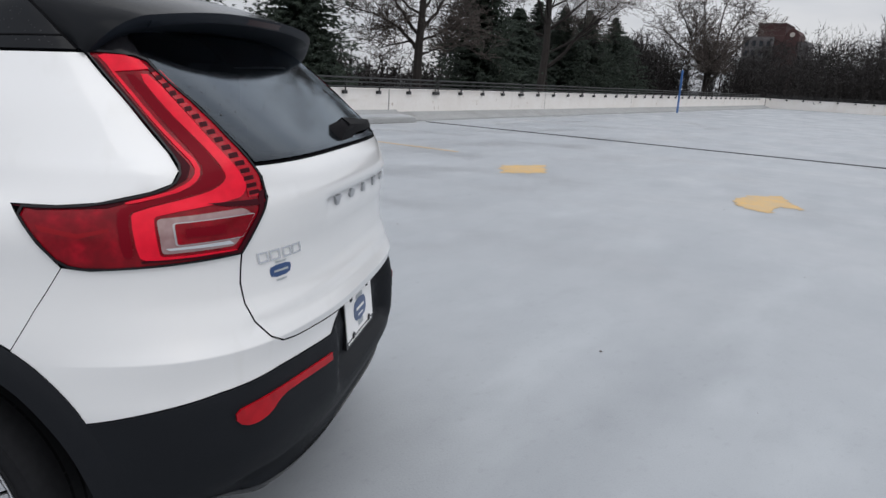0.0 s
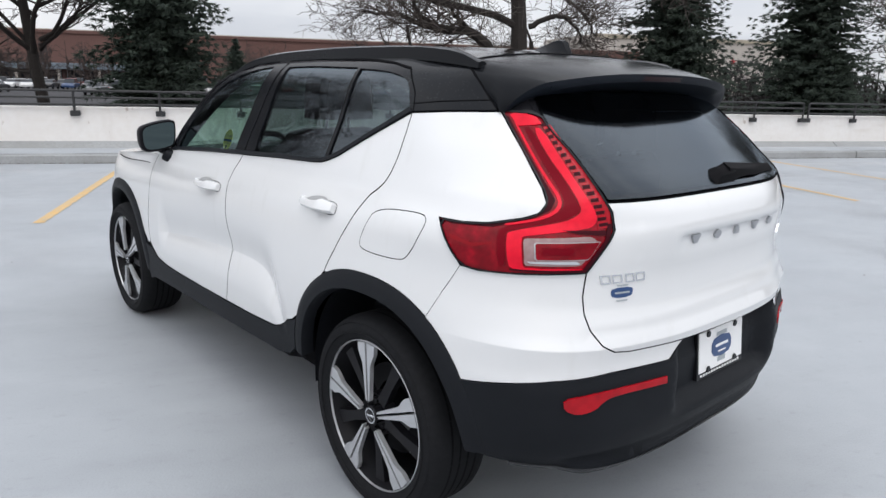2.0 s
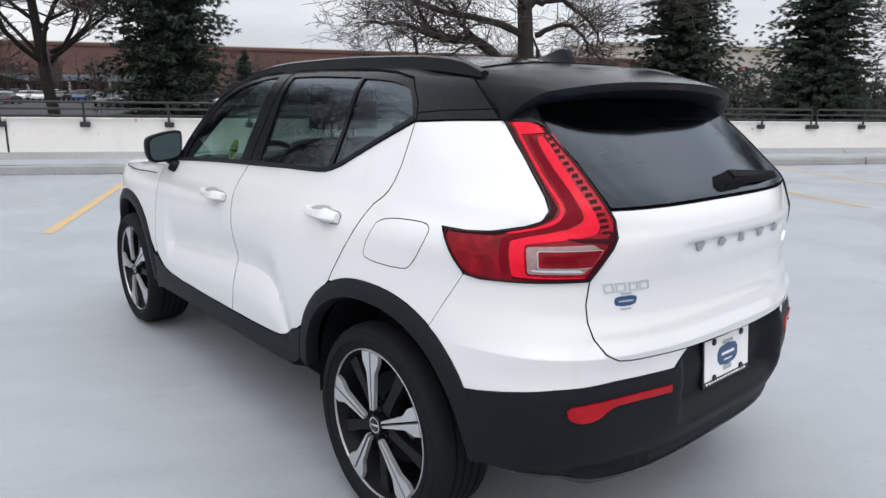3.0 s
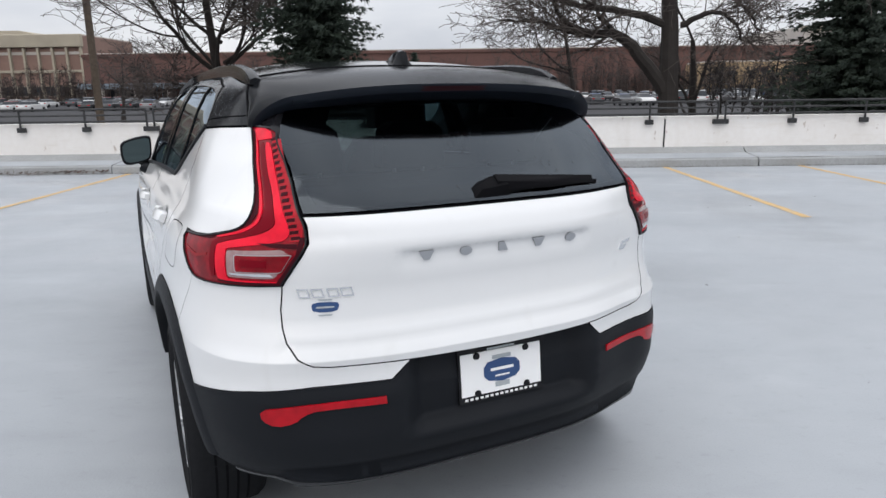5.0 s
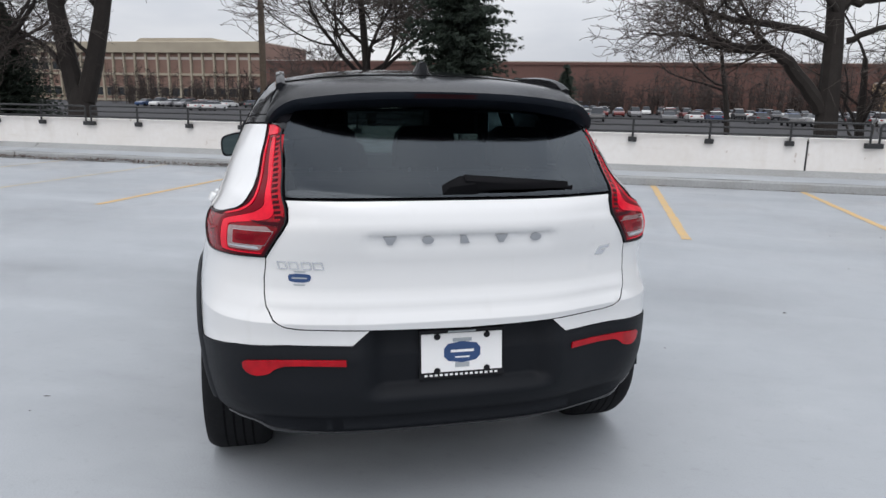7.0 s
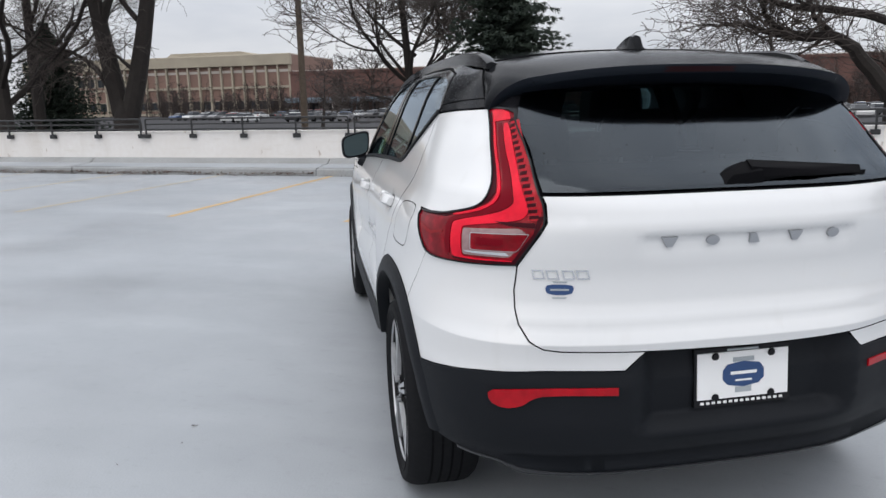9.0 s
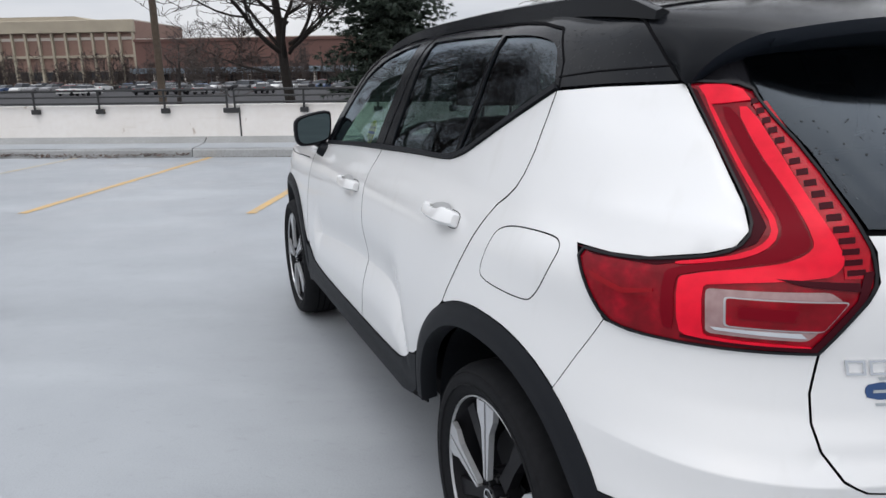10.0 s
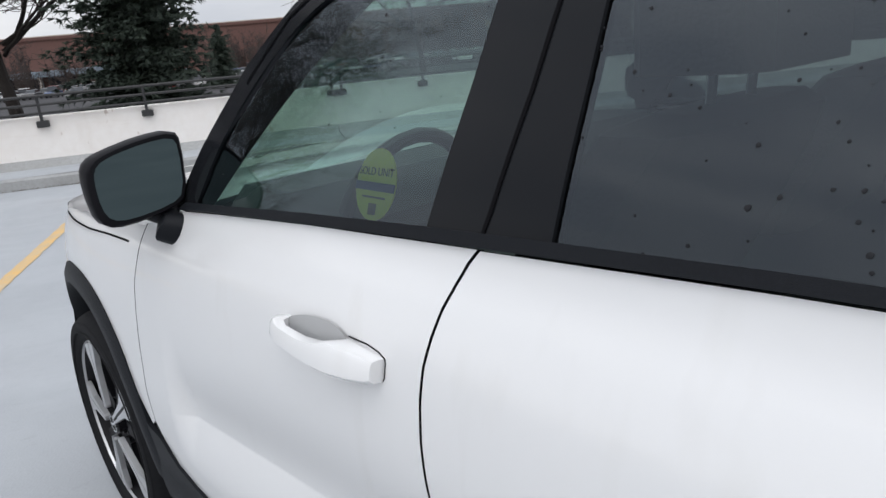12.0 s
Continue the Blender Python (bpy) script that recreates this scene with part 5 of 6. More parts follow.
# door handles
def handle(door, y, z, sgn):
    """A long wedge lying over a pressed bowl, with a fixed cap outlined by a thin gap at its rear end."""
    s_here = y if sgn < 0 else -2.9 - y
    n = normal_at(s_here, z, plain_wrap)
    def at(dy, dz, out):
        p = plain_wrap(y + dy if sgn < 0 else -2.9 - (y + dy), z + dz)
        return Vector(p) + Vector(n) * out
    g = Geo()
    # stations along the grip: length, lower and upper edge, inner and outer reach
    shape = [(0.143, -0.006, 0.007, -0.002, 0.004), (0.138, -0.011, 0.012, -0.002, 0.018), (0.122, -0.015, 0.015, -0.002, 0.028), (0.112, -0.017, 0.016, -0.002, 0.032), (0.107, -0.018, 0.012, 0.014, 0.033), (0.09, -0.020, 0.009, 0.020, 0.037), (0.03, -0.022, 0.008, 0.022, 0.041), (-0.010, -0.023, 0.012, 0.021, 0.042), (-0.048, -0.022, 0.021, -0.002, 0.041), (-0.085, -0.020, 0.019, -0.002, 0.034), (-0.112, -0.017, 0.016, -0.002, 0.026), (-0.119, -0.015, 0.014, -0.002, 0.022)]
    rows = [[at(dy, zb, lo), at(dy, zb, hi - 0.007), at(dy, zb + 0.005, hi), at(dy, zt - 0.008, hi), at(dy, zt - 0.002, hi - 0.003), at(dy, zt, hi - 0.010), at(dy, zt, lo)] for dy, zb, zt, lo, hi in shape]
    k = 7
    g.add([p for r in rows for p in r], [(i * k + j, i * k + (j + 1) % k, (i + 1) * k + (j + 1) % k, (i + 1) * k + j) for i in range(len(rows) - 1) for j in range(k)] + [tuple(range(k)), tuple(range((len(rows) - 1) * k, len(rows) * k))[::-1]])
    h = g.put("door_handle", WHITE, door, "white pull handle")
    # the bowl's shade is put into its colour, greyer than the door
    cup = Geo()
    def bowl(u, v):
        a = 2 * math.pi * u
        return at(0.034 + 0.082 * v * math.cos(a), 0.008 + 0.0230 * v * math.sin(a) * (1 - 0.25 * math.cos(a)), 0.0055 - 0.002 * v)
    cup.grid(bowl, 24, 3).put("handle_recess", RECESS, door, "recess behind the handle, its shade put into the grey colour")
    rim = [(-0.040, 0.0255), (-0.082, 0.0255), (-0.106, 0.0215), (-0.119, 0.0160), (-0.1215, 0.012), (-0.1215, -0.012), (-0.118, -0.0165), (-0.106, -0.0215), (-0.080, -0.0250), (-0.050, -0.0250)]
    Geo().tube([at(dy, dz * 0.88, 0.0) for dy, dz in rim], 0.0011, 6).put("handle_gap", LINER, door)


handle(front_doors[0], 1.335, 1.001, -1)
handle(rear_doors[0], 0.337, 1.045, -1)
handle(front_doors[1], 1.335, 1.001, 1)
handle(rear_doors[1], 0.337, 1.045, 1)

# door mirrors
for sgn in (-1, 1):
    mir = new("door_mirror")
    mir.parent = car
    mir["label"] = "black door mirror"
    outline = [(0.832, 1.250), (0.842, 1.272), (0.90, 1.266), (0.965, 1.248), (0.996, 1.232), (1.008, 1.205), (1.006, 1.135), (0.992, 1.104), (0.955, 1.099), (0.87, 1.118), (0.838, 1.142)]
    outline = rounded(outline, 1)
    back, front = 1.93, 2.09
    cx, cz = 0.915, 1.19
    g = Geo()
    rings = []
    for yy, k in ((back, 0.94), (back + 0.006, 0.99), (back + 0.04, 1.0), (back + 0.085, 0.90), (back + 0.12, 0.68), (back + 0.14, 0.32)):
        rings.append([(sgn * (cx + (x - cx) * k), yy + (x - cx) * 0.25, cz + (z - cz) * k) for x, z in outline])
    k = len(outline)
    g.add([p for r in rings for p in r], [(i * k + j, i * k + (j + 1) % k, (i + 1) * k + (j + 1) % k, (i + 1) * k + j) for i in range(len(rings) - 1) for j in range(k)] + [tuple(range((len(rings) - 1) * k, len(rings) * k)), tuple(range(k))[::-1]])
    g.put("housing", MIRRORCASE, mir)
    Geo().prism([(sgn * (cx + (x - cx) * 0.86), back - 0.002 + (x - cx) * 0.25, cz + (z - cz) * 0.84) for x, z in outline], (0, -0.002, 0)).put("mirror_glass", MIRROR, mir, "dull silvered mirror glass", smooth=False)
    foot = Vector(plain_wrap(1.93 if sgn < 0 else -4.83, 1.078))
    stalk = [foot + Vector((-sgn * 0.02, 0.0, -0.006)), foot + Vector((sgn * 0.010, 0.004, 0.004)), Vector((sgn * 0.868, 1.962, 1.100)), Vector((sgn * 0.895, 1.985, 1.122)), Vector((sgn * 0.915, 1.995, 1.150))]
    Geo().tube(stalk, [0.040, 0.034, 0.026, 0.028, 0.034], 14).put("mount", PLASTIC, mir)

# roof rails and aerial fin
for sgn in (-1, 1):
    ys = np.linspace(-0.165, 1.47, 24)
    pts = []
    for i, y in enumerate(ys):
        e = min(1.0, min(y + 0.165, 1.47 - y) / 0.16)
        pts.append((sgn * (abs(roof_point(1, y)[0]) - 0.004), y, roof_rim(y) - 0.012 + 0.040 * math.sin((0.12 + 0.88 * e) * math.pi / 2) ** 0.6))
    rail = Geo()
    rows = []
    for x, y, z in pts:
        foot = roof_rim(y) - 0.012
        rows.append([(x - 0.020, y, min(z - 0.009, foot)), (x - 0.017, y, z + 0.003), (x, y, z + 0.009), (x + 0.017, y, z + 0.003), (x + 0.020, y, min(z - 0.009, foot))])
    rail.add([p for r in rows for p in r], [(i * 5 + j, i * 5 + j + 1, (i + 1) * 5 + j + 1, (i + 1) * 5 + j) for i in range(len(rows) - 1) for j in range(4)] + [((i + 1) * 5, (i + 1) * 5 + 4, i * 5 + 4, i * 5) for i in range(len(rows) - 1)] + [(0, 1, 2, 3, 4), tuple((len(rows) - 1) * 5 + j for j in (4, 3, 2, 1, 0))])
    rail.put("roof_rail", ROOF, car, "gloss black roof rail")
fin = Geo()
fr = []
for y, hw, h in ((0.16, 0.006, 0.004), (0.12, 0.022, 0.014), (0.08, 0.031, 0.030), (0.04, 0.034, 0.047), (0.01, 0.033, 0.056), (-0.01, 0.030, 0.054), (-0.035, 0.024, 0.004)):
    zb = roof_mid(y) - 0.004
    fr.append([(-hw * 1.3, y, zb), (-hw * 0.85, y, zb + h * 0.30), (-hw * 0.52, y, zb + h * 0.90), (0, y, zb + h), (hw * 0.52, y, zb + h * 0.90), (hw * 0.85, y, zb + h * 0.30), (hw * 1.3, y, zb)])
fin.add([p for r in fr for p in r], [(i * 7 + j, i * 7 + j + 1, (i + 1) * 7 + j + 1, (i + 1) * 7 + j) for i in range(6) for j in range(6)] + [tuple(6 * 7 + j for j in range(7))])
fin.put("aerial_fin", ROOF, roof, "gloss black shark-fin aerial")

# rear wiper
wip = new("rear_wiper")
wip.parent = car
wip["label"] = "black rear wiper lying on the glass"
def on_glass(x, z, out):
    s = -1.45 - 0.0
    lo, hi = -2.3, -0.6
    for _ in range(40):
        mid = (lo + hi) / 2
        if plain_wrap(mid, z)[0] > x:
            lo = mid
        else:
            hi = mid
    p = plain_wrap(lo, z)
    return Vector(p) + Vector(normal_at(lo, z, plain_wrap)) * out
def glass_hull(rows):
    return Geo().hull([on_glass(x, z, o) for x, z, o in rows])


glass_hull(((-0.070, 1.188, 0.004), (-0.066, 1.214, 0.004), (-0.035, 1.228, 0.004), (0.03, 1.230, 0.004), (0.055, 1.190, 0.004), (-0.045, 1.198, 0.024), (-0.035, 1.210, 0.030), (-0.01, 1.220, 0.036), (0.028, 1.222, 0.036), (0.045, 1.20, 0.034))).put("wiper_base", WIPER, wip)
glass_hull(((0.01, 1.196, 0.014), (0.01, 1.226, 0.022), (0.01, 1.206, 0.040), (0.01, 1.223, 0.040), (0.22, 1.195, 0.012), (0.22, 1.214, 0.017), (0.22, 1.200, 0.027), (0.22, 1.211, 0.027), (0.40, 1.197, 0.012), (0.40, 1.212, 0.014), (0.40, 1.210, 0.022))).put("wiper_arm", WIPER, wip)
glass_hull(((0.03, 1.193, 0.006), (0.03, 1.203, 0.006), (0.03, 1.198, 0.018), (0.42, 1.194, 0.006), (0.42, 1.205, 0.006), (0.42, 1.20, 0.016))).put("wiper_blade", WIPER, wip)

# lettering and badges on the tailgate, as plain shapes
for i in range(5):
    x = -0.257 + 0.514 * i / 4
    s = -1.45 - x * 1.0
    lo, hi = -2.4, -0.5
    for _ in range(40):
        mid = (lo + hi) / 2
        if plain_wrap(mid, 1.046)[0] > x:
            lo = mid
        else:
            hi = mid
    s = lo
    w, h = 0.023, 0.0135
    if i in (0, 3):
        poly = [(s - w, 1.046 + h), (s + w, 1.046 + h), (s + w * 0.35, 1.046 - h), (s - w * 0.35, 1.046 - h)]
    elif i == 2:
        poly = [(s + w * 0.7, 1.046 + h), (s - w * 0.1, 1.046 + h), (s - w * 0.7, 1.046 - h), (s + w * 0.7, 1.046 - h)]
    else:
        poly = [(s + w * 0.85 * math.cos(a), 1.046 + h * math.sin(a)) for a in np.linspace(0, 2 * math.pi, 20, endpoint=False)]
    panel("chrome_mark", poly, SATIN, tailgate, off=0.001, depth=0.008, cell=0.02, gap=0.0)
# model mark: four slim chrome bars
for k, (a, b) in enumerate(((-0.838, -0.868), (-0.874, -0.905), (-0.915, -0.945), (-0.950, -0.982))):
    outer = [(a + 0.003, 0.975), (b + 0.003, 0.975), (b - 0.003, 0.948), (a - 0.003, 0.948)]
    panel("chrome_bar", outer, CHROME, tailgate, off=0.003, depth=0.004, cell=0.02, gap=0.0, holes=[shrunk(outer, 0.0042)])
sticker = rounded([(-0.878, 0.934), (-0.939, 0.934), (-0.946, 0.922), (-0.938, 0.905), (-0.879, 0.905), (-0.871, 0.922)], 1)
st = panel("dealer_sticker", sticker, BLUEPRINT, tailgate, off=0.0015, depth=0.001, cell=0.02, gap=0.0, label="small blue sticker with a pale bar")
panel("pale_bar", [(-0.885, 0.922), (-0.932, 0.922), (-0.932, 0.917), (-0.885, 0.917)], GREYPRINT, st, off=0.003, depth=0.0008, cell=0.02, gap=0.0)
panel("grey_bar", [(-0.89, 0.943), (-0.928, 0.943), (-0.925, 0.9385), (-0.893, 0.9385)], GREYPRINT, st, off=0.002, depth=0.0008, cell=0.02, gap=0.0)
panel("grey_bar", [(-0.89, 0.899), (-0.928, 0.899), (-0.925, 0.8945), (-0.893, 0.8945)], GREYPRINT, st, off=0.002, depth=0.0008, cell=0.02, gap=0.0)
emblem = [(-1.955, 0.955), (-1.972, 0.986), (-2.022, 0.990), (-2.014, 0.978), (-1.985, 0.976), (-1.980, 0.970), (-2.004, 0.970), (-2.0, 0.962), (-1.992, 0.955)]
panel("chrome_emblem", emblem, CHROME, tailgate, off=0.003, depth=0.004, cell=0.02, gap=0.0, label="chrome flag-shaped emblem")

# licence plate card in its dark frame
plate = new("plate_card")
plate.parent = car
plate["label"] = "white dealer plate card in a black frame"
PY, PZ = -0.765, 0.640
def plate_pt(x, z, out):
    return (x, PY - out + 0.10 * (z - PZ), PZ + (z - PZ))
def slab(name, x0, z0, x1, z1, out, mat, par, t=0.003, lab=""):
    g = Geo().hull([plate_pt(x, z, o) for x in (x0, x1) for z in (z0, z1) for o in (out, out - t)])
    return g.put(name, mat, par, lab, smooth=False)
slab("plate_frame", -0.154, 0.550, 0.154, 0.722, 0.004, GLOSSBLACK, plate, 0.03)
slab("card", -0.146, 0.573, 0.146, 0.709, 0.007, WHITEPRINT, plate)
for x, z in ((-0.09, 0.699), (0.09, 0.699), (-0.09, 0.578), (0.09, 0.578)):
    g = Geo().lathe([(0.0, -0.004), (0.010, -0.004), (0.012, 0.0)], 14)
    o = g.put("screw_cap", GLOSSBLACK, plate)
    o.matrix_local = Matrix.Translation(plate_pt(x, z, 0.008)) @ pose(0, 0, 0, 0, 0, 90)
logo = [(-0.066, 0.655), (-0.052, 0.672), (0.0, 0.680), (0.052, 0.672), (0.066, 0.655), (0.066, 0.628), (0.05, 0.612), (0.0, 0.604), (-0.05, 0.612), (-0.066, 0.628)]
Geo().prism([plate_pt(x, z, 0.0075) for x, z in logo], (0, -0.0012, 0)).put("blue_shield", BLUEPRINT, plate, smooth=False)
slab("grey_tab", -0.034, 0.679, 0.034, 0.692, 0.0085, GREYPRINT, plate, 0.001)
slab("grey_tab", -0.026, 0.588, 0.026, 0.605, 0.0085, GREYPRINT, plate, 0.001)
slab("pale_bar", -0.042, 0.642, 0.042, 0.651, 0.0100, WHITEPRINT, plate, 0.001)
slab("pale_bar", -0.026, 0.622, 0.026, 0.627, 0.0100, WHITEPRINT, plate, 0.001)
for i in range(15):
    slab("pale_bar", -0.135 + i * 0.0182, 0.5580, -0.1245 + i * 0.0182, 0.5650, 0.0056, WHITEPRINT, plate, 0.002)
slab("pale_bar", -0.050, 0.711, 0.050, 0.717, 0.0050, GREYPRINT, plate, 0.001)

# lime oval hang card behind the driver's window
oval = [(1.3180 + 0.044 * math.cos(a), 1.211 + 0.047 * math.sin(a)) for a in np.linspace(0, 2 * math.pi, 28, endpoint=False)]
card = panel("window_sticker", oval, LIME, car, off=-0.010, depth=0.001, cell=0.03, gap=0.0, label="lime oval paper sticker inside the side window")
panel("blue_band", [(1.3605, 1.214), (1.3605, 1.203), (1.2755, 1.203), (1.2755, 1.214)], BLUEPRINT, card, off=-0.0085, depth=0.001, cell=0.03, gap=0.0)
panel("grey_bar", [(1.3430, 1.196), (1.3430, 1.1935), (1.2930, 1.1935), (1.2930, 1.196)], SIGNDARK, card, off=-0.0085, depth=0.001, cell=0.03, gap=0.0)
txt = bpy.data.curves.new("sticker_words", "FONT")
txt.body, txt.size, txt.align_x, txt.extrude = "SOLD UNIT", 0.0150, "CENTER", 0.0002
words = new("sticker_words", txt)
words.data.materials.append(SIGNDARK)
words.parent = card
panel("code_patch", [(1.3260, 1.187), (1.3260, 1.172), (1.3100, 1.172), (1.3100, 1.187)], SIGNDARK, card, off=-0.0085, depth=0.001, cell=0.03, gap=0.0)
pc, nc = Vector(skin_at(1.3180, 1.223)), Vector(normal_at(1.3180, 1.223, skin_at))
up = (Vector((0, 0, 1)) - nc * nc.z).normalized()
right = up.cross(nc)
words.matrix_local = Matrix.Translation(pc - nc * 0.0080) @ Matrix((right, up, nc)).transposed().to_4x4()


# ---- trees and buildings round the deck ----
def bare_tree(name, place, height, seed, trunk_r, label, lean=(0, 0), first=0.35, weep=0.0, limbs=(), depth=5, spread=1.0, forks=1, twig_n=4, thin=0.008, arcs=()):
    """A leafless tree: tapered trunk and limbs, and a crown of fine twigs."""
    rng = random.Random(seed)
    t = thing(name, label, "tree", "bare trees", place)
    wood, fine = Geo(), Geo()

    def grow(p, d, length, r, level):
        n = 6 if level < 3 else (4 if level == 3 else 3)
        pts, radii = [Vector(p)], [r]
        d = Vector(d).normalized()
        for i in range(n):
            wob = (0.035 if level == 0 else 0.16 + 0.05 * level)
            d = (d + Vector((rng.gauss(0, wob), rng.gauss(0, wob), rng.gauss(0, wob * 0.6))) + Vector((0, 0, 0.10 if level < 3 else 0.03 - weep))).normalized()
            pts.append(pts[-1] + d * length / n)
            radii.append(max(thin, r * (1 - 0.55 * (i + 1) / n)))
        if level >= 3:
            fine.tube(pts, radii, 3, cap=False)
        else:
            wood.tube(pts, radii, 9 if level == 0 else 6, cap=False)
        if level >= depth:
            return
        kids = (6, 6, 7, 6, twig_n)[min(level, 4)] - (1 if depth < 5 else 0)
        for k in range(kids):
            f = rng.uniform(0.30 if level else first, 1.0) if k else 1.0
            i = min(int(f * n), n - 1)
            q = pts[i].lerp(pts[i + 1], f * n - i)
            side = Vector((rng.gauss(0, 1), rng.gauss(0, 1), rng.gauss(0, 0.45))).normalized()
            nd = (d * (0.75 if k else 1.2) + side * spread * (0.9 if k else 0.35)).normalized()
            if nd.z < -0.25 and weep == 0:
                nd.z = abs(nd.z) * 0.3
            grow(q, nd, length * rng.uniform(0.46, 0.70), radii[i] * rng.uniform(0.34, 0.56), level + 1)

    for k in range(forks):
        a = 2 * math.pi * k / max(1, forks) + 0.3
        d = Vector((lean[0] + (0.26 * math.cos(a) if forks > 1 else 0), lean[1] + (0.08 * math.sin(a) if forks > 1 else 0), 1))
        grow((0.22 * math.cos(a) if forks > 1 else 0, 0, 1.9 if forks > 1 else -0.15), d, height * 0.62, trunk_r, 0)
    for start, way, length, r in limbs:
        grow(start, way, length, r, 1)
    for pts, r0, r1 in arcs:
        # a long bent limb, smoothed, with shoots all along its outer part
        pts = [Vector(p) for p in pts]
        line = []
        for i in range(len(pts) - 1):
            p0, p1, p2, p3 = pts[max(i - 1, 0)], pts[i], pts[i + 1], pts[min(i + 2, len(pts) - 1)]
            for k in range(5):
                q = k / 5
                line.append(0.5 * (2 * p1 + (p2 - p0) * q + (2 * p0 - 5 * p1 + 4 * p2 - p3) * q * q + (3 * p1 - p0 - 3 * p2 + p3) * q ** 3) + Vector((rng.gauss(0, 0.025), rng.gauss(0, 0.03), rng.gauss(0, 0.025))))
        line.append(pts[-1])
        m = len(line)
        radii = [r0 + (r1 - r0) * (i / (m - 1)) ** 0.8 for i in range(m)]
        wood.tube(line, radii, 9, cap=False)
        for i in range(int(m * 0.28), m):
            way = (line[min(i + 1, m - 1)] - line[i - 1]).normalized()
            for _ in range(2 if i < m - 1 else 4):
                d = (way * rng.uniform(0.3, 1.0) + Vector((rng.gauss(0, 0.45), rng.gauss(0, 0.7), rng.gauss(0.35, 0.55)))).normalized()
                grow(line[i], d, rng.uniform(0.7, 1.9), max(thin * 1.6, radii[i] * rng.uniform(0.2, 0.4)), 3)
    if forks > 1:
        wood.tube([(0, 0, -0.2), (0, 0, 0.5), (0, 0, 1.6), (0, 0, 2.5)], [trunk_r * 1.8, trunk_r * 1.5, trunk_r * 1.35, trunk_r * 0.9], 14, cap=False)
    else:
        wood.tube([(0, 0, -0.2), (0, 0, 0.25), (0, 0, 0.8)], [trunk_r * 1.7, trunk_r * 1.3, trunk_r], 12, cap=False)
    wood.put("trunk", BARK, t)
    fine.put("crown", TWIG, t, smooth=False)
    return t


def spruce(place, height, radius, seed, label="dark green spruce behind the parapet"):
    rng = random.Random(seed)
    t = thing("spruce", label, "tree", "evergreen trees", place)
    Geo().tube([(0, 0, -0.15), (0, 0, height * 0.5), (0, 0, height)], [radius * 0.09, radius * 0.055, 0.015], 8).put("trunk", BARK, t)
    v, f = [], []
    z = 0.25
    while z < height:
        reach = 1.15 * radius * (1 - z / height) ** 0.72 * rng.uniform(0.82, 1.12)
        for k in range(20 if z < height * 0.8 else 11):
            a, ln = rng.uniform(0, 2 * math.pi), reach * rng.uniform(0.55, 1.12)
            sag = rng.uniform(0.05, 0.28)
            for j in range(1, 9):
                q = j / 8
                c = Vector((math.cos(a) * ln * q + rng.gauss(0, 0.05), math.sin(a) * ln * q + rng.gauss(0, 0.05), z + ln * (0.18 * q - sag * q * q) + rng.uniform(-0.05, 0.05)))
                for _ in range(15):
                    d = Vector((math.cos(a) * 0.8 + rng.gauss(0, 0.55), math.sin(a) * 0.8 + rng.gauss(0, 0.55), rng.uniform(-0.75, 0.25))).normalized()
                    s = d.orthogonal().normalized() * rng.uniform(0.014, 0.027) * (4.6 if q < 0.45 else 2.6 if q < 0.75 else 1.15)
                    e = rng.uniform(0.09, 0.22)
                    i = len(v)
                    v += [c - s, c + s, c + d * e]
                    f.append((i, i + 1, i + 2))
        z += 0.15 + 0.06 * (z / height)
    link_mesh("crown", v, f, NEEDLE, t)
    return t


BIG_ARCS = ((((-0.25, 0, 2.1), (-1.2, -0.1, 3.25), (-1.8, -0.15, 3.72), (-2.6, -0.2, 3.72), (-3.4, -0.2, 3.85), (-4.1, -0.3, 4.1), (-5.2, -0.3, 4.15)), 0.23, 0.03),
            (((-2.5, -0.2, 3.72), (-3.4, 0.0, 4.15), (-3.7, 0.1, 4.8), (-3.9, 0.2, 5.8)), 0.10, 0.03),
            (((-1.5, -0.1, 3.5), (-2.2, 0.4, 4.3), (-2.9, 0.6, 5.6)), 0.10, 0.03),
            (((0.2, 0, 4.0), (0.95, -0.3, 4.3), (1.5, -0.4, 4.05), (1.85, -0.4, 3.5)), 0.10, 0.03),
            (((0.2, 0, 5.0), (1.1, 0.1, 5.05), (1.95, 0.2, 4.6), (2.7, 0.3, 3.8)), 0.11, 0.03),
            (((0.1, 0, 5.6), (1.3, -0.4, 6.4), (2.8, -0.6, 6.3), (3.8, -0.7, 5.6)), 0.12, 0.03),
            (((-0.1, 0, 4.6), (-1.0, -0.5, 5.4), (-2.4, -0.8, 5.7), (-3.4, -0.9, 5.4)), 0.11, 0.03))
bare_tree("bare_tree", (7.1, 18.7, GROUND_Z), 13.0, 11, 0.35, "large bare grey-brown tree with a long sideways limb", first=0.48, weep=0.03, depth=5, twig_n=3, thin=0.009, arcs=BIG_ARCS)
bare_tree("bare_tree", (-7.8, 22.5, GROUND_Z), 11.5, 5, 0.21, "bare dark tree with spreading low branches", first=0.30, depth=5, limbs=(((0, 0, 2.2), (-0.9, 0, -0.05), 2.6, 0.06), ((0, 0, 3.2), (0.9, 0, 0.4), 3.0, 0.07), ((0, 0, 3.0), (0.8, 0.3, 0.6), 3.4, 0.08), ((0, 0, 3.9), (-0.8, 0.2, 0.5), 3.3, 0.08), ((0, 0, 2.9), (0.6, -0.4, 0.3), 2.8, 0.06)), twig_n=2, thin=0.011)
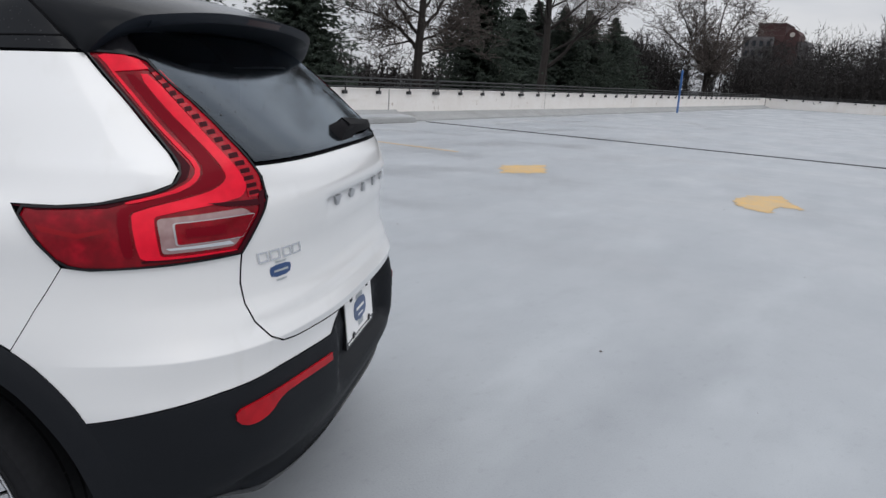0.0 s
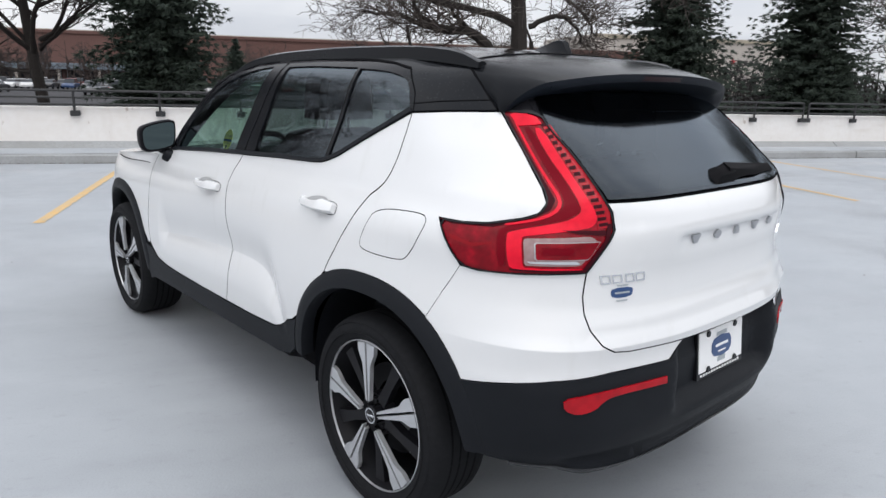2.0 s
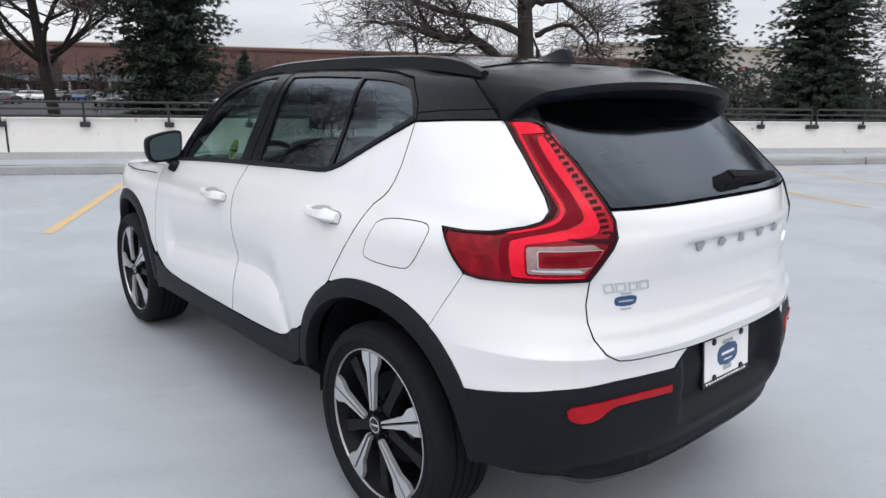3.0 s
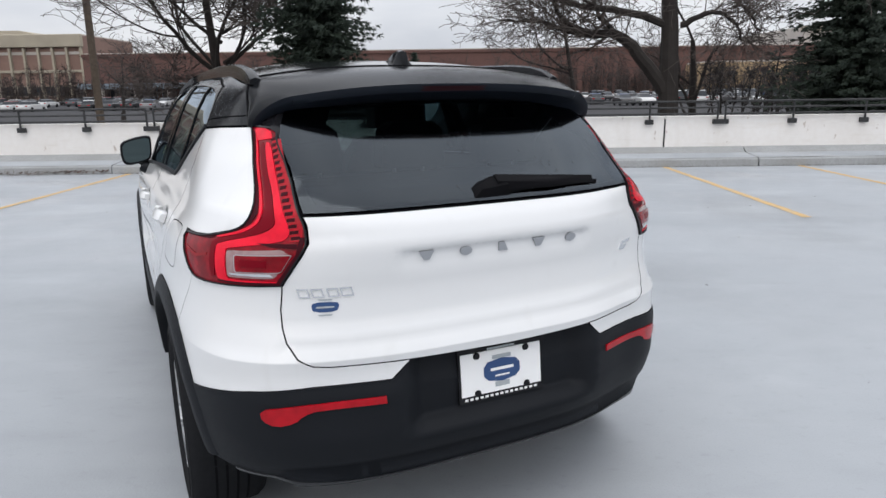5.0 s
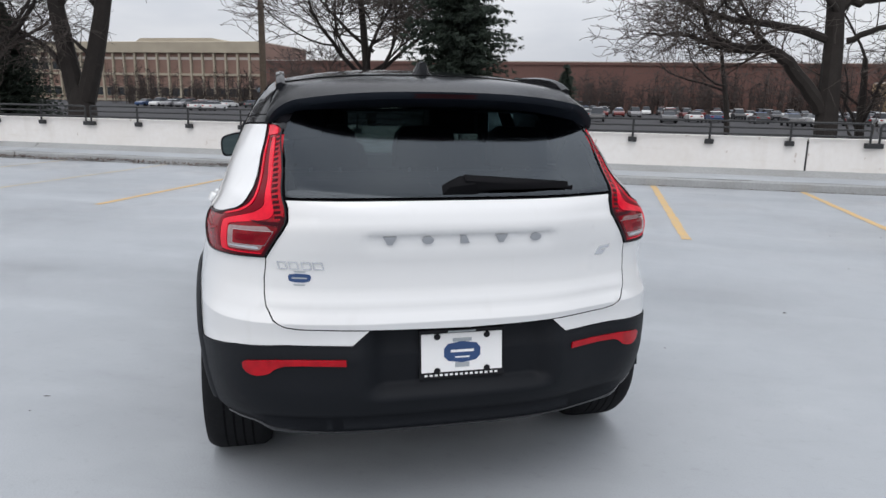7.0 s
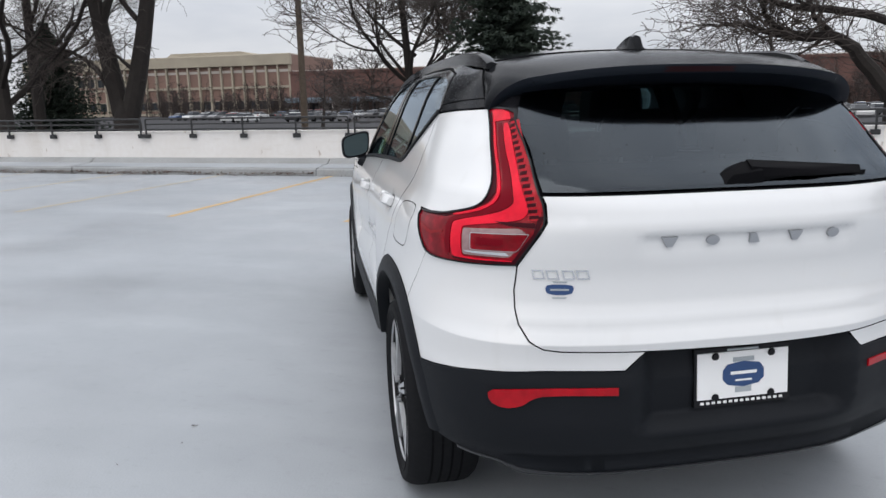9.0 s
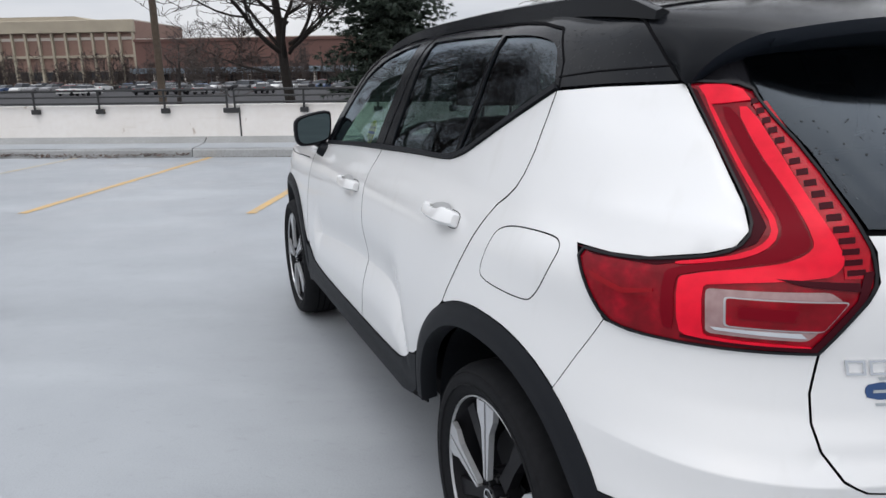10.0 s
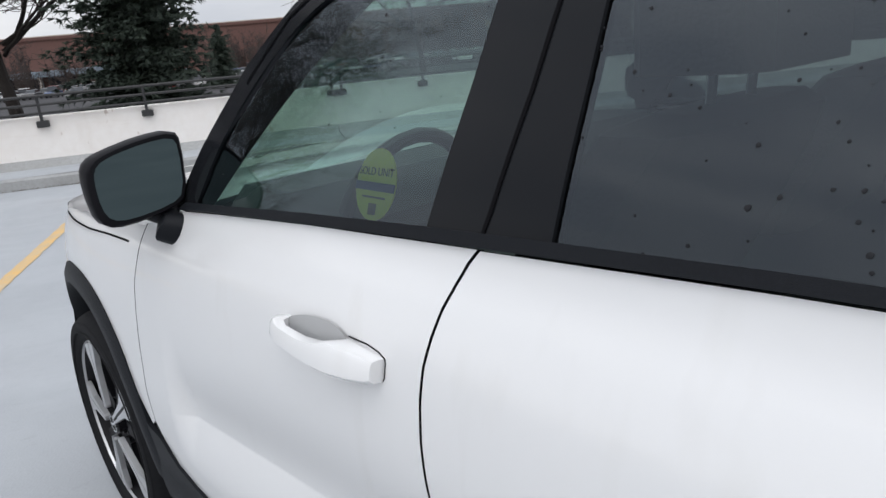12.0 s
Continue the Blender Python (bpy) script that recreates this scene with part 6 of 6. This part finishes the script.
bare_tree("bare_tree", (-21.3, 23.0, GROUND_Z), 16.0, 21, 0.42, "twin-trunked bare tree with weeping twigs", lean=(0.06, 0), first=0.30, weep=0.22, forks=2, depth=5, twig_n=3, thin=0.010, arcs=((((-0.4, 0, 2.6), (-1.2, -0.2, 3.9), (-2.2, -0.3, 4.6), (-3.4, -0.4, 4.7)), 0.15, 0.04), (((1.0, 0, 3.3), (0.2, -0.3, 4.3), (-0.8, -0.4, 4.9)), 0.12, 0.04)))
bare_tree("bare_tree", (-24.5, 50.0, GROUND_Z), 6.0, 8, 0.16, "small bare tree by the car park", depth=4, first=0.2)
def across(*run):
    """Points of a limb from its reach across the line of sight and its height above the deck."""
    return tuple((0.62 * reach, -0.78 * reach, z - GROUND_Z) for reach, z in run)
OPEN_ARCS = ((across((0, 2.5), (-0.5, 3.05), (-1.0, 3.5), (-1.9, 3.97), (-3.0, 4.25)), 0.12, 0.025), (across((-0.3, 2.95), (-1.1, 2.75), (-1.9, 2.5)), 0.06, 0.02),
             (across((0.1, 2.3), (0.8, 2.6), (1.7, 2.85)), 0.07, 0.02), (across((0, 3.2), (-0.9, 4.3), (-1.5, 5.2)), 0.10, 0.03),
             (across((0.1, 3.5), (0.8, 4.3), (1.2, 5.1), (1.8, 6.0)), 0.10, 0.03), (across((0.1, 3.0), (0.9, 3.3), (1.8, 3.8)), 0.07, 0.02))
bare_tree("bare_tree", (25.7, 18.5, GROUND_Z), 11.5, 33, 0.27, "upright bare tree with an open crown", depth=5, first=0.62, thin=0.012, arcs=OPEN_ARCS)
bare_tree("bare_tree", (38.6, 18.5, GROUND_Z), 14.0, 32, 0.30, "bare tree with an open crown", depth=5, first=0.25)
bare_tree("bare_tree", (43.5, 20.5, GROUND_Z), 13.0, 36, 0.28, "bare tree with an open crown", depth=5, first=0.25)
bare_tree("bare_tree", (66.5, 15.7, GROUND_Z), 7.0, 52, 0.25, "far round-crowned bare tree above the brush", depth=5, first=0.4, twig_n=2, thin=0.018,
          arcs=[(((0, 0, 3.6), (0.3 * d, -0.45 * d, 5.2), (0.62 * d, -0.9 * d, top - 0.8), (0.75 * d, -1.15 * d, top)), 0.12, 0.035) for d, top in ((-3.2, 7.2), (-2.2, 8.6), (-0.8, 9.6), (0.7, 9.7), (2.0, 8.9), (3.1, 7.5))])
bare_tree("bare_tree", (9.75, 24.0, GROUND_Z), 6.5, 34, 0.19, "bare tree behind the larger one", depth=4, first=0.2)
bare_tree("bare_tree", (6.35, 30.0, GROUND_Z), 8.0, 35, 0.15, "small bare tree by the car park", depth=4, first=0.2)
# trees on the driver's side of the car, seen mirrored in its windows
bare_tree("bare_tree", (-25.8, 21.0, GROUND_Z), 17.0, 41, 0.36, "bare tree beyond the west parapet", depth=5, first=0.15, twig_n=3, thin=0.009)
bare_tree("bare_tree", (-29.5, 26.5, GROUND_Z), 15.5, 42, 0.34, "bare tree beyond the west parapet", depth=5, first=0.15, twig_n=3, thin=0.009)

spruce((-3.9, 19.5, GROUND_Z), 9.0, 2.2, 1)
spruce((12.4, 18.4, GROUND_Z), 9.2, 2.4, 2)
spruce((18.1, 18.5, GROUND_Z), 9.5, 2.6, 3)
spruce((31.2, 18.5, GROUND_Z), 10.4, 3.1, 4)
spruce((47.5, 21.5, GROUND_Z), 7.4, 3.5, 5)
spruce((53.0, 22.0, GROUND_Z), 7.8, 3.7, 6)
for spot, tall, seed in (((41.5, 22.0), 6.8, 12), ((50.0, 25.0), 8.2, 13), ((57.5, 21.5), 7.6, 14), ((63.0, 22.5), 6.6, 15)):
    spruce((*spot, GROUND_Z), tall, 3.6, seed)
spruce((-3.3, 75.0, GROUND_Z), 6.3, 1.8, 7, "small far evergreen by the brick building")
spruce((-30.5, 28.5, GROUND_Z), 6.7, 3.0, 9)
spruce((22.8, 22.0, GROUND_Z), 3.6, 1.2, 10, "small spruce behind the parapet")


def thicket(name, spots, seed, label, mass=0, mat=None):
    """A far belt of leafless brush and trees: fine upright stems and twigs."""
    rng = random.Random(seed)
    g = Geo()
    for x, y, h in spots:
        for _ in range(5):
            p = Vector((x + rng.gauss(0, 1.8), y + rng.gauss(0, 1.8), GROUND_Z))
            hh = h * rng.uniform(0.45, 1.05)
            q = p + Vector((rng.gauss(0, 0.4), rng.gauss(0, 0.4), hh))
            g.tube([p, p.lerp(q, 0.5) + Vector((rng.gauss(0, 0.15), 0, 0)), q], [0.09, 0.07, 0.03], 3, cap=False)
            for _ in range(20):
                f = rng.uniform(0.12, 1.0)
                a = p.lerp(q, f)
                d = Vector((rng.gauss(0, 1), rng.gauss(0, 1), rng.uniform(0.1, 1.3))).normalized() * hh * rng.uniform(0.10, 0.26)
                g.tube([a, a + d], [0.05, 0.025], 3, cap=False)
                for _ in range(2):
                    b = a + d * rng.uniform(0.3, 0.9)
                    e = Vector((rng.gauss(0, 1), rng.gauss(0, 1), rng.uniform(-0.2, 1.2))).normalized() * hh * rng.uniform(0.06, 0.13)
                    g.tube([b, b + e], [0.035, 0.018], 3, cap=False)
    for x, y, h in spots:
        for _ in range(mass):
            p = Vector((x + rng.gauss(0, 2.2), y + rng.gauss(0, 2.2), GROUND_Z + h * 0.92 * rng.random() ** 0.8))
            d = Vector((rng.gauss(0, 0.5), rng.gauss(0, 0.5), rng.gauss(0.9, 0.5))).normalized() * rng.uniform(0.35, 0.9)
            s = d.orthogonal().normalized() * rng.uniform(0.018, 0.045)
            g.add([p - s, p + s, p + d], [(0, 1, 2)])
    ob = g.put(name, mat or BRUSH, smooth=False)
    return tagged(ob, label, "woods", kind="stuff")


rng = random.Random(77)
thicket("woods", [(76 + rng.uniform(0, 34), 20 - i * 0.42 + rng.uniform(-2, 2), 5.6 + rng.uniform(0, 3.8)) for i in range(170)], 1, "far belt of leafless brown woods beyond the deck", 520)
thicket("woods", [(47 + i * 0.42 + rng.uniform(-1, 1), 26 + rng.uniform(-2, 5), 4.6 + rng.uniform(0, 3.0)) for i in range(90)], 2, "leafless brush behind the spruces", 800)
thicket("woods", [(21 + i * 0.8 + rng.uniform(-1, 1), 30 + rng.uniform(-3, 3), 2.0 + rng.uniform(0, 1.5)) for i in range(30)], 8, "low leafless brush below the bare tree", 160)
thicket("woods", [(22 + i * 1.0 + rng.uniform(-1, 1), 46 + rng.uniform(-4, 8), 3.6 + rng.uniform(0, 1.6)) for i in range(26)], 3, "leafless brush behind the spruces", 60)
thicket("woods", [(-33 + rng.uniform(-3, 3), -38 + i * 1.6, 1.6 + rng.uniform(0, 1.4)) for i in range(26)], 4, "leafless woods beyond the west parapet")
thicket("woods", [(-26 + i * 2.4 + rng.uniform(-2, 2), -50 + rng.uniform(-5, 3), 5.0 + rng.uniform(0, 4)) for i in range(40)], 5, "leafless woods behind the deck")
thicket("woods", [(-118 + i * 1.35 + rng.uniform(-1.5, 1.5), 148 + rng.uniform(-6, 6), 4.6 + rng.uniform(0, 5.5)) for i in range(66)], 6, "leafless brown saplings in front of the far buildings", 0, SAPLING)
thicket("woods", [(-8 + i * 1.05 + rng.uniform(-1, 1), 158 + rng.uniform(-6, 6), 5.6 + rng.uniform(0, 5.2)) for i in range(96)], 7, "leafless brown saplings in front of the brick building", 0, SAPLING)



def lot_paint():
    m = material("parked_car_paint", (0.3, 0.3, 0.3), 0.35, coat=0.25)
    n, l = m.node_tree.nodes, m.node_tree.links
    info, ramp = n.new("ShaderNodeObjectInfo"), n.new("ShaderNodeValToRGB")
    ramp.color_ramp.interpolation = "CONSTANT"
    stops = [(0.0, (0.62, 0.62, 0.62)), (0.20, (0.015, 0.015, 0.018)), (0.55, (0.05, 0.053, 0.058)), (0.78, (0.20, 0.20, 0.21)), (0.89, (0.12, 0.014, 0.014)), (0.94, (0.02, 0.05, 0.13))]
    for i, (p, c) in enumerate(stops):
        e = ramp.color_ramp.elements[i] if i < 2 else ramp.color_ramp.elements.new(p)
        e.position, e.color = p, (*c, 1)
    l.new(info.outputs["Random"], ramp.inputs["Fac"])
    l.new(ramp.outputs[0], n["Principled BSDF"].inputs["Base Color"])
    return m


LOTPAINT = lot_paint()
def parked_car(tall):
    c = thing("parked_car", "car parked in the lot beyond the parapet", "car", "cars in the lot")
    h = 1.72 if tall else 1.45
    prof = [(-2.2, 0.35), (-2.25, 0.62), (-2.15, 0.92), (-1.2, 1.0), (1.0, 0.98), (2.05, 0.86), (2.22, 0.62), (2.18, 0.32)]
    g = Geo()
    rows = []
    for x, k in ((-0.88, 0.94), (-0.80, 1.0), (0.80, 1.0), (0.88, 0.94)):
        rows.append([(x, y * (0.97 if abs(x) > 0.85 else 1), 0.3 + (z - 0.3) * k) for y, z in prof])
    k = len(prof)
    g.add([p for r in rows for p in r], [(i * k + j, i * k + (j + 1) % k, (i + 1) * k + (j + 1) % k, (i + 1) * k + j) for i in range(3) for j in range(k)] + [tuple(range(k))[::-1], tuple(range(3 * k, 4 * k))])
    g.put("body", LOTPAINT, c, smooth=False)
    back = -2.0 if tall else -1.55
    Geo().hull([(sx * 0.74, y, z) for sx in (-1, 1) for y, z in ((back, 0.96), (1.0, 0.96))] + [(sx * 0.60, y, h - 0.06) for sx in (-1, 1) for y in (back + 0.35, 0.25)]).put("glasshouse", PANE, c, smooth=False)
    Geo().hull([(sx * 0.61, y, h - 0.075) for sx in (-1, 1) for y in (back + 0.34, 0.27)] + [(sx * 0.54, y, h) for sx in (-1, 1) for y in (back + 0.5, 0.1)]).put("roof", LOTPAINT, c, smooth=False)
    for sx in (-1, 1):
        for y in (-1.35, 1.35):
            w = Geo().lathe([(0.0, -0.09), (0.2, -0.10), (0.32, -0.08), (0.32, 0.1), (0.0, 0.1)], 14).put("wheel", RUBBER, c)
            w.matrix_local = pose(sx * 0.80, y, 0.32)
    for sx in (-0.62, 0.62):
        Geo().box((sx, -2.2, 0.78), (0.3, 0.12, 0.14), 0.02).put("tail_light", REDDULL, c, smooth=False)
    return c


models = [parked_car(False), parked_car(True)]
rng = random.Random(9)
used = [False, False]
for row, (y, x_lo, x_hi, empty) in enumerate(((84, -30, 48, 0.55), (92, -62, 52, 0.40), (118, -90, 66, 0.28), (125, -90, 68, 0.25), (146, -92, 78, 0.18))):
    x = x_lo
    while x < x_hi:
        x += 2.75
        if rng.random() < empty:
            continue
        k = 0 if rng.random() < 0.55 else 1
        m = pose(x + rng.uniform(-0.2, 0.2), y + rng.uniform(-0.3, 0.3), GROUND_Z, 0, 0, (0 if row % 2 else 180) + rng.uniform(-2, 2))
        if not used[k]:
            models[k].matrix_world, used[k] = m, True
        else:
            copy_thing(models[k], m)

# timber utility pole
pole = thing("utility_pole", "tall weathered timber utility pole", "pole", place=(-14.9, 27.3, GROUND_Z))
Geo().tube([(0, 0, GROUND_Z), (0.02, 0, 5), (0.0, 0, 11)], [0.17, 0.15, 0.12], 12).put("shaft", WOODPOLE, pole)
Geo().box((0, 0, 10.2), (2.0, 0.1, 0.12), 0.01).put("crossarm", WOODPOLE, pole, smooth=False)


def facade(b, x0, x1, y, z0, z1, mat, name="wall", thick=0.6):
    return Geo().box(((x0 + x1) / 2, y + thick / 2, (z0 + z1) / 2), (x1 - x0, thick, z1 - z0)).put(name, mat, b, smooth=False)


def window(b, x0, x1, y, z0, z1, pane=PANE, bar=CREAM):
    w = Geo()
    for cx, cz, sx, sz in (((x0 + x1) / 2, z0, x1 - x0 + 0.1, 0.12), ((x0 + x1) / 2, z1, x1 - x0 + 0.1, 0.12), (x0, (z0 + z1) / 2, 0.1, z1 - z0), (x1, (z0 + z1) / 2, 0.1, z1 - z0)):
        w.box((cx, y - 0.03, cz), (sx, 0.14, sz))
    o = w.put("window", bar, b, smooth=False)
    Geo().box(((x0 + x1) / 2, y - 0.005, (z0 + z1) / 2), (x1 - x0, 0.05, z1 - z0)).put("pane", pane, o, smooth=False)


def far_off(b):
    """Sets a building's plan back from the deck, larger in the same measure."""
    b.matrix_world = Matrix.Translation((0.2, -2.7, 1.5)) @ Matrix.Scale(1.65, 4) @ Matrix.Translation((-0.2, 2.7, GROUND_Z - 1.5))


brick = thing("brick_building", "long low red-brown brick building with a blue-grey shopfront", "building", place=(0, 0, GROUND_Z))
far_off(brick)
BY = 104.0
facade(brick, -55, 62, BY, 0, 8.0, BRICK, thick=24)
Geo().box((3.5, BY + 12, 8.1), (116.6, 23.6, 0.3)).put("roof", GREYWALL, brick, smooth=False)
Geo().box((3.5, BY - 0.05, 7.9), (117.2, 0.25, 0.4)).put("parapet_cap", BRICK, brick, smooth=False)
Geo().box((-35, BY - 1.2, 3.35), (40, 2.4, 0.8), 0.05).put("canopy", BLUEGLASS, brick, "blue-grey flat canopy", smooth=False)
for i in range(13):
    window(brick, -52 + i * 2.9, -49.9 + i * 2.9, BY - 0.05, 0.3, 2.9, PANE, BLUEGLASS)
for i in range(7):
    Geo().box((-51.5 + i * 5.0, BY - 2.0, 1.6), (0.4, 0.4, 3.2)).put("column", GREYWALL, brick, smooth=False)
for i in range(6):
    window(brick, -16 + i * 3.2, -14.2 + i * 3.2, BY - 0.05, 0.3, 2.4, PANE, BLUEGLASS)
tan = thing("tan_building", "tan rendered wing with small dark windows", "building", place=(0, 0, GROUND_Z))
far_off(tan)
facade(tan, 36.5, 56, 94.0, 0, 5.4, TAN, thick=9.6)
Geo().box((46.25, 98.8, 5.5), (19.3, 9.4, 0.25)).put("roof", GREYWALL, tan, smooth=False)
for x, z in ((39, 3.6), (40.6, 1.6), (43.5, 4.0), (45.2, 2.4), (47.5, 0.9), (50.0, 2.8), (52.5, 1.2)):
    window(tan, x, x + 1.0, 93.97, z, z + 0.7, PANE, BRICK)
mall = thing("department_store", "pale windowless department store with a red sign", "building", place=(0, 0, GROUND_Z))
far_off(mall)
facade(mall, 72, 125, 140.0, 0, 13.5, GREYWALL, thick=29)
Geo().box((98.5, 154.5, 13.6), (52.6, 28.6, 0.3)).put("roof", GREYWALL, mall, smooth=False)
Geo().box((98, 139.8, 13.2), (53.2, 0.3, 0.7)).put("cornice", CREAM, mall, smooth=False)
star = [(0.95 * (1 if i % 2 == 0 else 0.4) * math.sin(math.pi * i / 5), 0.95 * (1 if i % 2 == 0 else 0.4) * math.cos(math.pi * i / 5)) for i in range(10)]
for x0 in (107.5,):
    sg = Geo()
    k = len(sg.v)
    sg.add([(x0, 139.7, 8.6)] + [(x0 + a, 139.7, 8.6 + b) for a, b in star], [(0, i + 1, (i + 1) % 10 + 1) for i in range(10)])
    sg.put("sign_star", SIGNRED, mall, smooth=False)
    for i in range(4):
        Geo().box((x0 + 2.0 + i * 1.5, 139.7, 8.5), (0.9, 0.2, 1.1)).put("sign_bar", SIGNDARK, mall, smooth=False)
cream = thing("office_building", "cream precast office block with rows of windows between pilasters", "building", place=(0, 0, GROUND_Z))
far_off(cream)
CY = 122.0
facade(cream, -128, -64, CY, 0, 12.4, BAYBRICK, thick=20)
Geo().box((-96, CY + 10, 12.5), (63.6, 19.6, 0.3)).put("roof", GREYWALL, cream, smooth=False)
Geo().box((-96, CY - 0.3, 11.5), (64.4, 0.8, 2.2), 0.1).put("cornice", CREAM, cream, "deep cream cornice", smooth=False)
Geo().hull([(x, CY + y, z) for x, z in ((-93, 12.5), (-71.5, 12.5), (-91.5, 13.4), (-75.5, 13.4)) for y in (1, 14)]).put("attic", CREAM, cream, "low cream attic", smooth=False)
for z in (6.3, 1.2):
    Geo().box((-96, CY - 0.15, z), (64.2, 0.4, 0.45)).put("band", CREAM, cream, smooth=False)
for i in range(26):
    Geo().box((-127.6 + i * 2.535, CY - 0.25, 5.2), (0.36, 0.6, 10.4)).put("pilaster", CREAM, cream, smooth=False)
    if i < 25:
        Geo().box((-126.33 + i * 2.535, CY - 0.03, 9.4), (2.17, 0.16, 0.5)).put("spandrel", GREYWALL, cream, smooth=False)
        for z in (2.0, 7.0):
            if i < 10 or z < 3:
                window(cream, -127.25 + i * 2.535, -125.45 + i * 2.535, CY - 0.05, z, z + 1.7)
tower = thing("brick_tower", "far red-brick apartment tower with stepped roof", "building", place=(0, 0, GROUND_Z))
Geo().box((204, 35.4, 9.7), (12, 6.6, 19.4)).put("wall", DARKBRICK, tower, smooth=False)
Geo().box((204, 35.4, 19.5), (12.3, 6.9, 0.4)).put("parapet", DARKBRICK, tower, smooth=False)
Geo().box((203.5, 30.4, 8.4), (10, 3.3, 16.8)).put("turret", DARKBRICK, tower, smooth=False)
Geo().hull([(203.5 + a, 30.4 + b, 16.8) for a in (-5, 5) for b in (-1.75, 1.75)] + [(203.5 + a, 30.4 + b, 18.0) for a in (-5, 5) for b in (-0.9, 0.9)] + [(203.5 + a, 30.4, 18.5) for a in (-5, 5)]).put("gable", DARKBRICK, tower, smooth=False)
Geo().lathe([(0.0, -0.1), (0.6, -0.1), (0.6, 0.1), (0.0, 0.1)], 16).put("round_window", GREYWALL, tower, smooth=False).matrix_local = pose(198.4, 30.4, 16.9)
Geo().box((201, 38.0, 8.1), (10, 7.2, 16.2)).put("wing", TOWERGREY, tower, "grey lower wing", smooth=False)
Geo().box((204, 27.6, 7.6), (10, 2.3, 15.2)).put("wing", TOWERGREY, tower, "grey lower wing", smooth=False)
for i in range(4):
    for j in range(6):
        Geo().box((195.95, 35.3 + i * 1.75, 2.0 + j * 2.5), (0.14, 0.9, 1.4)).put("window", PANE, tower, smooth=False)

# grit and leaf scraps on the deck
rng = random.Random(3)
grit = Geo()
for i in range(60):
    x, y = rng.uniform(-5, 12), rng.uniform(-4, 9.5)
    r = rng.uniform(0.006, 0.02)
    grit.hull([(x + rng.uniform(-r, r), y + rng.uniform(-r, r) * 0.6, 0.002 + rng.uniform(0, r * 0.5)) for _ in range(7)])
tagged(grit.put("grit", TWIG, smooth=False), "scattered grit and leaf scraps on the deck", "grit", kind="stuff")
